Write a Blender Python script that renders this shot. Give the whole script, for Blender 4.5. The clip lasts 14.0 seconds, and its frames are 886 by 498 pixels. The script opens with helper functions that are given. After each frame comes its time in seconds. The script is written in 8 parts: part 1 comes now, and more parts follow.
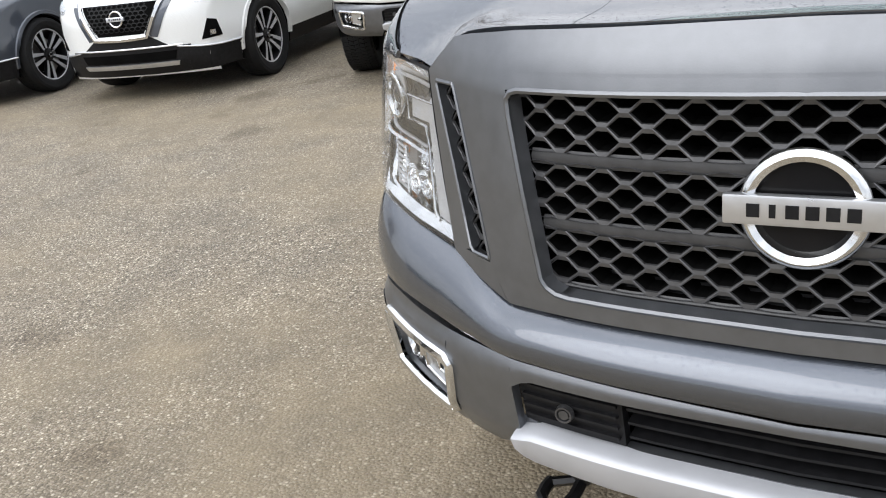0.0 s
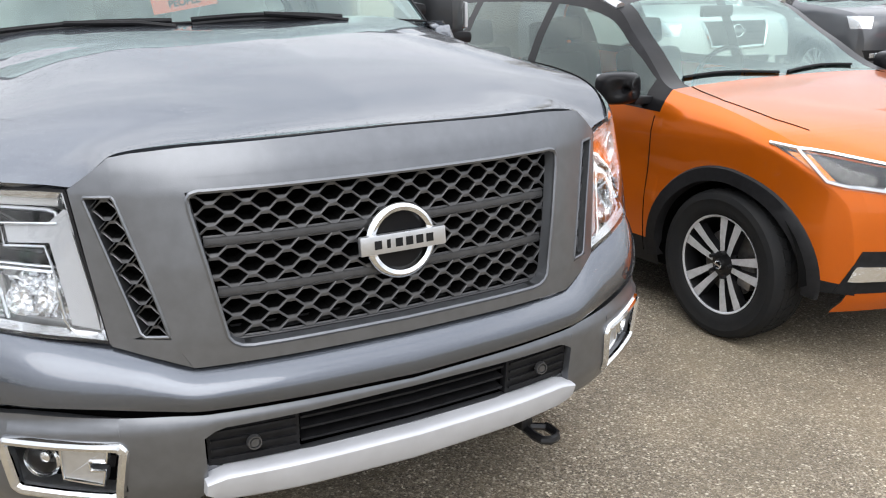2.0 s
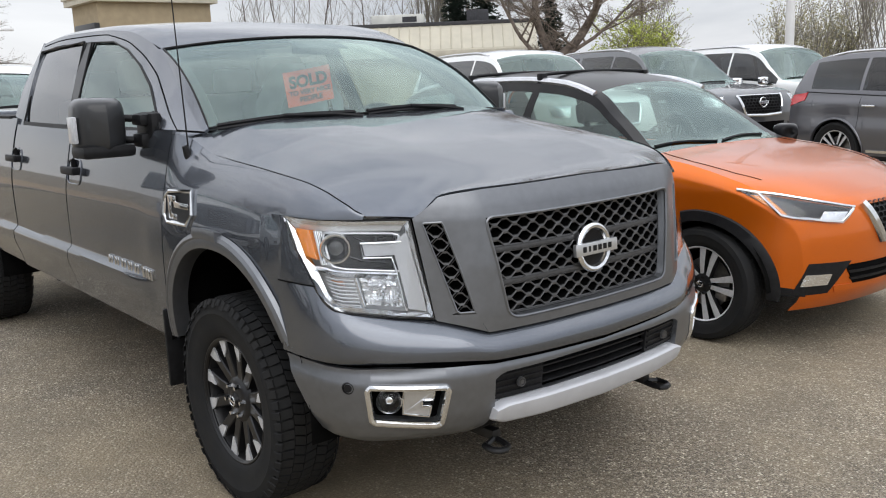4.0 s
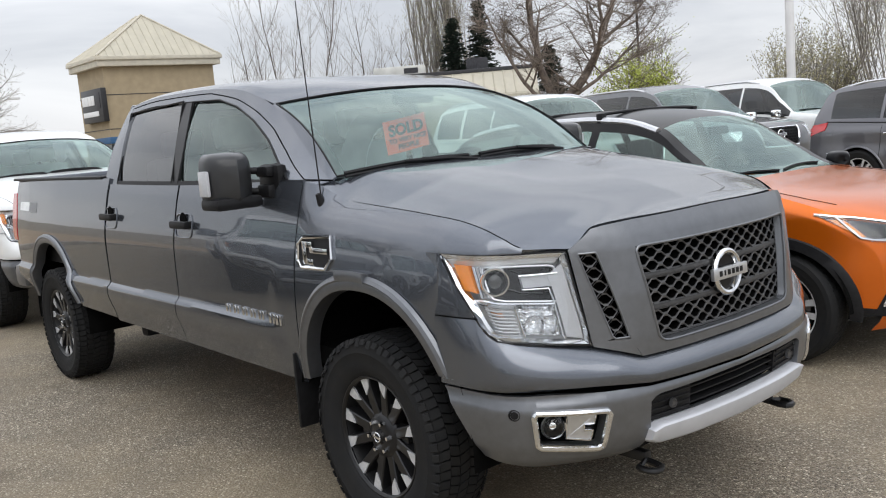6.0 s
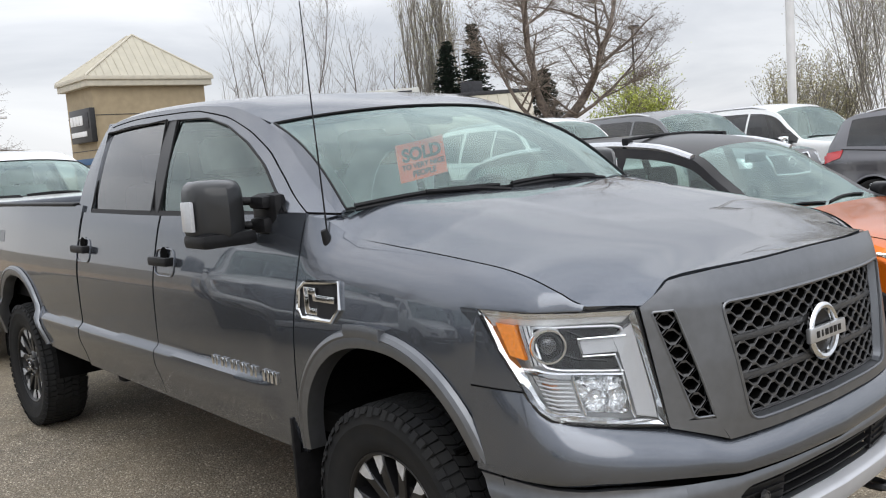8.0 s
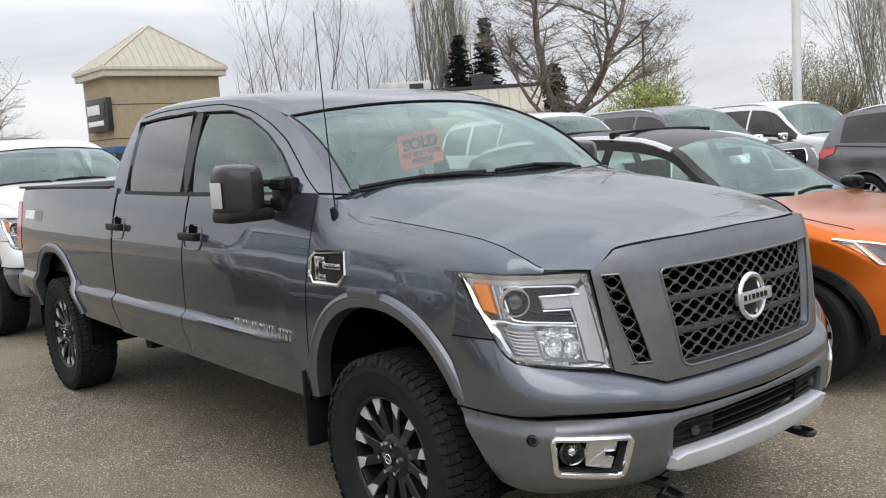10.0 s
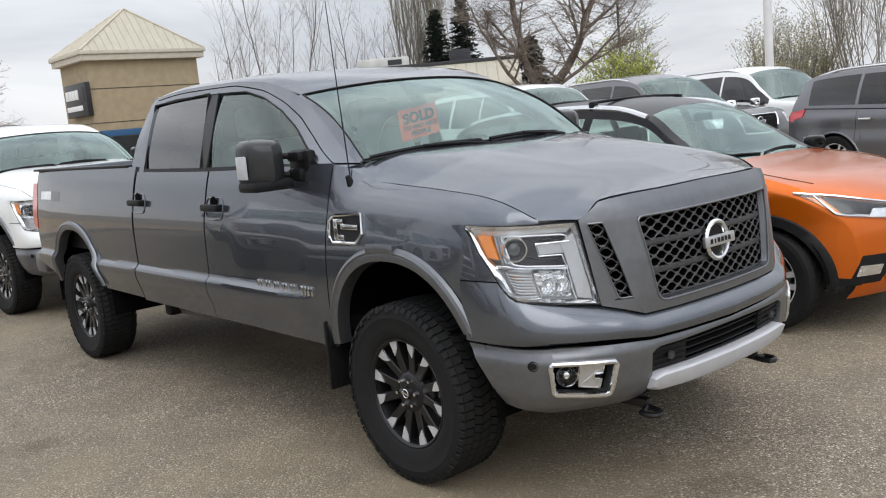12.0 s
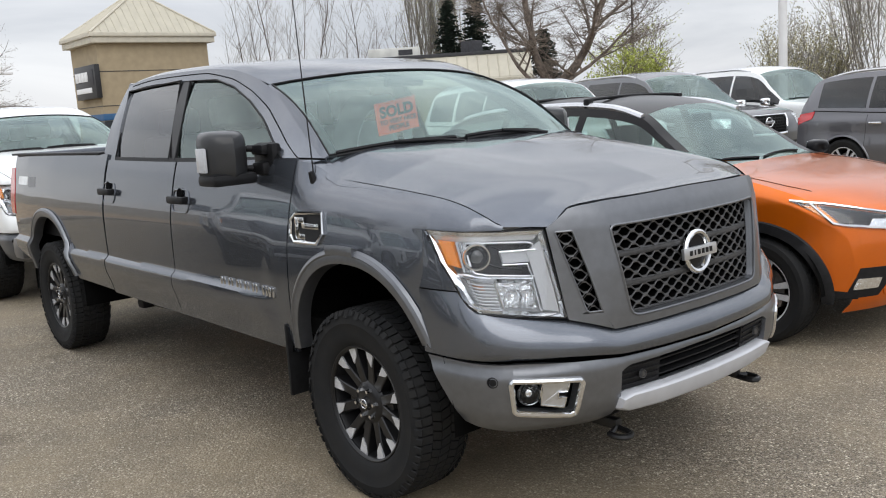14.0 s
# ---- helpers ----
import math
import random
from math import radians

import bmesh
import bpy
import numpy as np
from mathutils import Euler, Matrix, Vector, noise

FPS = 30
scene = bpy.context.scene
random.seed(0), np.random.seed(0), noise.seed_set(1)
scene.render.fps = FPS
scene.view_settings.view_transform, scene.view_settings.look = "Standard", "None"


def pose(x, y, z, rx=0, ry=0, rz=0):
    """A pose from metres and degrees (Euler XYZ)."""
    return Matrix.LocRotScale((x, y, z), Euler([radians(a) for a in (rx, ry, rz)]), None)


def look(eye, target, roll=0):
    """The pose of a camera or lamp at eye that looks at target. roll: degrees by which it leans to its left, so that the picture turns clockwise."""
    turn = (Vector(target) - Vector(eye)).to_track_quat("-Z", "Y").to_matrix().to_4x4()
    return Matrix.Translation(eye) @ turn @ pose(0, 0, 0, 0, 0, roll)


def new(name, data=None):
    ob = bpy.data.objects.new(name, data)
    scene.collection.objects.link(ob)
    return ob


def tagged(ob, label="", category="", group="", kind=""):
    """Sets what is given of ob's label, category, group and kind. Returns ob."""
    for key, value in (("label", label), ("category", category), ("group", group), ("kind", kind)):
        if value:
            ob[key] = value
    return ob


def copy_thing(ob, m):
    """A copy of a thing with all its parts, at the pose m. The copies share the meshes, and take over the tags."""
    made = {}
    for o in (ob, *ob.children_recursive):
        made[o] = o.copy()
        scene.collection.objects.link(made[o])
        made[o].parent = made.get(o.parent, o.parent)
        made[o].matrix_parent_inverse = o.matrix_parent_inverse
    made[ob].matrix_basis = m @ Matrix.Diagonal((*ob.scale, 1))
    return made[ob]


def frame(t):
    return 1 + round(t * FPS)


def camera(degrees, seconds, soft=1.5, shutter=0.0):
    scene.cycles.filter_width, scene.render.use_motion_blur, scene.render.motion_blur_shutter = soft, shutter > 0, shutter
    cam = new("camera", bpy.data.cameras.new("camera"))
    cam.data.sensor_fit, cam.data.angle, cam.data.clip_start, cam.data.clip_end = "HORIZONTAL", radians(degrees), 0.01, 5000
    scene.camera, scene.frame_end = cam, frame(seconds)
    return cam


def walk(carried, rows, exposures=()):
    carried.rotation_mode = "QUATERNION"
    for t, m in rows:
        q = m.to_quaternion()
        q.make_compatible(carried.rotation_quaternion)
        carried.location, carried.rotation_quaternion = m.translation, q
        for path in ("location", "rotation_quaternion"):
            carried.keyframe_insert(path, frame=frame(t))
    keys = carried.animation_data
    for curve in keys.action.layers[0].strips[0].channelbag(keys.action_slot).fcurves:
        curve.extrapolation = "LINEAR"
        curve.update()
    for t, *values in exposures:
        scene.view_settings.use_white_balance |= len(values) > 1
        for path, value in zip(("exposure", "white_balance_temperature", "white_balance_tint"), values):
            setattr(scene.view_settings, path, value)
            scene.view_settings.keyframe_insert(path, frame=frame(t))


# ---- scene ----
cam = camera(52.4, 14.0, soft=1.1)
PATH = [
    (0, (2.209, 0.192, 1.434), (0.64, -0.806, 0.697), -7.8),
    (0.2, (2.182, 0.056, 1.428), (0.546, -0.846, 0.713), -7.7),
    (0.5, (2.207, -0.12, 1.463), (0.442, -0.721, 0.74), -5.9),
    (0.7, (2.24, -0.215, 1.435), (0.373, -0.514, 0.784), -2.3),
    (1, (2.347, -0.364, 1.468), (0.436, -0.231, 0.893), -0.6),
    (1.2, (2.433, -0.429, 1.469), (0.562, -0.031, 0.884), -1.7),
    (1.5, (2.584, -0.55, 1.448), (0.797, 0.14, 0.873), -2.9),
    (1.7, (2.651, -0.671, 1.482), (0.909, 0.121, 0.901), -3.1),
    (2, (2.752, -0.869, 1.5), (1.067, 0.061, 0.957), -1.3),
    (2.5, (2.877, -1.244, 1.532), (1.264, -0.149, 1.084), 0.6),
    (3, (3.057, -1.581, 1.5), (1.54, -0.345, 1.089), 0.0),
    (3.5, (3.088, -1.979, 1.545), (1.564, -0.747, 1.145), -2.0),
    (4, (3.05, -2.358, 1.57), (1.525, -1.12, 1.196), -2.2),
    (4.2, (3.082, -2.468, 1.571), (1.553, -1.234, 1.2), -2.1),
    (6.3, (2.735, -2.854, 1.578), (1.211, -1.584, 1.32), -5.2),
    (6.5, (2.658, -2.817, 1.566), (1.15, -1.53, 1.307), -5.2),
    (7, (2.438, -2.777, 1.563), (0.994, -1.415, 1.315), -3.7),
    (7.5, (2.324, -2.704, 1.568), (0.888, -1.334, 1.323), -3.7),
    (8, (2.285, -2.568, 1.592), (0.766, -1.286, 1.371), -4.2),
    (8.2, (2.274, -2.528, 1.587), (0.746, -1.257, 1.364), -4.2),
    (10.3, (2.852, -2.889, 1.574), (1.32, -1.626, 1.336), -3.5),
    (10.5, (2.926, -2.906, 1.563), (1.402, -1.638, 1.303), -3.6),
    (11, (3.013, -2.979, 1.586), (1.5, -1.698, 1.318), -4.4),
    (11.5, (3.021, -3.113, 1.599), (1.513, -1.829, 1.319), -5.8),
    (12, (3.033, -3.234, 1.573), (1.528, -1.949, 1.281), -5.3),
    (12.5, (3.045, -3.278, 1.574), (1.543, -1.992, 1.27), -3.8),
    (13, (3.044, -3.257, 1.578), (1.54, -1.973, 1.276), -3.1),
    (13.5, (3.01, -3.103, 1.586), (1.5, -1.827, 1.284), -3.3),
    (14, (2.986, -2.946, 1.577), (1.468, -1.681, 1.268), -3.8),
]
walk(cam, [(t, look(eye, target, roll)) for t, eye, target, roll in PATH],
     exposures=[(0, 0.35), (1.0, 0.46), (1.5, 0.54), (2.0, 0.52), (2.5, 0.31), (3.0, 0.10), (4.0, 0.03), (6.5, 0.02), (8.0, 0.06), (11.0, 0.0), (14.0, 0.0)])

# ---- light: an overcast spring sky ----
world = bpy.data.worlds.new("overcast_sky")
scene.world = world
world.use_nodes = True
wn, wl = world.node_tree.nodes, world.node_tree.links
wn.clear()
SUN_ELEVATION, SUN_TURN = radians(42), radians(244)
sky = wn.new("ShaderNodeTexSky")
sky.sky_type, sky.sun_disc = "NISHITA", False
sky.sun_elevation, sky.sun_rotation = SUN_ELEVATION, SUN_TURN
sky_dim = wn.new("ShaderNodeVectorMath")
sky_dim.operation = "SCALE"
sky_dim.inputs["Scale"].default_value = 0.10
wl.new(sky.outputs[0], sky_dim.inputs[0])
wco = wn.new("ShaderNodeTexCoord")
wmap = wn.new("ShaderNodeMapping")
wmap.inputs["Scale"].default_value = (1.0, 1.0, 3.2)
wl.new(wco.outputs["Generated"], wmap.inputs[0])
wnoise = wn.new("ShaderNodeTexNoise")
wnoise.inputs["Scale"].default_value, wnoise.inputs["Detail"].default_value, wnoise.inputs["Roughness"].default_value = 2.3, 7, 0.55
wnoise.inputs["Distortion"].default_value = 0.6
wl.new(wmap.outputs[0], wnoise.inputs["Vector"])
wramp = wn.new("ShaderNodeValToRGB")
wramp.color_ramp.elements[0].position, wramp.color_ramp.elements[0].color = 0.30, (0.57, 0.60, 0.665, 1)
wramp.color_ramp.elements[1].position, wramp.color_ramp.elements[1].color = 0.66, (0.985, 1.0, 1.035, 1)
wl.new(wnoise.outputs[0], wramp.inputs[0])
wmix = wn.new("ShaderNodeMixRGB")
wmix.inputs[0].default_value = 0.90
wl.new(sky_dim.outputs[0], wmix.inputs[1])
wl.new(wramp.outputs[0], wmix.inputs[2])
# an overcast sky is about twice as bright overhead as at the horizon
wsep = wn.new("ShaderNodeSeparateXYZ")
wl.new(wco.outputs["Generated"], wsep.inputs[0])
wrise = wn.new("ShaderNodeMapRange")
wrise.inputs["From Min"].default_value, wrise.inputs["From Max"].default_value = 0.12, 1.0
wrise.inputs["To Min"].default_value, wrise.inputs["To Max"].default_value = 1.0, 2.3
wl.new(wsep.outputs["Z"], wrise.inputs[0])
wgain = wn.new("ShaderNodeVectorMath")
wgain.operation = "SCALE"
wl.new(wmix.outputs[0], wgain.inputs[0])
wl.new(wrise.outputs[0], wgain.inputs["Scale"])
wback = wn.new("ShaderNodeBackground")
wback.inputs["Strength"].default_value = 1.0
wl.new(wgain.outputs[0], wback.inputs[0])
wout = wn.new("ShaderNodeOutputWorld")
wl.new(wback.outputs[0], wout.inputs[0])

sun_data = bpy.data.lights.new("sun", "SUN")
sun_data.energy, sun_data.angle, sun_data.color = 1.0, radians(50), (1.0, 0.98, 0.955)
sun = new("sun", sun_data)
sun.matrix_world = look((0, 0, 30), (30 * math.cos(SUN_ELEVATION) * -0.9, 30 * math.cos(SUN_ELEVATION) * 0.44, 30 - 30 * math.sin(SUN_ELEVATION)))

# ---- materials ----
def material(name, color=(0.5, 0.5, 0.5), rough=0.5, metal=0.0, coat=0.0, coat_rough=0.03, vary=0.0, scale=8.0, bump=0.0, bump_scale=60.0,
             transmission=0.0, ior=1.45, tint=None, spread=0.08, emission=0.0, spec=0.5):
    """A Principled material with two scales of variation (colour drift and fine relief)."""
    m = bpy.data.materials.new(name)
    m.use_nodes = True
    n, l = m.node_tree.nodes, m.node_tree.links
    p = n["Principled BSDF"]
    p.inputs["Base Color"].default_value = (*color, 1)
    p.inputs["Roughness"].default_value, p.inputs["Metallic"].default_value = rough, metal
    p.inputs["Specular IOR Level"].default_value = spec
    p.inputs["Coat Weight"].default_value, p.inputs["Coat Roughness"].default_value = coat, coat_rough
    p.inputs["Transmission Weight"].default_value, p.inputs["IOR"].default_value = transmission, ior
    if emission:
        p.inputs["Emission Color"].default_value, p.inputs["Emission Strength"].default_value = (*color, 1), emission
    co = n.new("ShaderNodeTexCoord")
    if vary:
        tex = n.new("ShaderNodeTexNoise")
        tex.inputs["Scale"].default_value, tex.inputs["Detail"].default_value = scale, 8
        l.new(co.outputs["Object"], tex.inputs["Vector"])
        ramp = n.new("ShaderNodeValToRGB")
        dark = tint or tuple(c * (1 - vary) for c in color)
        light = tuple(min(1, c * (1 + vary)) for c in color)
        ramp.color_ramp.elements[0].position, ramp.color_ramp.elements[0].color = 0.5 - spread * 2, (*dark, 1)
        ramp.color_ramp.elements[1].position, ramp.color_ramp.elements[1].color = 0.5 + spread * 2, (*light, 1)
        l.new(tex.outputs[0], ramp.inputs[0])
        l.new(ramp.outputs[0], p.inputs["Base Color"])
        rr = n.new("ShaderNodeMapRange")
        rr.inputs["To Min"].default_value, rr.inputs["To Max"].default_value = max(0, rough - 0.06), min(1, rough + 0.06)
        l.new(tex.outputs[0], rr.inputs[0])
        l.new(rr.outputs[0], p.inputs["Roughness"])
    if bump:
        fine = n.new("ShaderNodeTexNoise")
        fine.inputs["Scale"].default_value, fine.inputs["Detail"].default_value = bump_scale, 6
        l.new(co.outputs["Object"], fine.inputs["Vector"])
        b = n.new("ShaderNodeBump")
        b.inputs["Strength"].default_value, b.inputs["Distance"].default_value = bump, 0.01
        l.new(fine.outputs[0], b.inputs["Height"])
        l.new(b.outputs[0], p.inputs["Normal"])
    return m


def car_paint(name, color, metal=0.5, rough=0.38, drops=0.45, coat_ior=1.6, grime=(0.20, 0.18, 0.15), flop=0.6):
    """Flake paint under clear coat, with rain drops on it and a film of road dirt on patches."""
    m = material(name, color, rough, metal, coat=1.0, coat_rough=0.04)
    n, l = m.node_tree.nodes, m.node_tree.links
    p = n["Principled BSDF"]
    p.inputs["Specular Tint"].default_value = (flop, flop, flop, 1)
    co = n.new("ShaderNodeTexCoord")
    flake = n.new("ShaderNodeTexVoronoi")
    flake.inputs["Scale"].default_value = 900
    l.new(co.outputs["Object"], flake.inputs["Vector"])
    dirt = n.new("ShaderNodeTexNoise")
    dirt.inputs["Scale"].default_value, dirt.inputs["Detail"].default_value = 3.0, 9
    l.new(co.outputs["Object"], dirt.inputs["Vector"])
    base = n.new("ShaderNodeMixRGB")
    base.inputs[1].default_value = (*[c * 0.86 for c in color], 1)
    base.inputs[2].default_value = (*[min(1, c * 1.14) for c in color], 1)
    l.new(flake.outputs["Distance"], base.inputs[0])
    film = n.new("ShaderNodeMapRange")
    film.inputs["From Min"].default_value, film.inputs["From Max"].default_value, film.inputs["To Max"].default_value = 0.5, 0.75, 0.05
    l.new(dirt.outputs[0], film.inputs[0])
    worn = n.new("ShaderNodeMixRGB")
    worn.inputs[2].default_value = (*grime, 1)
    l.new(film.outputs[0], worn.inputs[0])
    l.new(base.outputs[0], worn.inputs[1])
    l.new(worn.outputs[0], p.inputs["Base Color"])
    cr = n.new("ShaderNodeMapRange")
    cr.inputs["From Min"].default_value, cr.inputs["From Max"].default_value = 0.4, 0.75
    cr.inputs["To Min"].default_value, cr.inputs["To Max"].default_value = 0.0, 0.05
    p.inputs["Coat IOR"].default_value = coat_ior
    l.new(dirt.outputs[0], cr.inputs[0])
    l.new(cr.outputs[0], p.inputs["Coat Roughness"])
    drop = n.new("ShaderNodeTexVoronoi")
    drop.inputs["Scale"].default_value, drop.inputs["Randomness"].default_value = 150, 1.0
    l.new(co.outputs["Object"], drop.inputs["Vector"])
    size = n.new("ShaderNodeMapRange")
    size.inputs["From Min"].default_value, size.inputs["From Max"].default_value = 0.12, 0.34
    size.inputs["To Min"].default_value, size.inputs["To Max"].default_value = 1.0, 0.0
    l.new(drop.outputs["Distance"], size.inputs[0])
    b = n.new("ShaderNodeBump")
    b.inputs["Strength"].default_value, b.inputs["Distance"].default_value = drops, 0.002
    # only some cells hold a drop, most of the coat stays clear
    chance, some, few = n.new("ShaderNodeSeparateColor"), n.new("ShaderNodeMath"), n.new("ShaderNodeMath")
    l.new(drop.outputs["Color"], chance.inputs[0])
    some.operation, some.inputs[1].default_value, few.operation = "GREATER_THAN", 0.62, "MULTIPLY"
    l.new(chance.outputs[0], some.inputs[0])
    l.new(size.outputs[0], few.inputs[0])
    l.new(some.outputs[0], few.inputs[1])
    # drops stay on what faces up
    geo, axis, lying, stay = (n.new("ShaderNode" + k) for k in ("NewGeometry", "SeparateXYZ", "MapRange", "Math"))
    l.new(geo.outputs["Normal"], axis.inputs[0])
    l.new(axis.outputs["Z"], lying.inputs[0])
    lying.inputs["From Min"].default_value, lying.inputs["From Max"].default_value = 0.35, 0.85
    stay.operation = "MULTIPLY"
    l.new(few.outputs[0], stay.inputs[0])
    l.new(lying.outputs[0], stay.inputs[1])
    l.new(stay.outputs[0], b.inputs["Height"])
    l.new(b.outputs[0], p.inputs["Coat Normal"])
    return m


PAINT = car_paint("gun_grey_paint", (0.116, 0.128, 0.150), metal=0.80, rough=0.27, coat_ior=1.58, flop=0.50)
SATIN = material("satin_gunmetal", (0.190, 0.197, 0.210), 0.33, 0.8, vary=0.05, scale=30, bump=0.02, bump_scale=300)
ORANGE = car_paint("orange_paint", (0.68, 0.140, 0.005), metal=0.60, rough=0.30, coat_ior=1.38)
WHITE = car_paint("white_paint", (0.80, 0.81, 0.80), metal=0.0, rough=0.35)
SLATE = car_paint("slate_paint", (0.10, 0.105, 0.115), metal=0.5, rough=0.34)
PEWTER = car_paint("pewter_paint", (0.115, 0.115, 0.128), metal=0.5, rough=0.34)
CHARCOAL = car_paint("charcoal_paint", (0.075, 0.085, 0.105), metal=0.5, rough=0.34)
GLOSS_BLACK = car_paint("gloss_black_paint", (0.008, 0.008, 0.009), metal=0.0, rough=0.3, coat_ior=1.25, flop=0.4)
GLOSS_BLACK.node_tree.nodes["Principled BSDF"].inputs["Specular IOR Level"].default_value = 0.15
GLOSS_BLACK.node_tree.nodes["Principled BSDF"].inputs["Coat Weight"].default_value = 0.45
WET_SHELL = car_paint("wet_black_mirror_shell", (0.022, 0.023, 0.025), metal=0.0, rough=0.4, drops=1.0, coat_ior=1.28)
BLACK = material("black_plastic", (0.010, 0.010, 0.011), 0.48, spec=0.25, vary=0.25, scale=40, bump=0.06, bump_scale=400)
DARK = material("dark_grille_plastic", (0.118, 0.118, 0.121), 0.36, 0.7, vary=0.12, scale=40, bump=0.04, bump_scale=300)
GRILLE_BAR = material("dark_grille_bar", (0.07, 0.07, 0.072), 0.40, 0.4, vary=0.12, scale=40, bump=0.04, bump_scale=300)
# near-black: the shade of recesses and gaps is put into its colour
PIT = material("recess_shade_black", (0.004, 0.004, 0.004), 0.95, spec=0.05, vary=0.3)
RUBBER = material("tyre_rubber", (0.011, 0.0114, 0.0122), 0.70, spec=0.17, vary=0.35, scale=14, bump=0.10, bump_scale=180, tint=(0.018, 0.0178, 0.0175))
CHROME = material("chrome", (0.78, 0.79, 0.80), 0.09, 1.0, vary=0.03, scale=20)
SILVER = material("brushed_silver", (0.62, 0.63, 0.65), 0.30, 0.85, vary=0.06, scale=30)
SKID = material("silver_skid_paint", (0.56, 0.57, 0.60), 0.45, 0.25, vary=0.05, scale=12, bump=0.02, bump_scale=200)
MACHINED = material("machined_alloy", (0.62, 0.63, 0.65), 0.34, 0.45, vary=0.08, scale=60)
RIM_DARK = material("dark_gloss_rim", (0.010, 0.010, 0.011), 0.35, 0.2, coat=0.15, vary=0.15, scale=30)
STEEL = material("brake_steel", (0.30, 0.29, 0.28), 0.45, 0.9, vary=0.25, scale=30, bump=0.05, bump_scale=120)


def pane(name, tint, base, gloss=0.0, sheen=(1, 1, 1), rise=3.6):
    """Thin glass: what lies behind it shows through, tinted; its gloss rises towards grazing views."""
    m = bpy.data.materials.new(name)
    m.use_nodes = True
    n, l = m.node_tree.nodes, m.node_tree.links
    n.clear()
    clear, shine, mix, fres, out = (n.new("ShaderNode" + k) for k in ("BsdfTransparent", "BsdfGlossy", "MixShader", "LayerWeight", "OutputMaterial"))
    clear.inputs[0].default_value = (*tint, 1)
    shine.inputs["Color"].default_value = (*sheen, 1)
    shine.inputs["Roughness"].default_value = gloss
    power, gain = n.new("ShaderNodeMath"), n.new("ShaderNodeMapRange")
    power.operation = "POWER"
    power.inputs[1].default_value = rise
    gain.inputs["To Min"].default_value, gain.inputs["To Max"].default_value = base, 1.0
    l.new(fres.outputs["Facing"], power.inputs[0])
    l.new(power.outputs[0], gain.inputs[0])
    l.new(gain.outputs[0], mix.inputs[0])
    l.new(clear.outputs[0], mix.inputs[1])
    l.new(shine.outputs[0], mix.inputs[2])
    l.new(mix.outputs[0], out.inputs[0])
    return m


GLASS = pane("window_glass", (0.76, 0.88, 0.84), 0.12, 0.0, (0.80, 0.96, 0.92))
SIDE_GLASS = pane("door_glass", (0.48, 0.57, 0.54), 0.06, 0.0, (0.85, 0.96, 0.93))
TINT = pane("privacy_glass", (0.17, 0.18, 0.19), 0.045)
LENS = pane("clear_lamp_lens", (0.97, 0.975, 0.98), 0.035, rise=4.2)
AMBER = material("amber_reflector", (0.85, 0.26, 0.02), 0.18, coat=1.0, vary=0.12, scale=120, bump=0.25, bump_scale=220)
RED = material("red_lamp_lens", (0.55, 0.015, 0.02), 0.12, coat=1.0, vary=0.15, scale=90, bump=0.1, bump_scale=150)
DRL = material("frosted_light_guide", (0.46, 0.47, 0.49), 0.22, coat=0.6, vary=0.04, scale=80)
TURN_SILVER = material("frosted_turn_lamp", (0.62, 0.62, 0.61), 0.25, 0.6, vary=0.1, scale=60, bump=0.3, bump_scale=120)
TURN_AMBER = material("dim_amber_bulb", (0.55, 0.22, 0.08), 0.3, coat=0.5, vary=0.1, scale=80)
# pale plastic; the bright reflections of lamp chrome are put into its colour
PALE_CHROME = material("pale_for_bright_chrome", (0.80, 0.81, 0.82), 0.15, coat=0.6, vary=0.03, scale=90)
CABIN_GLOSS = material("dark_projector_glass", (0.02, 0.022, 0.025), 0.05, coat=1.0, vary=0.1, scale=40)
REFLECTOR = material("faceted_reflector", (0.86, 0.87, 0.88), 0.08, 1.0, bump=0.5, bump_scale=55)
CABIN = material("black_cabin_trim", (0.030, 0.030, 0.032), 0.7, spec=0.25, vary=0.25, scale=20, bump=0.08, bump_scale=250)
SEAT_CLOTH = material("charcoal_seat_cloth", (0.05, 0.05, 0.053), 0.85, vary=0.25, scale=60, bump=0.2, bump_scale=500)
SEAT_WRAP = material("plastic_wrapped_seat", (0.46, 0.48, 0.48), 0.35, coat=0.4, vary=0.15, scale=9, bump=0.3, bump_scale=20)
PALE_PLASTIC = material("pale_plastic_wrap", (0.75, 0.77, 0.78), 0.25, coat=0.4, vary=0.1, scale=9, bump=0.5, bump_scale=14)
SOLD_CARD = material("fluorescent_orange_card", (1.0, 0.17, 0.09), 0.6, vary=0.05, scale=20)
INK = material("black_ink", (0.02, 0.012, 0.01), 0.6, vary=0.2)

# ---- building blocks ----
from mathutils.bvhtree import BVHTree


def lerp(a, b, t):
    return a + (b - a) * t


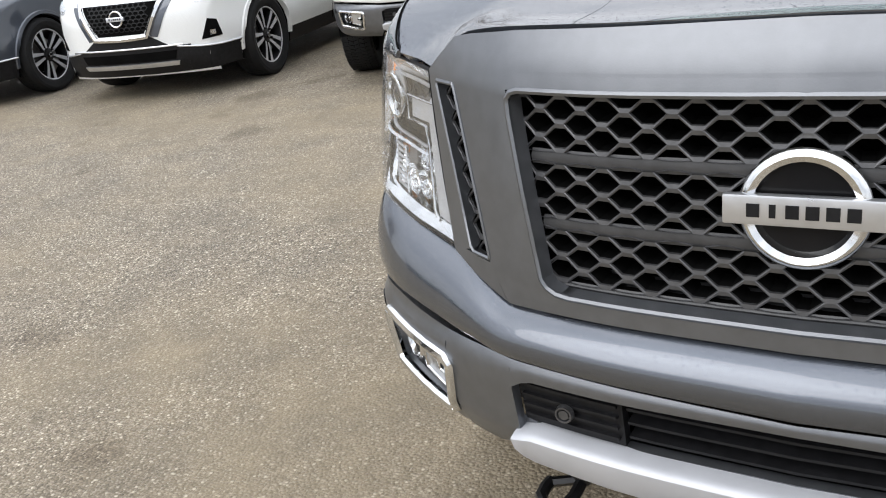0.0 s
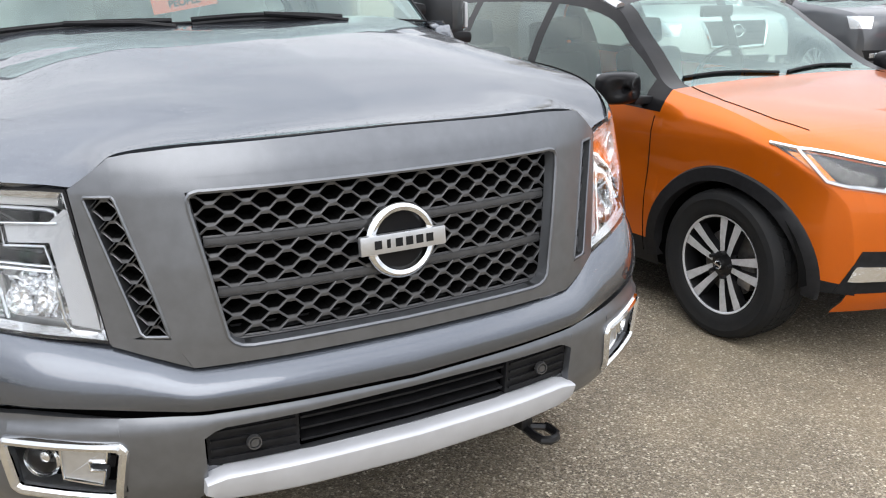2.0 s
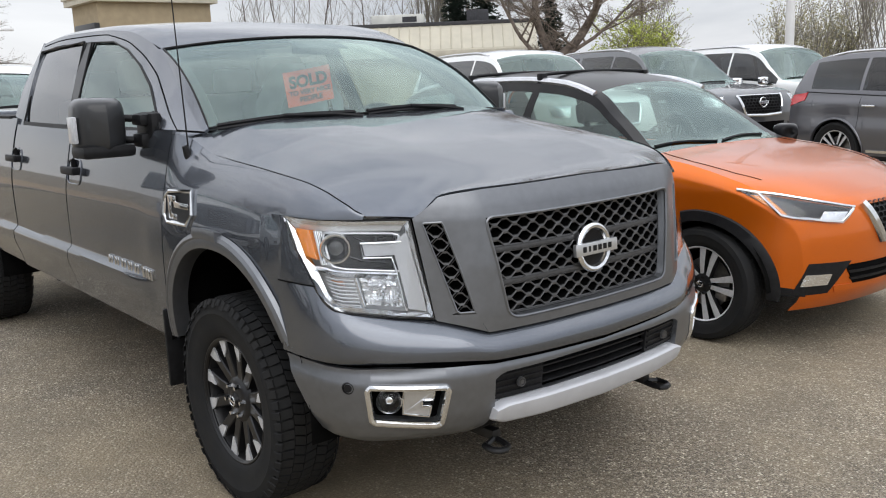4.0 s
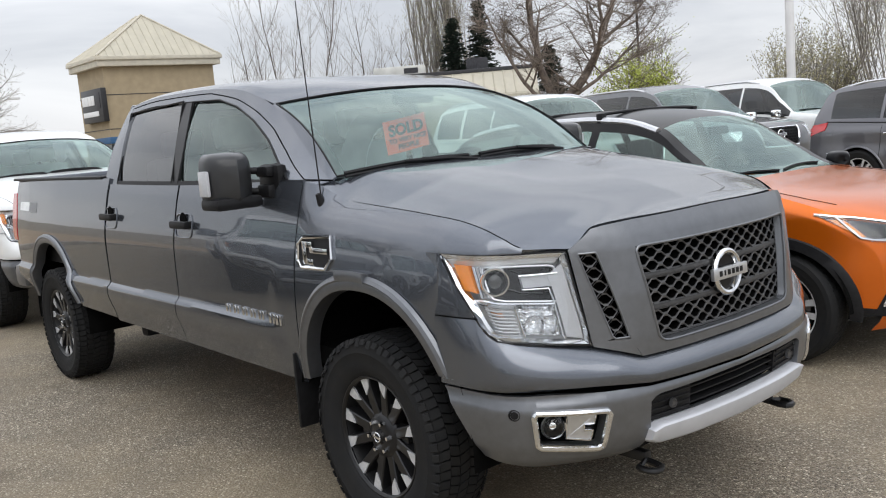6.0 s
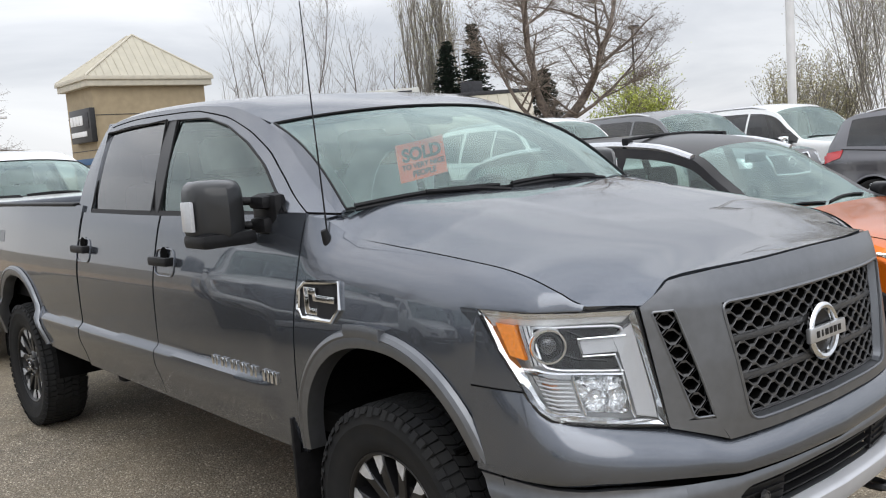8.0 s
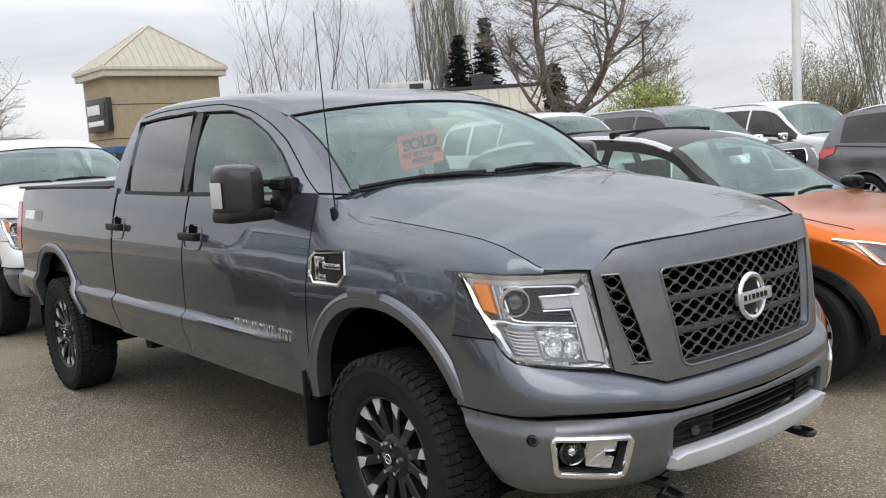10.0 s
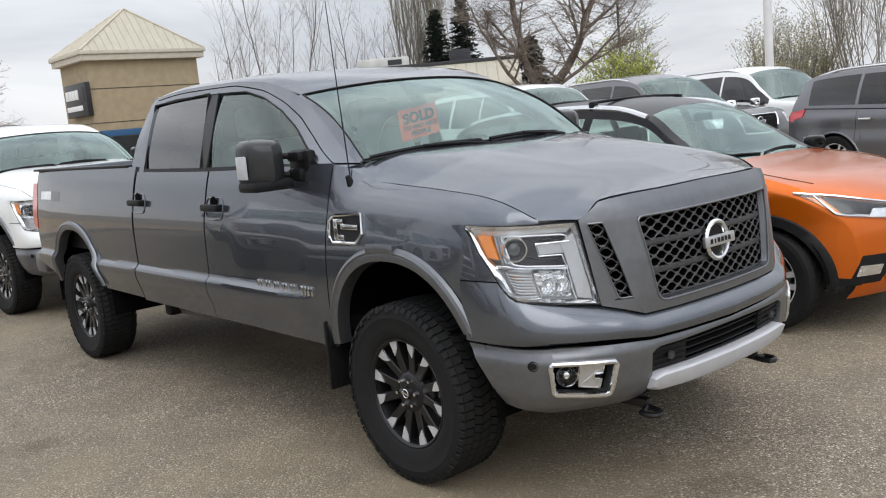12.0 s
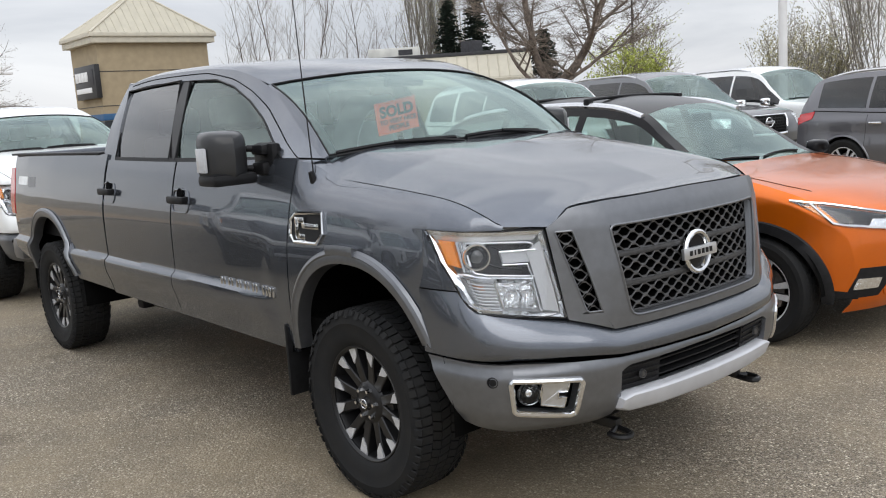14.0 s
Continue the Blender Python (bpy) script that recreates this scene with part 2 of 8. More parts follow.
def curve(points):
    """A smooth monotone function through (x, y) points given in rising x."""
    xs, ys = np.array([p[0] for p in points], float), np.array([p[1] for p in points], float)
    h = np.diff(xs)
    d = np.diff(ys) / h
    m = np.zeros(len(xs))
    m[0], m[-1] = d[0], d[-1]
    for i in range(1, len(xs) - 1):
        m[i] = 0 if d[i - 1] * d[i] <= 0 else 2 * d[i - 1] * d[i] / (d[i - 1] + d[i])

    def at(x):
        x = min(max(x, xs[0]), xs[-1])
        i = min(max(int(np.searchsorted(xs, x)) - 1, 0), len(h) - 1)
        t = (x - xs[i]) / h[i]
        return float((2 * t ** 3 - 3 * t ** 2 + 1) * ys[i] + (t ** 3 - 2 * t ** 2 + t) * h[i] * m[i]
                     + (3 * t ** 2 - 2 * t ** 3) * ys[i + 1] + (t ** 3 - t ** 2) * h[i] * m[i + 1])
    return at


def steps(a, b, n):
    return [a + (b - a) * i / (n - 1) for i in range(n)]


class Shape:
    """Gathers quads and polygons for one mesh."""

    def __init__(self):
        self.v, self.f = [], []

    def add(self, verts, faces):
        o = len(self.v)
        self.v += [tuple(float(c) for c in p) for p in verts]
        self.f += [tuple(o + i for i in q) for q in faces]
        return self

    def grid(self, P, wrap=False):
        """P: rows of points."""
        n, m = len(P), len(P[0])
        faces = [(i * m + j, i * m + (j + 1) % m, (i + 1) * m + (j + 1) % m, (i + 1) * m + j)
                 for i in range(n - 1) for j in range(m if wrap else m - 1)]
        return self.add([p for row in P for p in row], faces)

    def slab(self, P, depth, out=(1, 0, 0)):
        """A sheet with thickness: the rows P outside, the same rows pushed back by depth inside, and the rim."""
        A = np.array(P, float)
        du, dv = np.gradient(A, axis=0), np.gradient(A, axis=1)
        N = np.cross(du, dv)
        L = np.linalg.norm(N, axis=2, keepdims=True)
        N = N / np.where(L < 1e-12, 1, L)
        if (N.mean(axis=(0, 1)) @ np.array(out, float)) < 0:
            N = -N
            A, N = A[:, ::-1], N[:, ::-1]
        B = A - N * depth
        n, m = A.shape[:2]
        k = n * m
        a = lambda i, j: i * m + j
        F = []
        for i in range(n - 1):
            for j in range(m - 1):
                F.append((a(i, j), a(i + 1, j), a(i + 1, j + 1), a(i, j + 1)))
                F.append((k + a(i, j), k + a(i, j + 1), k + a(i + 1, j + 1), k + a(i + 1, j)))
        for i in range(n - 1):
            F.append((a(i, 0), k + a(i, 0), k + a(i + 1, 0), a(i + 1, 0)))
            F.append((a(i, m - 1), a(i + 1, m - 1), k + a(i + 1, m - 1), k + a(i, m - 1)))
        for j in range(m - 1):
            F.append((a(0, j), a(0, j + 1), k + a(0, j + 1), k + a(0, j)))
            F.append((a(n - 1, j), k + a(n - 1, j), k + a(n - 1, j + 1), a(n - 1, j + 1)))
        return self.add(list(A.reshape(-1, 3)) + list(B.reshape(-1, 3)), F)

    def tube(self, path, radius, sides=8, closed=False):
        """A round bar along a path; radius: one, or one for each point."""
        n = len(path)
        path = [Vector(p) for p in path]
        rs = radius if isinstance(radius, (list, tuple)) else [radius] * n
        rows, up = [], None
        for i, p in enumerate(path):
            d = (path[(i + 1) % n] - path[i - 1]) if closed else (path[min(i + 1, n - 1)] - path[max(i - 1, 0)])
            d.normalize()
            if up is None:
                up = Vector((0, 0, 1)) if abs(d.z) < 0.9 else Vector((1, 0, 0))
            side = d.cross(up).normalized()
            up = side.cross(d).normalized()
            rows.append([p + (side * math.cos(2 * math.pi * k / sides) + up * math.sin(2 * math.pi * k / sides)) * rs[i] for k in range(sides)])
        if closed:
            rows.append(rows[0])
        self.grid(rows, wrap=True)
        if not closed:
            self.add(rows[0], [tuple(range(sides))])
            self.add(rows[-1], [tuple(reversed(range(sides)))])
        return self

    def turn(self, profile, centre=(0, 0, 0), axis="y", n=48, start=0.0, sweep=2 * math.pi):
        """Turns a profile of (radius, along) round an axis through centre."""
        full = abs(sweep - 2 * math.pi) < 1e-6
        rows = []
        for i in range(n if full else n + 1):
            a = start + sweep * i / n
            c, s = math.cos(a), math.sin(a)
            row = []
            for r, h in profile:
                q = {"x": (h, r * c, r * s), "y": (r * c, h, r * s), "z": (r * c, r * s, h)}[axis]
                row.append((q[0] + centre[0], q[1] + centre[1], q[2] + centre[2]))
            rows.append(row)
        if full:
            rows.append(rows[0])
        return self.grid(rows)

    def box(self, x0, x1, y0, y1, z0, z1, m=None, soft=0.0):
        """A box, its edges cut by soft."""
        s = min(soft, abs(x1 - x0) / 2.01, abs(y1 - y0) / 2.01, abs(z1 - z0) / 2.01)
        if s <= 0:
            v = [(x, y, z) for x in (x0, x1) for y in (y0, y1) for z in (z0, z1)]
            f = [(0, 1, 3, 2), (4, 6, 7, 5), (0, 4, 5, 1), (2, 3, 7, 6), (0, 2, 6, 4), (1, 5, 7, 3)]
        else:
            bm = bmesh.new()
            bmesh.ops.create_cube(bm, size=1)
            for q in bm.verts:
                q.co = Vector(((x0 + x1) / 2 + q.co.x * (x1 - x0), (y0 + y1) / 2 + q.co.y * (y1 - y0), (z0 + z1) / 2 + q.co.z * (z1 - z0)))
            bmesh.ops.bevel(bm, geom=bm.edges[:], offset=s, segments=2, affect="EDGES", profile=0.6)
            bm.verts.index_update()
            v, f = [q.co.copy() for q in bm.verts], [tuple(w.index for w in q.verts) for q in bm.faces]
            bm.free()
        if m is not None:
            v = [m @ Vector(p) for p in v]
        return self.add(v, f)

    def prism(self, outline, a, b, axis="x", m=None):
        """A flat outline of (p, q) pulled from a to b along an axis."""
        put = {"x": lambda p, q, h: (h, p, q), "y": lambda p, q, h: (p, h, q), "z": lambda p, q, h: (p, q, h)}[axis]
        n = len(outline)
        v = [put(p, q, a) for p, q in outline] + [put(p, q, b) for p, q in outline]
        if m is not None:
            v = [m @ Vector(p) for p in v]
        f = [tuple(range(n)), tuple(reversed(range(n, 2 * n)))] + [(i, n + i, n + (i + 1) % n, (i + 1) % n) for i in range(n)]
        return self.add(v, f)

    def flipped(self):
        """The same, mirrored to the other side of the x-z plane."""
        s = Shape()
        s.v, s.f = [(x, -y, z) for x, y, z in self.v], [tuple(reversed(q)) for q in self.f]
        return s

    def moved(self, m):
        s = Shape()
        s.v, s.f = [tuple(m @ Vector(p)) for p in self.v], list(self.f)
        return s

    def mesh(self, name, mat, smooth=True, angle=40):
        me = bpy.data.meshes.new(name)
        me.from_pydata(self.v, [], self.f)
        bm = bmesh.new()
        bm.from_mesh(me)
        bmesh.ops.remove_doubles(bm, verts=bm.verts, dist=1e-5)
        bmesh.ops.dissolve_degenerate(bm, dist=1e-6, edges=bm.edges)
        bmesh.ops.recalc_face_normals(bm, faces=bm.faces)
        if smooth:
            for f in bm.faces:
                f.smooth = True
            lim = radians(angle)
            for e in bm.edges:
                if len(e.link_faces) == 2 and e.calc_face_angle(0) > lim:
                    e.smooth = False
        bm.to_mesh(me)
        bm.free()
        for q in (mat if isinstance(mat, (list, tuple)) else [mat]):
            me.materials.append(q)
        return me


def part(name, shape, mat, parent, label="", smooth=True, angle=40):
    """One mesh object under a thing or under a part."""
    ob = new(name, shape.mesh(name, mat, smooth, angle) if isinstance(shape, Shape) else shape)
    ob.parent = parent
    return tagged(ob, label) if label else ob


def two_tone(name, verts, faces, mats, which, parent, label=""):
    """A part of two materials; which: the material of each face."""
    me = bpy.data.meshes.new(name)
    me.from_pydata([tuple(v) for v in verts], [], faces)
    for q in mats:
        me.materials.append(q)
    me.polygons.foreach_set("material_index", which)
    return part(name, me, None, parent, label)


def thing(name, label, category, group="", m=None):
    ob = new(name)
    ob.empty_display_size = 0.2
    if m is not None:
        ob.matrix_basis = m
    return tagged(ob, label, category, group)


def both(name, shape, mat, parent, label="", smooth=True, angle=40):
    """A part and its mirror image on the other side of the vehicle."""
    return part(name, shape, mat, parent, label, smooth, angle), part(name, shape.flipped(), mat, parent, label, smooth, angle)


def sharing(part_ob, parent, m):
    """The same part, with its sub-parts, once more under the same parent."""
    made = part_ob.copy()
    scene.collection.objects.link(made)
    made.parent, made.matrix_basis = parent, m
    for child in part_ob.children:
        c = child.copy()
        scene.collection.objects.link(c)
        c.parent = made
    return made


def words(text, size, mat, parent, m, name="lettering", depth=0.0008, bold=0.0):
    """Lettering in Blender's own font, turned into a mesh, centred on m and lying in its x-y plane."""
    cu = bpy.data.curves.new(name, "FONT")
    cu.body, cu.size, cu.extrude, cu.align_x, cu.align_y = text, size, depth, "CENTER", "CENTER"
    cu.offset = bold
    tmp = bpy.data.objects.new(name, cu)
    scene.collection.objects.link(tmp)
    bpy.context.view_layer.update()
    me = bpy.data.meshes.new_from_object(tmp.evaluated_get(bpy.context.evaluated_depsgraph_get()))
    bpy.data.objects.remove(tmp)
    me.materials.clear()
    me.materials.append(mat)
    ob = new(name, me)
    ob.parent, ob.matrix_basis = parent, m
    return ob


# ---- wheels ----
def wheel_part(parent, radius, width, rim, style, tread):
    """A wheel at the origin, its outer face towards -y. The rim is the part; tyre, spokes, nuts and disc are its sub-parts."""
    h = width / 2
    barrel = Shape().turn([(rim * 0.90, h * 0.75), (rim * 0.88, h * 0.2), (rim * 0.90, -h * 0.35), (rim * 0.95, -h * 0.70), (rim * 1.0, -h * 0.74), (rim * 1.015, -h * 0.80),
                           (rim * 1.0, -h * 0.84), (rim * 0.975, -h * 0.80), (rim * 0.955, -h * 0.74)], n=64)
    w = part("wheel", barrel, RIM_DARK, parent)
    tyre = Shape().turn([(rim * 0.97, h * 0.80), (rim * 1.04, h * 0.92), (lerp(rim, radius, 0.5), h * 1.03), (lerp(rim, radius, 0.85), h * 0.98), (radius * (0.962 if style == "truck" else 0.985), h * 0.80),
                         (radius * (0.966 if style == "truck" else 0.990), 0), (radius * (0.962 if style == "truck" else 0.985), -h * 0.80), (lerp(rim, radius, 0.85), -h * 0.98), (lerp(rim, radius, 0.62), -h * 1.03), (lerp(rim, radius, 0.60), -h * 1.015),
                         (lerp(rim, radius, 0.35), -h * 1.0), (lerp(rim, radius, 0.14), -h * 0.93), (rim * 1.03, -h * 0.86), (rim * 1.0, -h * 0.80)], n=72)
    part("tyre", tyre, RUBBER, w)
    blocks = Shape()
    n = tread
    for i in range(n):
        a = 2 * math.pi * i / n
        for row, (y0, y1, skew, part_turn) in enumerate(((-1.0, -0.60, 0.25, 0.0), (-0.57, -0.21, -0.9, 0.4), (-0.18, 0.18, 0.9, 0.1), (0.21, 0.57, -0.9, 0.6), (0.60, 1.0, 0.25, 0.5))):
            b0 = a + part_turn * 2 * math.pi / n
            span = 2 * math.pi / n * (0.80 if row in (0, 4) else 0.84)
            shoulder = row in (0, 4)
            pts = []
            for r in (radius * 0.955, radius):
                for da, yy in ((0, y0), (span, y0), (span, y1), (0, y1)):
                    edge = abs(yy) > 0.99
                    aa = b0 + da + skew * (yy - y0) * 2 * math.pi / n
                    rr = r - (0.014 * radius / 0.4 if edge and r == radius else 0)
                    pts.append((rr * math.cos(aa), yy * h * (0.93 if style == "truck" else 0.84), rr * math.sin(aa)))
            blocks.add(pts, [(4, 5, 6, 7), (0, 1, 5, 4), (1, 2, 6, 5), (2, 3, 7, 6), (3, 0, 4, 7)])
            if shoulder and style == "truck":
                sgn = -1 if row == 0 else 1
                long = 0.915 if i % 2 else 0.94
                q = []
                for r, yy in ((radius * 0.985, 0.90), (radius * long, 1.03)):
                    for da in (0, span):
                        q.append((r * math.cos(b0 + da), sgn * yy * h, r * math.sin(b0 + da)))
                for r, yy in ((radius * 0.99, 0.95), (radius * long, 1.06)):
                    for da in (0.1 * span, 0.9 * span):
                        q.append((r * math.cos(b0 + da), sgn * yy * h, r * math.sin(b0 + da)))
                blocks.add(q, [(4, 5, 7, 6), (0, 1, 5, 4), (2, 6, 7, 3), (0, 4, 6, 2), (1, 3, 7, 5)])
    part("tread", blocks, RUBBER, w, smooth=False)
    disc = Shape().turn([(0.05, -0.01), (rim * 0.68, -0.01), (rim * 0.68, 0.015), (0.05, 0.015)], n=40)
    part("brake_disc", disc, STEEL, w)
    part("brake_caliper", Shape().box(rim * 0.36, rim * 0.72, -0.045, 0.05, -rim * 0.28, rim * 0.28, soft=0.015), STEEL, w)
    # added near-black disc that paints the shade behind the spokes
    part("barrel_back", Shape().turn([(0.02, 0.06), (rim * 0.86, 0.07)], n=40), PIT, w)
    y = -h * 0.62
    if style == "truck":
        hub = Shape().turn([(0.0, y - 0.012), (rim * 0.20, y - 0.012), (rim * 0.34, y - 0.002), (rim * 0.40, y + 0.012), (rim * 0.40, y + 0.05)], n=36)
        part("hub", hub, RIM_DARK, w)
        for i in range(12):
            a = 2 * math.pi * (i // 2) / 6 + (0.19 if i % 2 else -0.19) + 0.26
            lean = 0.10 if i % 2 else -0.10
            m = Matrix.Rotation(-a, 4, "Y")
            r0, r1 = rim * 0.28, rim * 0.975
            spoke = Shape()
            rows = []
            for r, wd, yy in ((r0, 0.046, y + 0.004), (lerp(r0, r1, 0.45), 0.040, y - 0.004), (lerp(r0, r1, 0.8), 0.044, y - 0.010), (r1, 0.054, y - 0.008)):
                k = lean * (r - r0)
                rows.append([(r, yy + 0.045, k - wd * 0.60), (r, yy + 0.004, k - wd * 0.5), (r, yy, k - wd * 0.40), (r, yy, k + wd * 0.40), (r, yy + 0.004, k + wd * 0.5), (r, yy + 0.045, k + wd * 0.60)])
            spoke.grid([[m @ Vector(p) for p in row] for row in rows])
            part("spoke", spoke, RIM_DARK, w)
            # the tip is cut slantwise: long on the side towards its twin
            face = Shape()
            inner = -1 if i % 2 else 1
            rows = []
            for q in steps(0, 1, 5):
                row = []
                for side in (-1, 1):
                    start = 0.60 if side == inner else 0.76
                    r = lerp(lerp(r0, r1, start), lerp(r0, r1, 0.985), q)
                    wd = lerp(0.030, 0.050, q)
                    row.append((r, y - 0.0125 - 0.003 * q, lean * (r - r0) + side * wd * 0.5))
                rows.append(row)
            face.slab([[m @ Vector(p) for p in row] for row in rows], 0.008, out=(0, -1, 0))
            part("machined_face", face, MACHINED, w, "bright machined spoke tip")
        # raised web between the two spokes of a pair
        for i in range(6):
            m = Matrix.Rotation(-(2 * math.pi * i / 6 + 0.26), 4, "Y")
            web = Shape().slab([[m @ Vector((r, y + 0.012, side * wd)) for side in (-1, 1)] for r, wd in ((rim * 0.26, 0.012), (rim * 0.50, 0.020), (rim * 0.62, 0.010))], 0.02, out=(0, -1, 0))
            part("spoke_web", web, RIM_DARK, w)
        nuts = 6
    else:
        hub = Shape().turn([(0.0, y - 0.012), (rim * 0.14, y - 0.012), (rim * 0.26, y), (rim * 0.30, y + 0.03)], n=32)
        part("hub", hub, RIM_DARK, w)
        for i in range(5):
            for sgn in (-1, 1):
                a = 2 * math.pi * i / 5 + sgn * 0.20 + 0.31
                m = Matrix.Rotation(-a, 4, "Y")
                rows, faces = [], []
                for r, wd, yy in ((rim * 0.20, 0.022, y + 0.004), (rim * 0.55, 0.030, y - 0.008), (rim * 0.985, 0.042, y - 0.014)):
                    k = sgn * 0.010 * (1 - r / rim)
                    rows.append([m @ Vector(p) for p in ((r, yy + 0.04, k - wd * 0.55), (r, yy, k - wd * 0.5), (r, yy, k + wd * 0.5), (r, yy + 0.04, k + wd * 0.55))])
                    faces.append([m @ Vector(p) for p in ((r, yy - 0.002, k - wd * 0.50), (r, yy - 0.002, k + wd * 0.50))])
                part("spoke", Shape().grid(rows), RIM_DARK, w)
                part("machined_face", Shape().slab(faces, 0.005, out=(0, -1, 0)), MACHINED, w, "bright machined spoke face")
        nuts = 5
    part("rim_lip", Shape().turn([(rim * 0.955, -h * 0.80), (rim * 0.985, -h * 0.845), (rim * 1.0, -h * 0.842)], n=64), MACHINED if style == "car" else RIM_DARK, w)
    part("hub_cap", Shape().turn([(0.0, y - 0.024), (rim * 0.105, y - 0.022), (rim * 0.125, y - 0.012)], n=24), GLOSS_BLACK, w)
    ring = Shape().tube([(rim * 0.075 * math.cos(t), y - 0.026, rim * 0.075 * math.sin(t)) for t in steps(0, 2 * math.pi * 23 / 24, 24)], 0.0035, 6, closed=True)
    ring.box(-rim * 0.10, rim * 0.10, y - 0.030, y - 0.024, -0.004, 0.004)
    part("cap_badge", ring, CHROME, w)
    for i in range(nuts):
        a = 2 * math.pi * i / nuts + 0.3
        c = (rim * 0.25 * math.cos(a), 0, rim * 0.25 * math.sin(a))
        part("wheel_nut", Shape().turn([(0.0, y - 0.030), (0.008, y - 0.028), (0.011, y - 0.004)], centre=c, n=6), CHROME if style == "truck" else RIM_DARK, w)
    return w

# ---- the grey pickup ----
# Its front axle stands over the origin; it points along +x; its right side is at -y.
AXLE_REAR = -3.85
side_plain = curve([(0.30, 0.87), (0.50, 0.922), (0.62, 0.950), (0.80, 0.972), (0.95, 0.976), (1.05, 0.972), (1.12, 0.964), (1.22, 0.947), (1.32, 0.927), (1.40, 0.905), (1.47, 0.885)])
side_ledge = curve([(0.30, 0.87), (0.50, 0.924), (0.62, 0.956), (0.740, 0.990), (0.768, 0.990), (0.800, 0.962), (0.90, 0.966), (1.05, 0.969), (1.12, 0.964), (1.22, 0.947), (1.32, 0.927), (1.40, 0.905), (1.47, 0.885)])
width_along = curve([(-4.80, 0.972), (-4.3, 0.992), (-3.6, 1.0), (-0.2, 1.0), (0.15, 0.997), (0.35, 0.985), (0.50, 0.962)])
ledge_along = curve([(-4.8, 0.9), (-2.7, 1.0), (-1.0, 0.9), (-0.72, 0.6), (-0.58, 0.0), (0.5, 0.0)])


def side_y(x, z):
    k = ledge_along(x)
    return width_along(x) * (side_plain(z) * (1 - k) + side_ledge(z) * k)


def arch_z(x, centre, radius, flat=0.62):
    """Height of a wheel arch's edge over x; minus infinity outside it."""
    d = abs(x - centre)
    if d >= radius:
        return -9.0
    return 0.44 + (radius ** 2.3 - d ** 2.3) ** (1 / 2.3) * (0.60 / radius if radius else 1)


def body_panel(name, parent, x0, x1, low, high, lean=0.0, nx=40, nz=56, mat=None, depth=0.012):
    """A piece of the body side, right and left, between two upright seams; lean: how far the seams go forward on their way up."""
    rows = []
    for i in range(nx):
        u = i / (nx - 1)
        row = []
        for j in range(nz):
            x = lerp(x0, x1, u)
            z0, z1 = low(x), high(x)
            z = lerp(z0, z1, j / (nz - 1))
            xx = x + lean * (z - 0.6)
            row.append((xx, -side_y(xx, z), z))
        rows.append(row)
    return both(name, Shape().slab(rows, depth, out=(0, -1, 0)), mat or PAINT, parent)


# plan curves of the nose: s runs from the middle (0) round the corner to the wheel arch (1.25)
S_KEYS = (0, 0.24, 0.45, 0.55, 0.63, 0.78, 0.90, 1.05, 1.25)
NOSE = (
    (0.70, (0, .24, .46, .55, .63, .80, .905, .946, .962), (1.010, 1.000, .968, .934, .895, .805, .705, .560, .300)),
    (0.81, (0, .24, .46, .55, .63, .80, .905, .944, .961), (1.008, 0.998, .966, .928, .874, .788, .695, .550, .295)),
    (0.97, (0, .24, .455, .55, .63, .79, .900, .936, .958), (1.000, 0.990, .956, .914, .862, .758, .672, .535, .285)),
    (1.13, (0, .24, .45, .55, .63, .782, .890, .928, .952), (0.984, 0.974, .938, .896, .850, .728, .636, .510, .270)),
    (1.175, (0, .24, .45, .55, .628, .779, .886, .927, .951), (0.970, 0.960, .924, .884, .841, .720, .625, .501, .264)),
    (1.26, (0, .24, .45, .55, .62, .770, .870, .922, .945), (0.925, 0.914, .880, .848, .812, .695, .596, .478, .250)),
)
BUMPER_KEYS = ((0, .24, .46, .55, .65, .80, .893, .938, .958), (1.028, 1.018, .990, .968, .930, .842, .762, .660, .440))
nose_y = [curve(list(zip(S_KEYS, ys))) for _, ys, _ in NOSE]
nose_x = [curve(list(zip(S_KEYS, xs))) for _, _, xs in NOSE]
NOSE_Z = [z for z, _, _ in NOSE]
bumper_y, bumper_x = curve(list(zip(S_KEYS, BUMPER_KEYS[0]))), curve(list(zip(S_KEYS, BUMPER_KEYS[1])))


def nose(s, z, back=0.0):
    """A point of the truck's nose (right side: -y), pushed back along the plan's normal."""
    q = abs(s)
    i = min(max(int(np.searchsorted(NOSE_Z, z)) - 1, 0), len(NOSE_Z) - 2)
    t = min(max((z - NOSE_Z[i]) / (NOSE_Z[i + 1] - NOSE_Z[i]), -0.5), 1.2)
    f = lambda k: (lerp(nose_x[i](k), nose_x[i + 1](k), t), lerp(nose_y[i](k), nose_y[i + 1](k), t))
    x, y = f(q)
    if back:
        (xa, ya), (xb, yb) = f(max(q - 0.02, 0)), f(q + 0.02)
        dx, dy = xb - xa, yb - ya
        n = math.hypot(dx, dy) or 1
        x, y = x - back * dy / n, y + back * dx / n
    return (x, -y if s >= 0 else y, z)


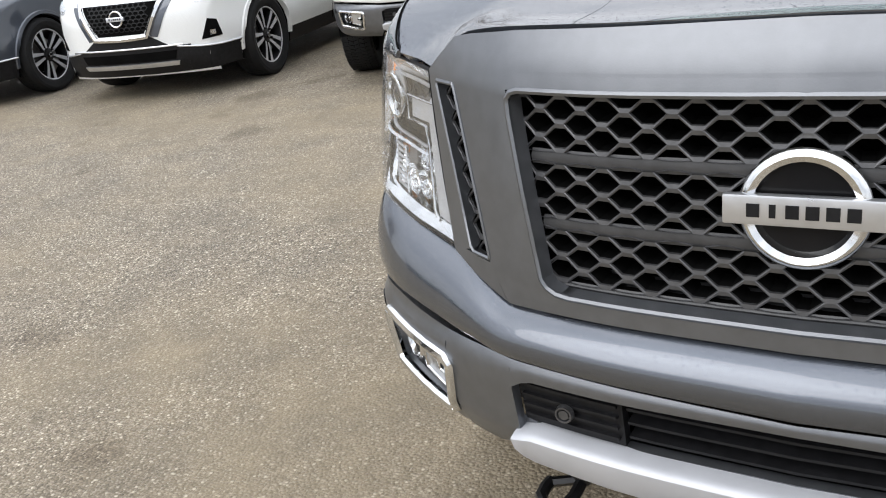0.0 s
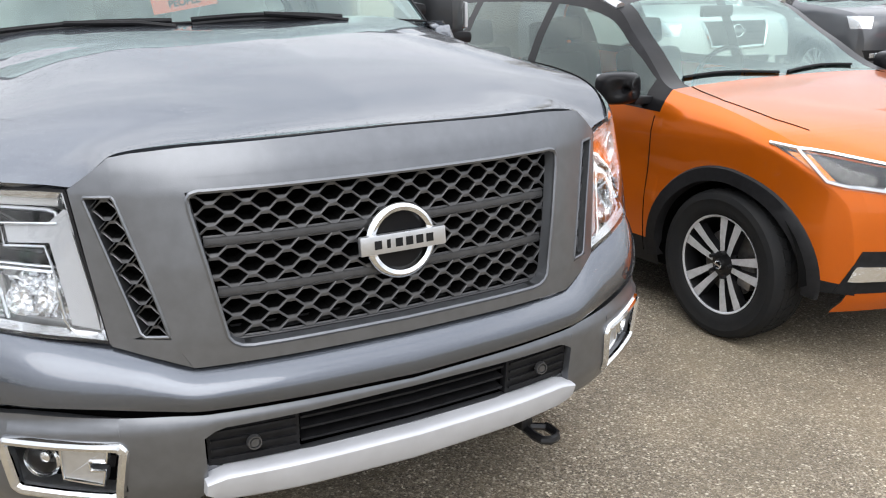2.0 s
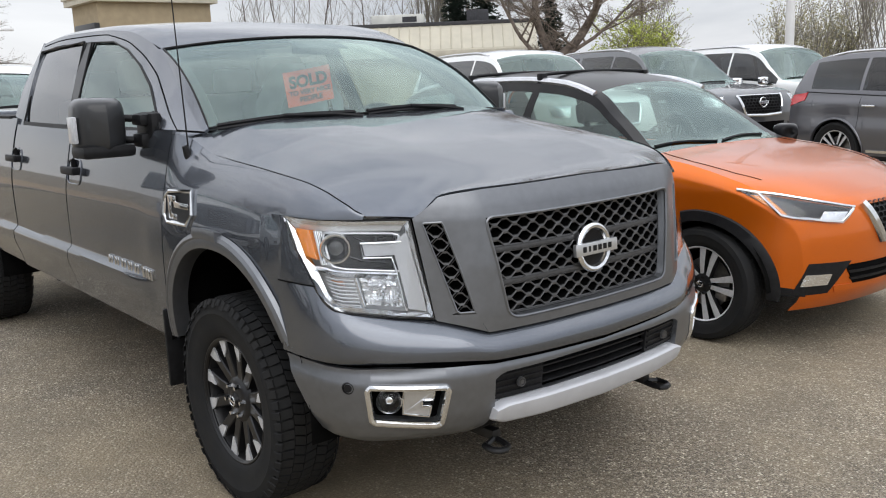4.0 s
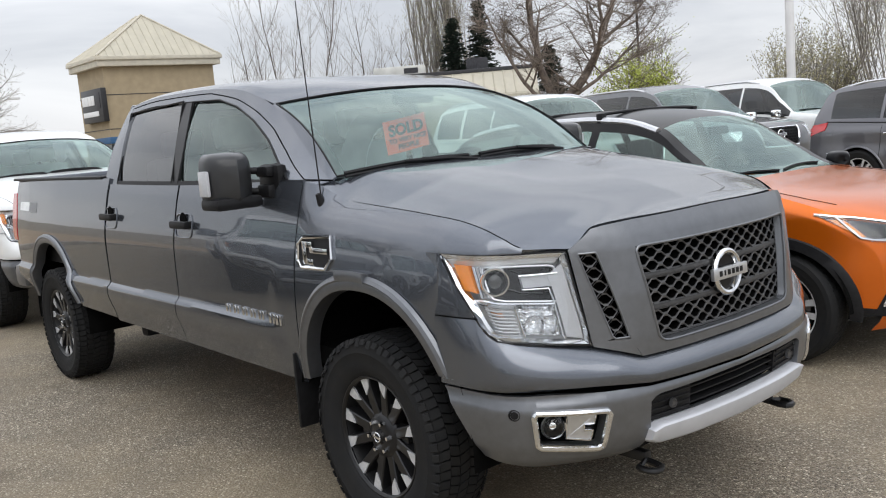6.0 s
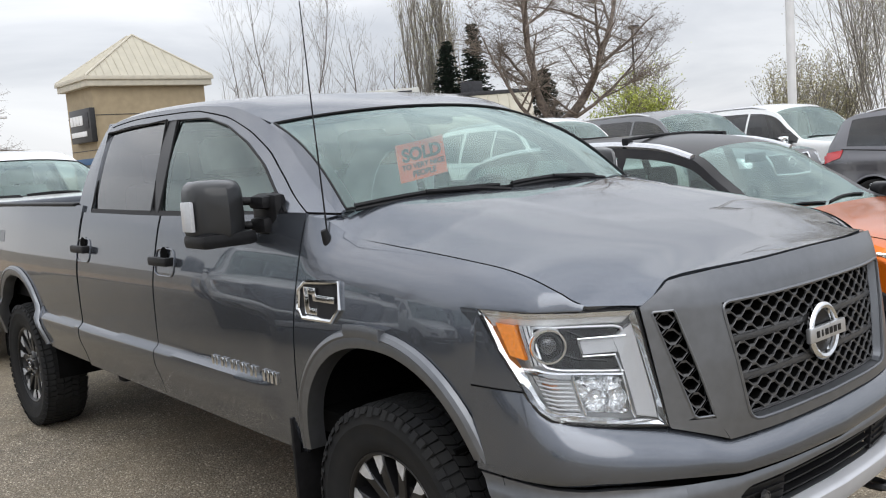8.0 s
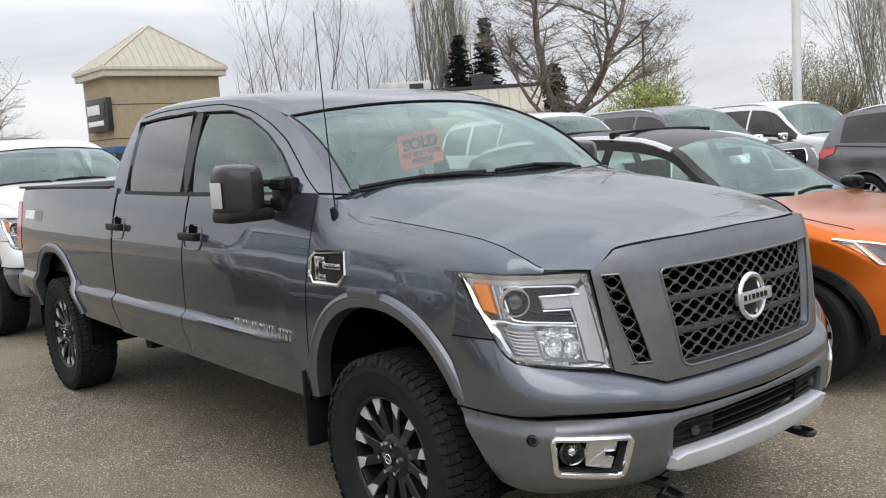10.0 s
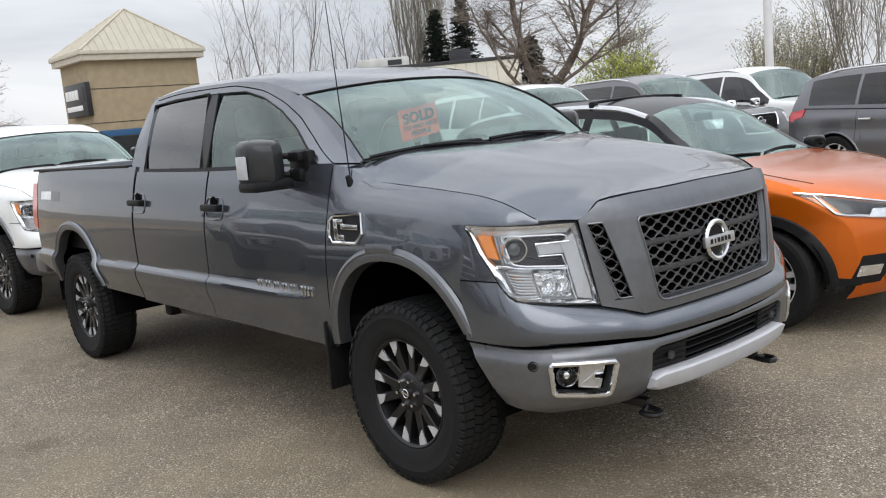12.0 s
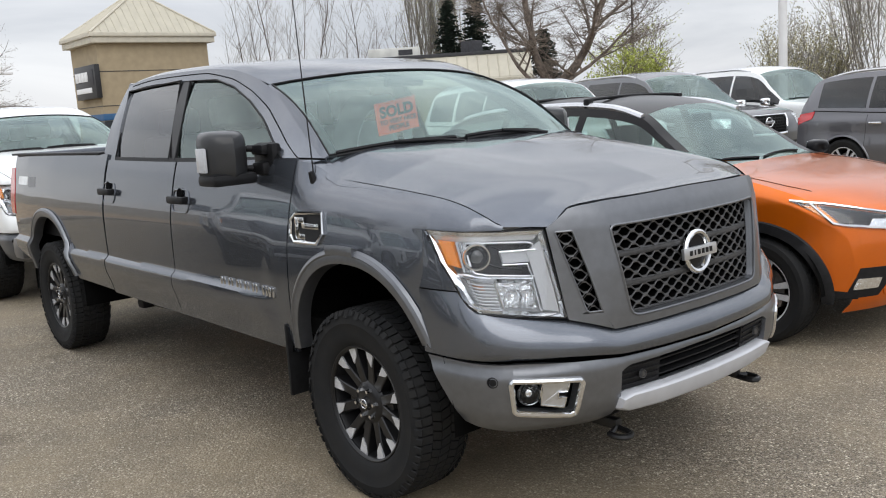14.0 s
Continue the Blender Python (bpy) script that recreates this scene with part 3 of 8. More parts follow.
def lower(s, z, back=0.0):
    """A point of the truck's lower bumper."""
    q = abs(s)
    roll = np.interp(z, (0.38, 0.41, 0.44, 0.50, 0.60, 0.64, 0.66), (0.15, 0.085, 0.04, 0.012, 0.0, 0.0, 0.012)) + back
    x, y = bumper_x(q), bumper_y(q)
    dx, dy = bumper_x(q + 0.02) - bumper_x(max(q - 0.02, 0)), bumper_y(q + 0.02) - bumper_y(max(q - 0.02, 0))
    n = math.hypot(dx, dy) or 1
    x, y = x - roll * dy / n, y + roll * dx / n
    return (x, -y if s >= 0 else y, z)


def ribbon(f, left, right, ns, nz, back=0.0):
    """Rows of points on the surface f between two lines of (s, z) that are cut into equally many pieces."""
    def along(line, t):
        d = [0]
        for a, b in zip(line, line[1:]):
            d.append(d[-1] + math.hypot(b[0] - a[0], b[1] - a[1]))
        t *= d[-1]
        i = min(max(int(np.searchsorted(d, t)) - 1, 0), len(line) - 2)
        k = (t - d[i]) / ((d[i + 1] - d[i]) or 1)
        return lerp(line[i][0], line[i + 1][0], k), lerp(line[i][1], line[i + 1][1], k)
    rows = []
    for j in range(nz):
        a, b = along(left, j / (nz - 1)), along(right, j / (nz - 1))
        rows.append([f(lerp(a[0], b[0], i / (ns - 1)), lerp(a[1], b[1], i / (ns - 1)), back) for i in range(ns)])
    return rows


def bent(f, left, right, ns, nz, back_left, back_right):
    """As ribbon, but pushed back more and more from the left line to the right one."""
    out = []
    for j in range(nz):
        t = j / (nz - 1)
        a = (np.interp(t, steps(0, 1, len(left)), [p[0] for p in left]), np.interp(t, steps(0, 1, len(left)), [p[1] for p in left]))
        b = (np.interp(t, steps(0, 1, len(right)), [p[0] for p in right]), np.interp(t, steps(0, 1, len(right)), [p[1] for p in right]))
        out.append([f(lerp(a[0], b[0], i / (ns - 1)), lerp(a[1], b[1], i / (ns - 1)), lerp(back_left, back_right, i / (ns - 1))) for i in range(ns)])
    return out


def badge(parent, m, r, name="badge", bar_label="plain bright bar across the badge"):
    """The maker's round badge as plain shapes: a ring and a bar."""
    ring = Shape()
    prof = [(r * 0.98, 0.000), (r, 0.009), (r * 0.96, 0.015), (r * 0.88, 0.018), (r * 0.78, 0.014), (r * 0.72, 0.0)]
    ring.turn(prof, axis="x", n=48)
    b = part(name, ring.moved(m), CHROME, parent, "round chrome badge ring")
    part("badge_bar", Shape().box(0.008, 0.024, -r * 1.22, r * 1.22, -r * 0.25, r * 0.25, m=m, soft=0.004), SILVER, b, bar_label)
    part("badge_back", Shape().turn([(0.0, 0.002), (r * 0.8, 0.001)], axis="x", n=32).moved(m), GLOSS_BLACK, b)
    for k in range(6):
        y = r * 0.295 * (k - 2.5)
        wide = r * (0.05 if k == 1 else 0.10)
        part("badge_mark", Shape().box(0.0235, 0.0252, y - wide, y + wide, -r * 0.11, r * 0.11, m=m), BLACK, b, "dark plain bar of the maker's name", smooth=False)
    return b


def pickup(label, paint, satin, mesh_mat, sign=True, group=""):
    t = thing("pickup_truck", label, "pickup truck", group)

    # -- body sides --
    arch_f = lambda x: arch_z(x, 0.02, 0.505)
    arch_r = lambda x: arch_z(x, AXLE_REAR, 0.50)
    sill = curve([(-2.75, 0.555), (-1.6, 0.545), (-0.5, 0.53)])
    hood_seam_y = curve([(-0.60, 0.865), (-0.28, 0.850), (0.10, 0.866), (0.35, 0.868), (0.52, 0.856), (0.62, 0.840), (0.70, 0.812), (0.735, 0.785), (0.82, 0.665), (0.905, 0.45), (0.97, 0.0)])
    hood_seam_z = curve([(-0.60, 1.385), (-0.42, 1.372), (-0.30, 1.337), (-0.19, 1.314), (0.0, 1.300), (0.28, 1.278), (0.50, 1.252), (0.60, 1.226), (0.68, 1.188), (0.735, 1.156), (0.82, 1.190), (0.90, 1.212), (0.97, 1.225)])
    edge_z = curve([(-0.60, 1.20), (0.0, 1.175), (0.30, 1.155), (0.488, 1.150), (0.70, 1.143)])
    edge_y = lambda x: side_y(x, edge_z(x)) if x < 0.40 else lerp(side_y(0.40, edge_z(0.40)), 0.930, (x - 0.40) / 0.09) if x < 0.49 else float(np.interp(x, (0.49, 0.56, 0.636, 0.70, 0.74), (0.930, 0.914, 0.888, 0.824, 0.790)))
    # fender: side below the edge, then a chamfered shoulder up to the hood's seam
    rows = []
    for x in steps(-0.482, 0.733, 76):
        row = []
        xs = x
        if x <= 0.47:
            low_z = max(sill(x), arch_f(x))
            if x > 0.30:
                low_z = max(low_z, 0.70)
            for j in range(20):
                z = lerp(low_z, edge_z(x), j / 19)
                lean = 0.10 * (z - 0.6) * max(0, 1 - (x + 0.482) / 0.5)
                row.append((xs + lean, -side_y(x, z) if x < 0.40 else -min(side_y(min(x, 0.5), z), lerp(side_y(0.40, z), nose_y[2](1.06), (x - 0.4) / 0.09)), z))
        else:
            row += [(xs, -edge_y(x), edge_z(x) - 0.002 * (19 - j) / 19) for j in range(20)]
        ye, ze, yh, zh = edge_y(x), edge_z(x), hood_seam_y(x), hood_seam_z(x)
        for j in range(1, 11):
            a = j / 10 * math.pi / 2
            cy, cz = math.sin(math.pi / 2 - a), math.cos(math.pi / 2 - a)
            ly, lz = 1 - j / 10, j / 10
            sy, sz = yh + (ye - yh) * lerp(cy, ly, 0.55), ze + (zh - ze) * lerp(cz, lz, 0.55)
            w = min(max((-0.29 - x) / 0.19, 0), 1)
            w = w * w * (3 - 2 * w)
            dz = lerp(ze, 1.392, lz)
            sy, sz = lerp(sy, side_y(x, dz), w), lerp(sz, dz, w)
            row.append((xs + 0.10 * (sz - 0.6) * max(0, 1 - (x + 0.482) / 0.5), -sy, sz))
        rows.append(row)
    fender_top = [row[-1] for row in rows]
    both("fender", Shape().slab(rows, 0.010, out=(0, -1, 0.3)), paint, t)
    # corner between arch, lamp and bumper
    rows = []
    lamp_edge = curve([(0.70, 0.90), (0.86, 0.918), (0.935, 0.967), (1.01, 1.018), (1.10, 1.067), (1.152, 1.090)])
    for j in range(24):
        z = lerp(0.935, 1.150, j / 23)
        s1, s0 = lamp_edge(z), 1.135
        rows.append([nose(lerp(s0, s1, i / 9), z, 0.0) for i in range(10)])
    both("fender_corner", Shape().slab(rows, 0.012, out=(0.5, -1, 0)), paint, t)

    both("corner_seam", Shape().tube([nose(q, 0.934, -0.0005) for q in steps(0.962, 1.13, 12)], 0.0028, 5), PIT, t)
    # hood, with a low dome in the middle
    rows = []
    dome = curve([(0.0, 1.0), (0.40, 0.95), (0.60, 0.80), (0.80, 0.48), (0.92, 0.20), (1.0, 0.0)])
    hood_c = curve([(-0.36, 1.445), (0.0, 1.415), (0.4, 1.350), (0.7, 1.285), (0.88, 1.238), (0.97, 1.222)])
    front_x = curve([(0.0, 0.938), (0.25, 0.927), (0.45, 0.889), (0.593, 0.842), (0.640, 0.836), (0.672, 0.826), (0.72, 0.785), (0.800, 0.735)])
    front_z = curve([(0.0, 1.226), (0.45, 1.218), (0.585, 1.205), (0.640, 1.168), (0.668, 1.142), (0.72, 1.146), (0.800, 1.152)])
    side_edge = curve([(-0.60, 1.385), (-0.42, 1.372), (-0.30, 1.337), (-0.19, 1.314), (0.0, 1.300), (0.28, 1.278), (0.50, 1.252), (0.60, 1.226), (0.68, 1.188), (0.735, 1.156), (0.85, 1.142), (0.97, 1.13)])
    for x in steps(0, 1, 60):
        row = []
        for u in steps(-1, 1, 81):
            fx = front_x(abs(u) * 0.800)
            xx = lerp(-0.23 - 0.18 * u * u, fx, x)
            y = u * (min(max(hood_seam_y(min(xx, 0.735)), 0.785), 0.872) - 0.0045)
            full = min(max((0.10 - xx) / 0.35, 0), 1)
            z = side_edge(xx) + (hood_c(xx) - side_edge(xx)) * lerp(dome(abs(u)), 1 - abs(u) ** 6, full)
            z = lerp(z, front_z(abs(u) * 0.800), x ** (8 + 40 * u ** 4))
            row.append((xx, y, z))
        rows.append(row)
    part("hood", Shape().slab(rows, 0.012, out=(0, 0, 1)), paint, t)
    hood_edge = [row[0] for row in rows]
    both("hood_gutter", Shape().grid([[(x, -hood_seam_y(x) + d, hood_seam_z(x) - 0.016) for d in (-0.003, 0.03)] for x in steps(-0.42, 0.70, 28)]), PIT, t)
    both("hood_seam", Shape().tube([(x, -hood_seam_y(x) + 0.003, hood_seam_z(x) + 0.0005) for x in steps(-0.44, 0.725, 60)], 0.0021, 5), PIT, t)
    part("hood_seal", Shape().tube([(p[0] + 0.001, p[1], p[2] - 0.014) for p in rows[-1][8:-8]], 0.004, 6), BLACK, t)
    # strip between the fender's rear top and the hood's edge
    strip = []
    for p in [q for q in fender_top if q[0] < -0.05]:
        yi = hood_seam_y(p[0]) + 0.001
        if -p[1] > yi + 0.004:
            strip.append([(p[0], lerp(p[1] + 0.001, -yi, k / 4), lerp(p[2] - 0.001, side_edge(p[0]) - 0.001, k / 4) + 0.006 * math.sin(math.pi * k / 4)) for k in range(5)])
    both("fender_shelf", Shape().slab(strip, 0.010, out=(0, -0.3, 1)), paint, t)

    # doors, cab corner and bed
    belt = curve([(-2.80, 1.395), (-1.7, 1.385), (-0.45, 1.405)])
    front_door = body_panel("front_door", t, -1.7035, -0.490, sill, belt, lean=0.10, nx=36, mat=paint)
    rear_door = body_panel("rear_door", t, -2.70, -1.7085, lambda x: max(sill(x), 0.0), belt, lean=0.08, nx=30, mat=paint)
    bed_rail = curve([(-4.80, 1.435), (-2.7, 1.430)])
    body_panel("bed_side", t, -4.74, -2.712, lambda x: max(float(np.interp(x, (-4.74, -4.4, -2.71), (0.70, 0.60, 0.57))), arch_r(x)), bed_rail, lean=0.05, nx=90, mat=paint)

    # liners behind the seams and in the wheel wells, their shade painted near-black
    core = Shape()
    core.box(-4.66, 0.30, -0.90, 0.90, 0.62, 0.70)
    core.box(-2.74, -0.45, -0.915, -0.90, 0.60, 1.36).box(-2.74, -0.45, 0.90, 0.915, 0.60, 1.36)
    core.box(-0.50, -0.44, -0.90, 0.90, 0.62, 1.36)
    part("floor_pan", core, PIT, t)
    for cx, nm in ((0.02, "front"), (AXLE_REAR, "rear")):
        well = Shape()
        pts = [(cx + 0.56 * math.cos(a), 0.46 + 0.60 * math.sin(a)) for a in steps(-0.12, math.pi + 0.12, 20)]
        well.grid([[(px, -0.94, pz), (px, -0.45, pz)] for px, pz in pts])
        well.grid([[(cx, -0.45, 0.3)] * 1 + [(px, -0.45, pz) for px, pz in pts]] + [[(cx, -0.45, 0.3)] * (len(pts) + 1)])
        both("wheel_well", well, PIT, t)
        # flared arch lip
        rows = []
        for a in steps(0.0, 1.0, 40):
            x = cx + lerp(-0.505, 0.505, a)
            ang = lerp(math.pi + 0.02, -0.02, a)
            ca, sa = math.cos(ang), math.sin(ang)
            ex = 2 / 2.3
            px = lambda r: cx + r * math.copysign(abs(ca) ** ex, ca)
            pz = lambda r: 0.44 + r * 1.188 * math.copysign(abs(sa) ** ex, sa)
            low_cut = 0.715 if (nm == "front" and ca > 0) else 0.60 if (nm == "rear" and ca > 0) else 0.56
            row = []
            for r, off in ((0.514, 0.003), (0.509, 0.018), (0.497, 0.024), (0.491, 0.018), (0.476, 0.020), (0.462, 0.014), (0.457, -0.05)):
                zz = max(pz(r), low_cut)
                row.append((px(r), -(side_y(min(px(r), 0.5), zz) + off), zz))
            rows.append(row)
        both("wheel_arch_flare", Shape().grid(rows), satin, t, "satin gunmetal wheel arch flare")
    for y0 in (-1,):
        cap = Shape()
        for x0, x1, z0 in ((-0.10, 0.09, 1.045),):
            rows = [[(lerp(x0, x1, i / 8), -(0.972 + 0.026 + 0.005 * (1 - abs(2 * j / 3 - 1))), z0 - 0.020 + 0.040 * j / 3 - 0.30 * abs(lerp(x0, x1, i / 8) - 0.0) ** 2 * 2) for j in range(4)] for i in range(9)]
            cap.slab(rows, 0.03, out=(0, -1, 0))
        both("flare_cap", cap, satin, t)

    # mud flap and underbody
    flap = Shape().box(-0.555, -0.535, -0.965, -0.70, 0.322, 0.66, soft=0.008)
    both("mud_flap", flap, BLACK, t)
    frame_rail = Shape().box(-4.5, 0.65, -0.55, -0.43, 0.46, 0.60, soft=0.02)
    both("frame_rail", frame_rail, BLACK, t)
    part("front_axle", Shape().tube([(0.0, -0.75, 0.41), (0.0, 0.75, 0.41)], 0.05, 12), BLACK, t)
    part("rear_axle", Shape().tube([(AXLE_REAR, -0.75, 0.41), (AXLE_REAR, -0.2, 0.41), (AXLE_REAR, 0, 0.41), (AXLE_REAR, 0.2, 0.41), (AXLE_REAR, 0.75, 0.41)], [0.05, 0.06, 0.15, 0.06, 0.05], 14), BLACK, t)
    part("exhaust", Shape().tube([(-1.2, -0.5, 0.43), (-2.2, -0.56, 0.42), (-3.0, -0.62, 0.42), (-3.3, -0.64, 0.60)], 0.045, 10), STEEL, t)
    part("fuel_tank", Shape().box(-3.2, -1.5, 0.1, 0.62, 0.40, 0.62, soft=0.05), BLACK, t)
    part("spring_hanger", Shape().box(-2.95, -2.85, -0.72, -0.62, 0.38, 0.56, soft=0.02), BLACK, t)

    # wheels
    w = wheel_part(t, 0.400, 0.252, 0.243, "truck", 64)
    w.matrix_basis = pose(0.02, -0.846, 0.400, 0, 12, 0)
    sharing(w, t, pose(AXLE_REAR, -0.846, 0.400, 0, 40, 0))
    sharing(w, t, pose(0.02, 0.846, 0.400, 0, 25, 180))
    sharing(w, t, pose(AXLE_REAR, 0.846, 0.400, 0, 70, 180))

    # -- cab above the belt --
    rail_z = curve([(-2.76, 1.830), (-2.60, 1.872), (-2.2, 1.892), (-1.7, 1.885), (-1.3, 1.858), (-1.05, 1.80), (-0.90, 1.738), (-0.70, 1.625), (-0.52, 1.505), (-0.36, 1.405)])
    rail_y = curve([(-2.76, 0.70), (-2.2, 0.702), (-1.3, 0.705), (-0.90, 0.712), (-0.60, 0.765), (-0.36, 0.800)])
    belt_y = lambda x: side_y(min(x, -0.3), 1.40) - 0.010

    def cab(x, v, out=0.0):
        """The cab's side above the belt; v from the belt (0) to the roof rail (1)."""
        z0, z1 = belt(min(x, -0.46)) - 0.004, rail_z(x) - 0.016
        z = lerp(z0, z1, v)
        y = lerp(belt_y(x), rail_y(x), v) + 0.018 * math.sin(math.pi * v) + out
        return (x, -y, z)

    def cab_ribbon(left, right, nu, nv, out=0.0):
        rows = []
        for j in range(nv):
            k = j / (nv - 1)
            a = [np.interp(k, steps(0, 1, len(left)), [p[c] for p in left]) for c in (0, 1)]
            b = [np.interp(k, steps(0, 1, len(right)), [p[c] for p in right]) for c in (0, 1)]
            rows.append([cab(lerp(a[0], b[0], i / (nu - 1)), lerp(a[1], b[1], i / (nu - 1)), out) for i in range(nu)])
        return rows

    A_LINE = [(-0.56, 0.05), (-0.70, 0.42), (-0.85, 0.62), (-1.02, 0.74), (-1.22, 0.83), (-1.42, 0.885)]
    pillar = lambda pts: Shape().slab(pts, 0.03, out=(0, -1, 0.3))
    both("cab_corner", pillar(cab_ribbon([(-2.77, 0.0), (-2.77, 0.5), (-2.74, 1.0)], [(-2.56, 0.0), (-2.585, 0.5), (-2.63, 1.0)], 6, 14)), paint, t)
    both("roof_rail", pillar(cab_ribbon([(-2.64, 0.90), (-2.64, 1.0)], [(-1.42, 0.885), (-1.42, 1.0)], 20, 4)), paint, t)
    fp = []
    for j in range(24):
        k = j / 23
        ax = np.interp(k, steps(0, 1, 6), [p[0] for p in A_LINE])
        av = np.interp(k, steps(0, 1, 6), [p[1] for p in A_LINE])
        ox = lerp(-0.365, -1.42, k ** 0.85)
        a, b = cab(ax, av), cab(ox, 1.0)
        fp.append([[lerp(a[c], b[c], i / 5) for c in range(3)] for i in range(6)])
    both("a_pillar", pillar(fp), paint, t)
    gap = []
    for row in fp:
        gap.append(tuple(lerp(row[0][c], row[5][c], 0.40) + (0, -0.0015, 0.0015)[c] for c in range(3)))
    gap += [cab(x, 0.955, 0.001) for x in steps(-1.55, -2.60, 10)]
    both("door_gap", Shape().tube(gap, 0.0026, 5), PIT, t)
    both("b_pillar", pillar(cab_ribbon([(-1.775, 0.0), (-1.865, 0.9)], [(-1.690, 0.0), (-1.735, 0.9)], 4, 8, -0.006)), GLOSS_BLACK, t)
    both("belt_trim", pillar(cab_ribbon([(-2.56, -0.01), (-2.56, 0.05)], [(-0.56, -0.01), (-0.56, 0.05)], 20, 3, 0.004)), BLACK, t)
    both("rear_door_glass", Shape().grid(cab_ribbon([(-2.555, 0.04), (-2.625, 0.90)], [(-1.775, 0.04), (-1.865, 0.90)], 8, 8, -0.012)), TINT, t)
    gl = []
    for j in range(10):
        k = j / 9
        xa = lerp(-1.690, -1.735, k)
        v = lerp(0.04, 0.885, k)
        xb = np.interp(v, [p[1] for p in A_LINE], [p[0] for p in A_LINE])
        gl.append([cab(lerp(xa, xb, i / 9), v, -0.012) for i in range(10)])
    both("front_door_glass", Shape().grid(gl), SIDE_GLASS, t)
    frame_pts = [cab(*p, 0.002) for p in [(-1.690, 0.03), (-1.735, 0.885)]] + [cab(p[0], p[1], 0.002) for p in reversed(A_LINE)]
    both("window_seal", Shape().tube(frame_pts, 0.0052, 6), BLACK, t)
    both("rear_window_seal", Shape().tube([cab(*p, 0.002) for p in ((-1.775, 0.03), (-1.865, 0.90), (-2.625, 0.90), (-2.555, 0.03))], 0.0052, 6), BLACK, t)

    # roof
    rows = []
    for x in steps(-2.80, -0.80, 40):
        row = []
        for u in steps(-1.0, 1.0, 49):
            xx = x - 0.15 * u * u * max(0, (x + 1.6) / 0.8) * (1 if x > -1.6 else 0)
            yr, zr = rail_y(xx), rail_z(xx)
            crown = float(np.interp(x, (-1.7, -1.3, -1.05, -0.8), (0.030, 0.030, 0.050, 0.100)))
            fall = 0.10 * max(0, (-2.66 - x) / 0.14) ** 2
            join = max(0, (x + 1.05) / 0.25) ** 2
            row.append((xx, u * yr, zr + crown * (1 - min(abs(u), 1) ** 2.6) - fall - 0.018 * max(0, (abs(u) - 0.90) / 0.10) ** 2))
            p = row[-1]
            row[-1] = (lerp(p[0], -0.797 - 0.125 * u * u, join), lerp(p[1], u * 0.700, join), lerp(p[2], 1.788 - 0.046 * abs(u) ** 2.2, join))
        rows.append(row)
    part("roof", Shape().slab(rows, 0.03, out=(0, 0, 1)), paint, t)
    # windscreen
    rows = []
    for v in steps(0, 1, 24):
        row = []
        for u in steps(-1, 1, 33):
            xb, zb, yb = -0.165 - 0.175 * u * u, 1.432 - 0.028 * u * u, 0.785
            xt, zt, yt = -0.795 - 0.125 * u * u, 1.786 - 0.046 * abs(u) ** 2.2, 0.700
            bulge = 0.035 * math.sin(math.pi * v)
            row.append((lerp(xb, xt, v) + bulge * 0.6, u * lerp(yb, yt, v), lerp(zb, zt, v) + bulge))
        rows.append(row)
    ws = np.array(rows)
    part("windscreen", Shape().grid(rows), GLASS, t)
    both("windscreen_border", Shape().grid([[tuple(ws[j, i] + np.array((-0.008, 0, -0.008))) for i in (0, 1)] for j in range(24)]), CABIN, t)
    strip = []
    for j in range(24):
        a = ws[j, 0]
        b = cab(float(a[0]) - 0.012, 1.0)
        strip.append([tuple(a), tuple(lerp(np.array(a), np.array(b), 0.5) + np.array((0, 0, 0.006))), (b[0], b[1] - 0.004, b[2] + 0.002)])
    both("pillar_trim", Shape().slab(strip, 0.012, out=(0.3, -1, 0.5)), paint, t)
    filler = []
    rear_top, corner = fender_top[0], hood_edge[0]
    for k in steps(0, 1, 9):
        hi = [lerp(cab(-0.56, 0.03)[c], cab(-0.345, 1.0)[c], k) for c in range(3)]
        low = [lerp(rear_top[c], corner[c], k) for c in range(3)]
        filler.append([(lerp(low[0], hi[0], q / 5), lerp(low[1], hi[1], q / 5), lerp(low[2], hi[2], q / 5) - 0.003 * (1 - q / 5) + 0.004 * math.sin(math.pi * q / 5)) for q in range(6)])
    both("pillar_gap", Shape().tube([(row[-1][0], row[-1][1] - 0.001, row[-1][2] + 0.003) for row in filler[3:]], 0.003, 5), PIT, t)
    both("cowl_side", Shape().slab(filler, 0.010, out=(0.2, -0.5, 1)), paint, t)
    edge_line = [ws[0, i] for i in range(33)] + [ws[j, 32] for j in range(1, 24)] + [ws[23, i] for i in range(31, -1, -1)] + [ws[j, 0] for j in range(22, 0, -1)]
    part("windscreen_seal", Shape().tube([tuple(p + np.array((0.002, 0, 0.003))) for p in edge_line], 0.0048, 6, closed=True), BLACK, t)
    part("mirror_shroud", Shape().slab([[tuple(ws[j, i] + np.array((-0.012, 0, -0.012))) for i in range(13, 20)] for j in range(19, 24)], 0.004, out=(1, 0, 1)), BLACK, t)
    cowl = [[(-0.20 - 0.18 * u * u + dx, 0.80 * u, 1.415 - 0.03 * u * u + dz) for u in steps(-1, 1, 21)] for dx, dz in ((-0.02, 0.006), (0.05, -0.01), (0.09, -0.06))]
    part("cowl", Shape().grid(cowl), BLACK, t)
    # wipers
    for y0, y1 in ((-0.76, -0.20), (-0.14, 0.38)):
        pts = []
        for k in steps(0, 1, 12):
            y = lerp(y0, y1, k)
            u = y / 0.785
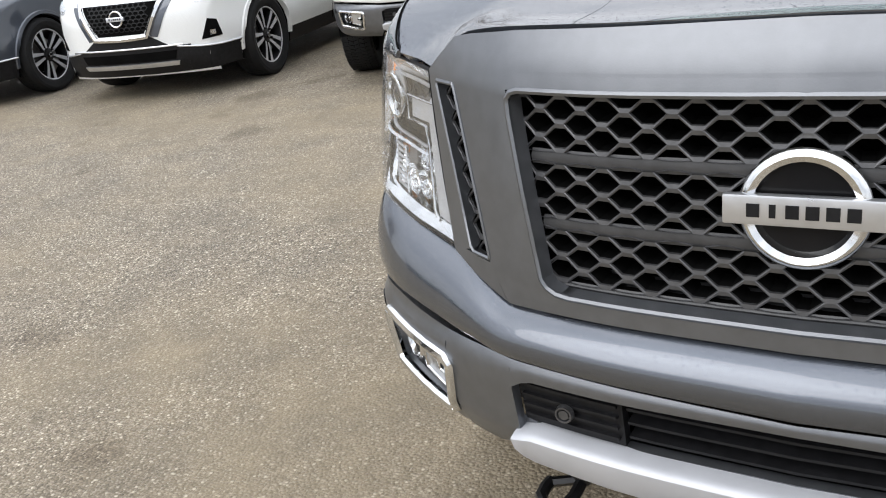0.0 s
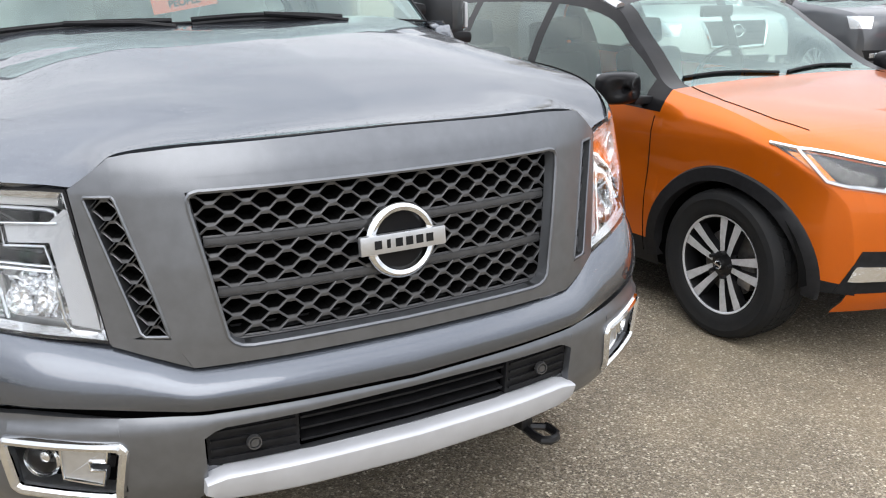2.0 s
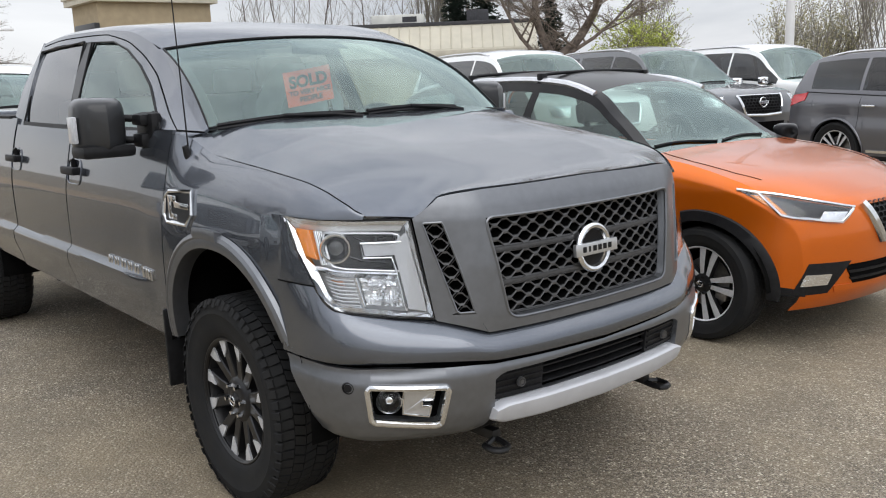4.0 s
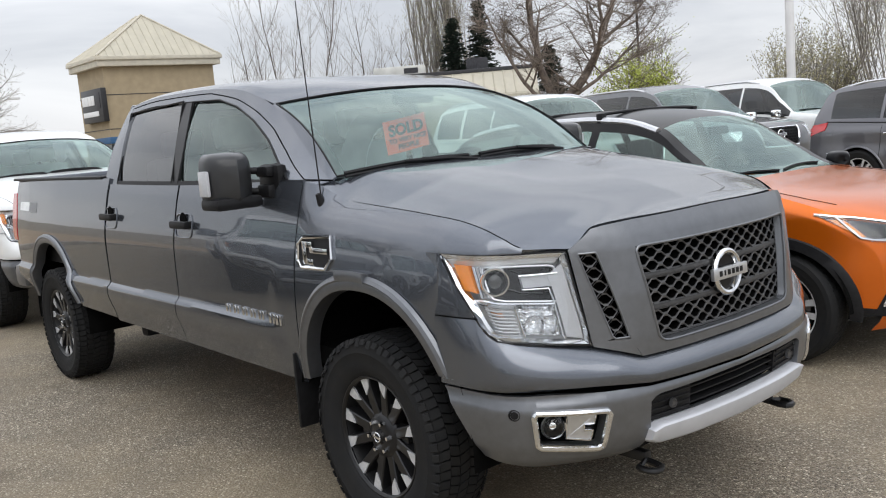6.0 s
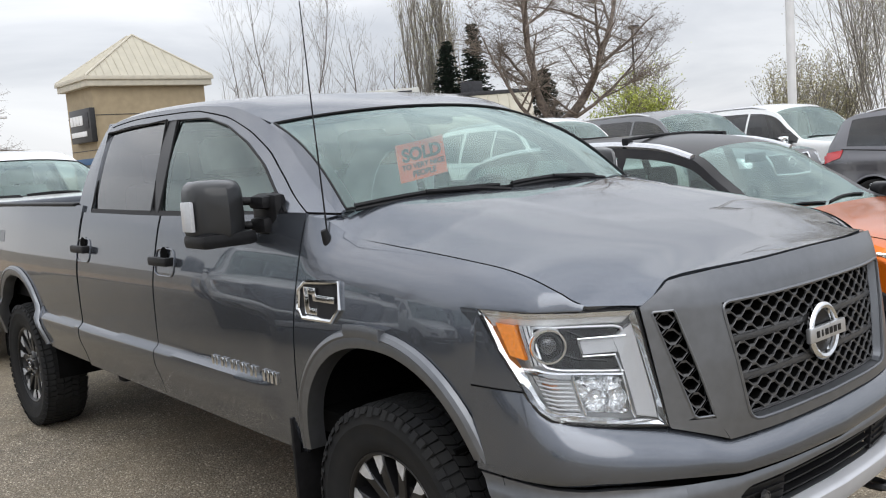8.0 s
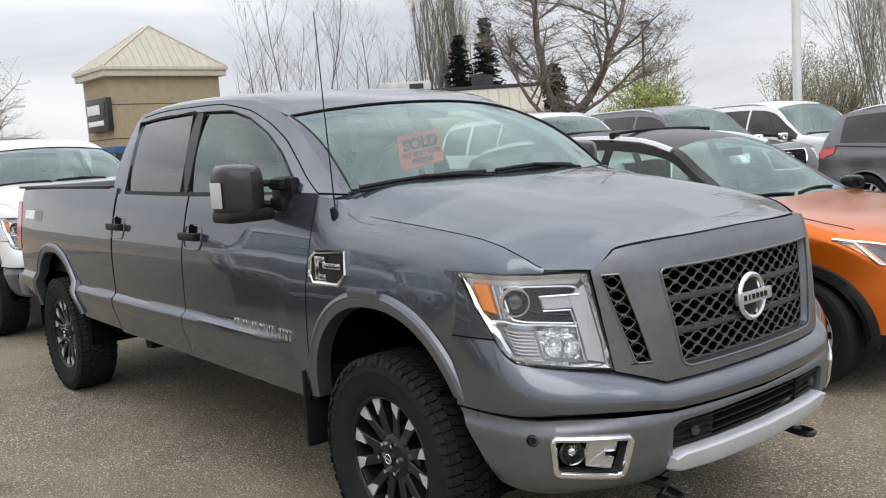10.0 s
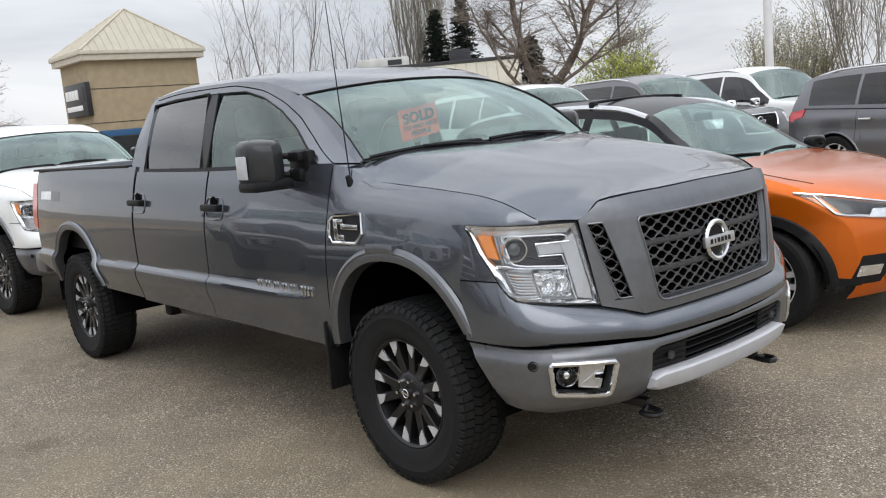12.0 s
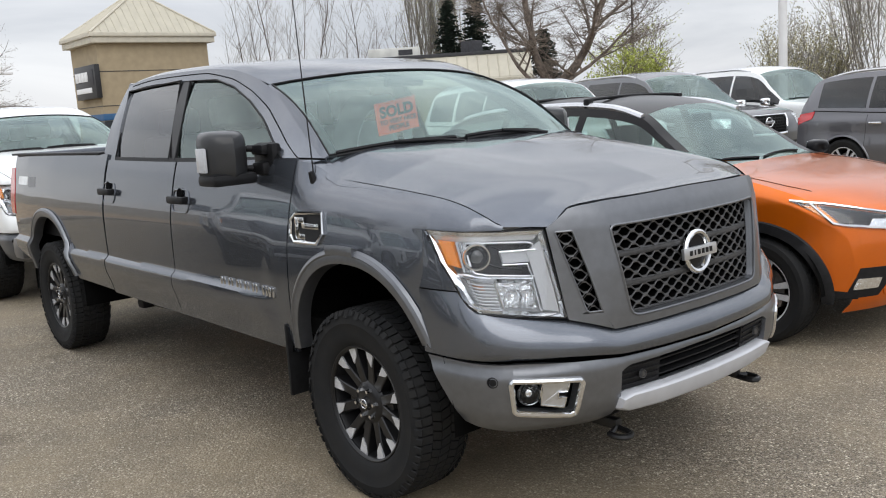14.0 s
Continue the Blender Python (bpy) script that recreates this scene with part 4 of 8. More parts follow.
            pts.append((-0.165 - 0.175 * u * u + 0.012 - 0.012 * math.sin(k * math.pi), y, 1.432 - 0.030 * u * u + 0.012 + 0.008 * math.sin(k * math.pi)))
        wiper = part("wiper", Shape().tube(pts, 0.009, 6).tube([(x + 0.004, y, z - 0.014) for x, y, z in pts], 0.007, 6), BLACK, t)
        part("wiper_arm", Shape().tube([(pts[11][0] + 0.06, y1, 1.425), (pts[9][0] + 0.02, pts[9][1], pts[9][2] - 0.005), (pts[5][0] + 0.008, pts[5][1], pts[5][2] + 0.004)], 0.008, 6), BLACK, wiper)
    # rear wall of the cab
    rear = Shape()
    rear.slab([[(lerp(-2.765, -2.70, v), u * lerp(0.89, 0.69, v), lerp(1.40, 1.86, v)) for u in (-1, -0.86)] for v in steps(0, 1, 6)], 0.03, out=(-1, 0, 0))
    rear.slab([[(lerp(-2.765, -2.70, v), u * lerp(0.89, 0.69, v), lerp(1.40, 1.86, v)) for u in (0.86, 1)] for v in steps(0, 1, 6)], 0.03, out=(-1, 0, 0))
    rear.box(-2.78, -2.73, -0.88, 0.88, 0.70, 1.43)
    part("cab_rear_wall", rear, paint, t)
    part("rear_glass", Shape().slab([[(lerp(-2.757, -2.705, v), u * lerp(0.78, 0.62, v), lerp(1.43, 1.84, v)) for u in steps(-1, 1, 5)] for v in steps(0, 1, 5)], 0.005, out=(-1, 0, 0)), TINT, t)

    # -- cabin --
    part("dashboard", Shape().box(-0.78, -0.30, -0.74, 0.74, 1.02, 1.30, soft=0.06), CABIN, t)
    for y in (-0.42, 0.42):
        seat = part("front_seat", Shape().box(-1.75, -1.20, y - 0.26, y + 0.26, 0.78, 1.00, soft=0.06), SEAT_WRAP, t)
        part("seat_back", Shape().box(-0.12, 0.12, y - 0.25, y + 0.25, 0.0, 0.58, m=pose(-1.72, 0, 0.95, 0, -14, 0), soft=0.06), SEAT_WRAP, seat)
        part("headrest", Shape().box(-0.06, 0.06, y - 0.14, y + 0.14, 0.0, 0.18, m=pose(-1.86, 0, 1.55, 0, -10, 0), soft=0.04), SEAT_WRAP, seat)
    part("rear_bench", Shape().box(-2.66, -2.48, -0.68, 0.68, 0.95, 1.52, soft=0.06), SEAT_WRAP, t)
    for y in (-0.45, 0.0, 0.45):
        part("rear_headrest", Shape().box(-2.62, -2.52, y - 0.13, y + 0.13, 1.52, 1.68, soft=0.04), SEAT_WRAP, t)
    swm = pose(-0.92, 0.40, 1.27, 0, -64, 0)
    ring = Shape().tube([(0.19 * math.cos(a), 0.19 * math.sin(a), 0) for a in steps(0, 2 * math.pi * 31 / 32, 32)], 0.016, 8, closed=True)
    ring.box(-0.06, 0.06, -0.09, 0.09, -0.03, 0.02, soft=0.02).box(-0.02, 0.02, -0.18, 0.18, -0.012, 0.008, soft=0.005).box(-0.18, 0, -0.02, 0.02, -0.012, 0.008, soft=0.005)
    part("steering_wheel", ring.moved(swm), CABIN, t)
    part("rear_view_mirror", Shape().box(-0.80, -0.76, -0.12, 0.12, 1.70, 1.77, soft=0.015), BLACK, t)
    part("headliner", Shape().box(-2.60, -1.40, -0.58, 0.58, 1.800, 1.815), SEAT_WRAP, t)
    if sign:
        wrap = Shape()
        rows = []
        for a in steps(0, math.pi, 14):
            rows.append([(-1.66 + 0.10 * math.sin(2 * a), 0.42 + 0.27 * math.cos(a) * (1 + 0.05 * math.sin(5 * a)), 1.28 + 0.42 * math.sin(a) + 0.02 * math.sin(7 * a)), (-1.58, 0.42 + 0.20 * math.cos(a), 1.28 + 0.33 * math.sin(a))])
        wrap.slab(rows, 0.01, out=(1, 0, 0))
        part("seat_wrapping", wrap, PALE_PLASTIC, t, "clear crinkled plastic wrapping over the driver's seat")
        part("dash_wrapping", Shape().box(-1.05, -1.00, 0.30, 0.52, 1.20, 1.33, soft=0.02), PALE_PLASTIC, t)

    # -- tow mirrors --
    rows = []
    for v in steps(0, 1, 16):
        row = []
        for a in steps(0, 2 * math.pi, 29):
            ex = 0.42
            c, s_ = math.cos(a), math.sin(a)
            y = -1.075 + 0.105 * math.copysign(abs(c) ** ex, c) * (1 - 0.12 * v ** 3)
            z = 1.425 + 0.118 * math.copysign(abs(s_) ** ex, s_) * (1 - 0.15 * v ** 3)
            row.append((-0.80 + 0.135 * v ** 0.8 - 0.05 * abs(y + 1.075) / 0.105 * v, y, z))
        rows.append(row)
    shell = Shape().grid(rows)
    mid = Vector((rows[-1][0][0], -1.075, 1.425))
    cap_rows = [rows[-1]]
    for k, bulge in ((0.92, 0.010), (0.78, 0.017), (0.55, 0.023), (0.25, 0.026), (0.01, 0.027)):
        cap_rows.append([(lerp(p[0], -0.668, 1 - k) + bulge, lerp(mid.y, p[1], k), lerp(mid.z, p[2], k)) for p in rows[-1]])
    shell.grid(cap_rows)
    for sgn in (1, -1):
        pick = (lambda q: q) if sgn == 1 else (lambda q: q.flipped())
        mir = part("side_mirror", pick(shell), WET_SHELL, t, "black towing mirror beaded with rain")
        part("mirror_glass", pick(Shape().box(-0.806, -0.798, -1.165, -0.985, 1.325, 1.525, soft=0.003)), CHROME, mir)
        lower_lip = Shape().box(-0.82, -0.655, -1.182, -0.962, 1.298, 1.350, soft=0.02)
        part("mirror_foot", pick(lower_lip), BLACK, mir)
        part("mirror_lamp", pick(Shape().box(-0.79, -0.71, -1.193, -1.176, 1.36, 1.47, soft=0.008)), DRL, mir, "pale clear lamp strip on the mirror edge")
        arms = Shape().tube([(-0.76, -1.0, 1.455), (-0.68, -0.86, 1.445)], 0.016, 10).tube([(-0.76, -1.0, 1.365), (-0.68, -0.86, 1.355)], 0.016, 10)
        part("mirror_arm", pick(arms), BLACK, mir)
        base = Shape().box(-0.78, -0.60, -0.915, -0.86, 1.30, 1.475, soft=0.025)
        base.box(-0.74, -0.63, -0.95, -0.90, 1.33, 1.39, soft=0.02).box(-0.74, -0.63, -0.95, -0.90, 1.42, 1.47, soft=0.02)
        part("mirror_base", pick(base), BLACK, mir)
        sail = Shape().slab(cab_ribbon([(-0.79, 0.03), (-0.775, 0.14), (-0.745, 0.26), (-0.70, 0.38)], [(-0.565, 0.03), (-0.60, 0.16), (-0.645, 0.29), (-0.692, 0.39)], 6, 8, 0.008), 0.02, out=(0, -1, 0.3))
        part("mirror_sail", pick(sail), BLACK, mir)

    # -- door handles, badges, aerial --
    for hx, hz in ((-1.535, 1.190), (-2.575, 1.205)):
        yb = side_y(hx, hz)
        rows = []
        outline = [(hx + 0.098 * math.copysign(abs(math.cos(a)) ** 0.45, math.cos(a)), hz - 0.008 + 0.060 * math.copysign(abs(math.sin(a)) ** 0.45, math.sin(a))) for a in steps(0, 2 * math.pi * 27 / 28, 28)]
        rim = Shape().tube([(px, -side_y(px, pz) - 0.001, pz) for px, pz in outline], 0.0045, 6, closed=True)
        handle_bar = Shape().box(hx - 0.095, hx + 0.095, -(yb + 0.045), -(yb + 0.018), hz - 0.020, hz + 0.020, soft=0.012)
        handle_bar.box(hx - 0.088, hx - 0.060, -(yb + 0.025), -(yb - 0.01), hz - 0.014, hz + 0.014, soft=0.004).box(hx + 0.055, hx + 0.088, -(yb + 0.025), -(yb - 0.01), hz - 0.018, hz + 0.018, soft=0.004)
        # flat near-black disc on the door: the hollow's shade, painted
        pocket = Shape().turn([(0.0, 0.0), (0.036, 0.0), (0.040, 0.004)], n=20).moved(pose(hx - 0.005, -(yb + 0.003), hz + 0.022))
        both("door_handle", handle_bar, BLACK, t, "black pull handle")
        both("handle_pocket", pocket, PIT, t)
        both("handle_rim", rim, paint, t)
    # plain bars where the model name stands on the door and bed
    for lx in (-1.10, -1.02, -0.935, -0.855, -0.775, -0.675, -0.61):
        both("name_bar", Shape().box(lx - 0.026, lx - 0.008, -(side_y(lx, 0.80) + 0.010), -(side_y(lx, 0.80) - 0.004), 0.778, 0.824, soft=0.003).box(lx + 0.008, lx + 0.022, -(side_y(lx, 0.80) + 0.010), -(side_y(lx, 0.80) - 0.004), 0.778, 0.824, soft=0.003), CHROME, t)
    both("bed_decal", Shape().slab([[(x, -(side_y(x, z) + 0.0015), z) for x in steps(-4.56, -4.30, 6)] for z in (1.205, 1.268)], 0.002, out=(0, -1, 0)), PALE_PLASTIC, t, "pale lettering on the bed reduced to a bar")
    both("bed_decal_shadow", Shape().slab([[(x, -(side_y(x, z) + 0.0015), z) for x in steps(-4.27, -4.10, 6)] for z in (1.195, 1.268)], 0.002, out=(0, -1, 0)), SATIN, t)
    bx, bz = -0.275, 1.115
    ol = [(-0.125, -0.045), (-0.125, 0.035), (-0.085, 0.072), (0.120, 0.085), (0.128, -0.020), (0.085, -0.075), (-0.090, -0.078)]
    ol = [(bx + p, bz + q * 0.80) for p, q in ol]
    both("fender_badge", Shape().tube([(px, -side_y(px, pz) - 0.006, pz) for px, pz in ol], 0.009, 8, closed=True), CHROME, t, "chrome-rimmed fender badge")
    plate = Shape().add([(px, -side_y(px, pz) - 0.003, pz) for px, pz in ol], [tuple(range(len(ol)))])
    both("badge_field", plate, BLACK, t)
    cmark = Shape()
    yb = side_y(bx, bz)
    cmark.box(bx - 0.085, bx - 0.055, -(yb + 0.010), -(yb + 0.002), bz - 0.050, bz + 0.045, soft=0.003).box(bx - 0.06, bx - 0.01, -(yb + 0.010), -(yb + 0.002), bz + 0.02, bz + 0.045, soft=0.003)
    cmark.box(bx - 0.06, bx - 0.01, -(yb + 0.010), -(yb + 0.002), bz - 0.050, bz - 0.026, soft=0.003).box(bx - 0.03, bx + 0.10, -(yb + 0.010), -(yb + 0.002), bz - 0.002, bz + 0.022, soft=0.003)
    both("badge_mark", cmark, CHROME, t)
    aer = part("aerial_base", Shape().turn([(0.0, 0.05), (0.010, 0.05), (0.020, 0.0), (0.022, -0.02)], axis="z", n=16).moved(pose(-0.30, -0.893, 1.300, 20, 0, 0)), BLACK, t)
    part("aerial", Shape().tube([(-0.30, -0.895, 1.33), (-0.335, -0.890, 1.75), (-0.362, -0.886, 2.12)], [0.0035, 0.0028, 0.002], 6), BLACK, aer)

    # -- bed --
    bed = Shape().box(-4.68, -2.80, -0.80, 0.80, 0.82, 0.88)
    bed.box(-4.68, -2.80, -0.86, -0.80, 0.82, 1.40).box(-4.68, -2.80, 0.80, 0.86, 0.82, 1.40).box(-2.84, -2.80, -0.86, 0.86, 0.82, 1.40)
    part("bed_liner", bed, BLACK, t)
    both("bed_rail_cap", Shape().box(-4.75, -2.80, -0.905, -0.80, 1.425, 1.442, soft=0.006), BLACK, t)
    part("tailgate", Shape().box(-4.80, -4.70, -0.80, 0.80, 0.80, 1.44, soft=0.02), paint, t)
    both("tail_lamp", Shape().slab([[(x, -(side_y(x, z) + 0.004), z) for x in steps(-4.80, lerp(-4.66, -4.70, abs(z - 1.15) / 0.18), 6)] for z in steps(0.97, 1.33, 10)], 0.06, out=(0, -1, 0)), RED, t, "red tail lamp")
    part("rear_bumper", Shape().box(-4.98, -4.72, -0.94, 0.94, 0.58, 0.76, soft=0.05), satin, t)

    # -- nose: bumper beam, grille surround, lamps --
    top_z = lambda s: float(np.interp(abs(s), (0, 0.47, 0.50, 0.63, 0.92, 0.96, 1.25), (0.757, 0.757, 0.764, 0.806, 0.868, 0.932, 0.932)))
    cut_z = lambda s: float(np.interp(abs(s), (0, 0.47, 0.80, 1.25), (0.660, 0.668, 0.692, 0.700)))
    proud = lambda s: float(np.interp(abs(s), (0, 0.45, 0.63, 0.80, 0.95, 1.1), (0.042, 0.042, 0.038, 0.030, 0.012, 0.0)))
    rows = []
    for s in steps(-1.135, 1.135, 111):
        zt, zc, o = top_z(s), cut_z(s), proud(s)
        row = []
        for v, k in ((-0.10, -0.9), (0.0, -0.45), (0.10, 0.05), (0.25, 0.50), (0.42, 0.85), (0.60, 1.0), (0.80, 1.0), (0.94, 0.85), (1.0, 0.45), (1.0, -0.8)):
            z = lerp(zt, zc, v)
            row.append(nose(s if s else 1e-4, max(z, 0.62), -o * k))
        rows.append(row)
    part("upper_bumper", Shape().grid(rows), paint, t)
    # near-black sheet under the upper bumper: the gap's shade, painted
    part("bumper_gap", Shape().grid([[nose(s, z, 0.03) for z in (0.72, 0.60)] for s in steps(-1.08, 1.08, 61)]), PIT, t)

    # lower bumper in pieces round its openings
    lb_top = lambda s: cut_z(s) - 0.014
    bot = lambda s: float(np.interp(abs(s), (0, 0.44, 0.55, 0.8, 1.0, 1.25), (0.50, 0.50, 0.40, 0.405, 0.43, 0.50)))
    gr_top = lambda s: float(np.interp(abs(s), (0, 0.44, 0.48), (0.628, 0.622, 0.60)))
    gr_bot = lambda s: float(np.interp(abs(s), (0, 0.44, 0.48), (0.522, 0.518, 0.53)))
    fog_top = lambda s: float(np.interp(abs(s), (0.62, 0.84), (0.612, 0.628)))
    fog_bot = lambda s: float(np.interp(abs(s), (0.62, 0.645, 0.84), (0.500, 0.470, 0.505)))

    def lb(s0, s1, a, b, n, m, th=0.02):
        return [[lower(s, lerp(a(s), b(s), j / (m - 1))) for j in range(m)] for s in steps(s0, s1, n)]
    lowb = Shape()
    pieces = [(0.475, 0.625, bot, lb_top, 10, 14), (0.625, 0.835, bot, fog_bot, 12, 6), (0.625, 0.835, fog_top, lb_top, 12, 5)]
    for s0, s1, a, b, n, m in pieces:
        q = Shape().slab(lb(s0, s1, a, b, n, m), 0.02, out=(1, -0.5, 0))
        lowb.add(q.v, q.f)
        q = q.flipped()
        lowb.add(q.v, q.f)
    wing = []
    for u in steps(0, 1, 26):
        row = []
        for j in range(14):
            z = lerp(bot(lerp(0.835, 1.08, u)), lb_top(lerp(0.835, 1.235, u)), j / 13)
            row.append(lower(lerp(0.835, float(np.interp(z, (0.42, 0.69), (1.085, 1.235))), u), z))
        wing.append(row)
    q = Shape().slab(wing, 0.02, out=(1, -0.5, 0))
    lowb.add(q.v, q.f)
    q = q.flipped()
    lowb.add(q.v, q.f)
    q = Shape().slab([[lower(s if s else 1e-4, z) for z in [lerp(gr_top(s), lb_top(s), j / 4) for j in range(5)]] for s in steps(-0.475, 0.475, 41)], 0.02)
    lowb.add(q.v, q.f)
    q = Shape().slab([[lower(s if s else 1e-4, z, 0.02) for z in [lerp(0.45, gr_bot(s), j / 4) for j in range(5)]] for s in steps(-0.475, 0.475, 41)], 0.02)
    lowb.add(q.v, q.f)
    part("lower_bumper", lowb, satin, t, "satin gunmetal lower bumper")
    # backing sheet whose black paints the shade deep in the lower grille
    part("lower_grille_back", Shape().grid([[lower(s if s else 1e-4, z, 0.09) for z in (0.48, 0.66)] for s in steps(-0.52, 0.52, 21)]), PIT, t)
    # slats of the lower grille
    for z in (0.545, 0.575, 0.603):
        part("grille_slat", Shape().slab([[lower(s if s else 1e-4, z, 0.025), lower(s if s else 1e-4, z + 0.006, 0.06)] for s in steps(-0.27, 0.27, 15)], 0.006, out=(0, 0, 1)), BLACK, t)
    for sg in (1, -1):
        pick = (lambda q: q) if sg == 1 else (lambda q: q.flipped())
        blank = Shape().slab([[lower(s, z, 0.020) for z in steps(0.524, 0.622, 6)] for s in steps(0.275, 0.470, 8)], 0.02)
        for z in (0.540, 0.562, 0.584, 0.606):
            blank.slab([[lower(s, z - 0.003, 0.013), lower(s, z + 0.003, 0.013)] for s in steps(0.283, 0.462, 6)], 0.012)
        bl = part("grille_blank", pick(blank), BLACK, t)
        c = lower(0.372, 0.573, 0.004)
        part("parking_sensor", pick(Shape().turn([(0.0, 0.006), (0.009, 0.006), (0.0095, 0.0), (0.0115, 0.0), (0.0125, 0.007), (0.0155, 0.007), (0.017, -0.004)], axis="x", n=24).moved(pose(*c))), DARK, bl)
        sens = part("side_sensor", pick(Shape().turn([(0.0, 0.004), (0.012, 0.004), (0.014, -0.002), (0.018, 0.003), (0.023, -0.004)], axis="x", n=24).moved(pose(*lower(0.915, 0.620), 0, 0, -52))), BLACK, t)
        # fog lamp: chrome frame, lamp, bright blade
        fr = [(0.628, 0.606), (0.838, 0.624), (0.846, 0.612), (0.838, 0.512), (0.826, 0.502), (0.655, 0.474), (0.640, 0.480), (0.620, 0.594)]
        path = []
        for a, b in zip(fr, fr[1:] + fr[:1]):
            path += [lower(lerp(a[0], b[0], k / 4), lerp(a[1], b[1], k / 4), -0.002) for k in range(4)]
        fog = part("fog_lamp_frame", pick(Shape().tube(path, 0.0115, 8, closed=True)), CHROME, t, "chrome fog lamp surround")
        # near-black sheet: painted shade at the bottom of the fog lamp opening
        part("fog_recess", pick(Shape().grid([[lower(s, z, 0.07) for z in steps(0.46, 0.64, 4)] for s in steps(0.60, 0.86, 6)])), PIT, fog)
        inner = Shape()
        for a, b in zip(fr, fr[1:] + fr[:1]):
            inner.add([lower(*a, 0.0), lower(*b, 0.0), lower(*b, 0.07), lower(*a, 0.07)], [(0, 1, 2, 3)])
        part("fog_bezel", pick(inner), SILVER, fog)
        c = lower(0.785, 0.565, 0.035)
        lampm = pose(*c, 0, 0, -38)
        part("fog_bowl", pick(Shape().turn([(0.036, 0.012), (0.032, 0.0), (0.024, -0.02), (0.0, -0.03)], axis="x", n=28).moved(lampm)), RIM_DARK, fog)
        part("fog_ring", pick(Shape().turn([(0.036, 0.004), (0.042, 0.014), (0.038, 0.020), (0.034, 0.010)], axis="x", n=28).moved(lampm)), CHROME, fog)
        part("fog_bulb", pick(Shape().turn([(0.013, -0.01), (0.012, 0.004), (0.0, 0.010)], axis="x", n=14).moved(lampm)), REFLECTOR, fog)
        part("fog_lens", pick(Shape().turn([(0.038, 0.006), (0.034, 0.018), (0.020, 0.026), (0.0, 0.030)], axis="x", n=28).moved(lampm)), LENS, fog)
        panel_pts = [(0.742, 0.600), (0.654, 0.594), (0.660, 0.560), (0.690, 0.562), (0.690, 0.540), (0.664, 0.538), (0.672, 0.502), (0.746, 0.520)]
        bracket = Shape().add([lower(*p, 0.020) for p in panel_pts], [tuple(range(8))])
        for p, q in zip(panel_pts, panel_pts[1:] + panel_pts[:1]):
            bracket.add([lower(*p, 0.020), lower(*q, 0.020), lower(*q, 0.055), lower(*p, 0.055)], [(0, 1, 2, 3)])
        blade = part("fog_blade", pick(bracket), SILVER, fog, "bright c-shaped fog lamp bracket", smooth=False)
        edge = []
        for p, q in zip(panel_pts, panel_pts[1:] + panel_pts[:1]):
            edge += [lower(lerp(p[0], q[0], k / 3), lerp(p[1], q[1], k / 3), 0.019) for k in range(3)]
        part("fog_blade_edge", pick(Shape().tube(edge, 0.0038, 6, closed=True)), CHROME, fog)
        part("fog_blade_back", pick(Shape().slab(ribbon(lower, [(0.700, 0.564), (0.700, 0.536)], [(0.648, 0.562), (0.655, 0.532)], 4, 4, 0.045), 0.01)), BLACK, fog)

    # silver skid plate and tow hooks
    rows = []
    for s in steps(-0.485, 0.485, 41):
        tp, bt = 0.520 if abs(s) < 0.44 else lerp(0.520, 0.505, (abs(s) - 0.44) / 0.045), float(np.interp(abs(s), (0, 0.30, 0.45, 0.485), (0.432, 0.435, 0.442, 0.462)))
        row = []
        for v, k in ((0, -0.9), (0.02, 0.3), (0.08, 0.85), (0.14, 1.0), (0.80, 1.05), (0.93, 0.7), (1.0, -0.3), (1.0, -3.0)):
            x, y, z = lower(s if s else 1e-4, 0.52, 0)
            z = lerp(tp, bt, v)
            row.append((x + 0.028 * k - 0.02 * v, y, z))
        rows.append(row)
    skid = Shape().grid(rows)
    skid.add(rows[0], [tuple(range(8))]).add(rows[-1], [tuple(range(8))])
    part("skid_plate", skid, SKID, t, "silver painted skid bar")
    part("valance", Shape().slab([[(x, y, z) for x, z in ((0.96, 0.45), (0.88, 0.40), (0.70, 0.37), (0.4, 0.40))] for y in steps(-0.46, 0.46, 9)], 0.02, out=(0, 0, -1)), BLACK, t)
    hook = Shape().tube([(0.78, -0.405, 0.375), (0.90, -0.405, 0.352), (0.965, -0.405, 0.345), (0.990, -0.412, 0.343), (1.000, -0.430, 0.342), (0.996, -0.452, 0.342), (0.978, -0.466, 0.342), (0.950, -0.468, 0.343), (0.930, -0.464, 0.345)], 0.0125, 8)
    hook.box(0.74, 0.93, -0.425, -0.385, 0.345, 0.385, soft=0.012).tube([(0.935, -0.464, 0.345), (0.93, -0.44, 0.350), (0.92, -0.41, 0.355)], 0.010, 6)
    hook = hook.moved(Matrix.Translation((-0.03, 0, 0)))
    both("tow_hook", hook, RIM_DARK, t, "black tow hook")

    # grille surround
    surround = Shape()
    hood_line = lambda s: float(np.interp(s, (0, 0.45, 0.55, 0.600, 0.670), (1.222, 1.214, 1.206, 1.198, 1.150)))
    A0 = [(0.461, 1.126), (0.457, 1.094), (0.401, 0.817), (0.392, 0.803), (0.367, 0.791)]
    A1 = [(0.455, 1.118), (0.451, 1.09), (0.396, 0.818), (0.388, 0.806), (0.364, 0.796)]
    outer = [lerp(0.461, 0.592, i / 9) for i in range(10)]
    across = Shape().grid([[nose(s if s else 1e-5, lerp(hood_line(abs(s)), 1.126, k / 6)) for k in range(7)] for s in [-q for q in reversed(outer)] + steps(-0.461, 0.461, 41)[1:-1] + outer])
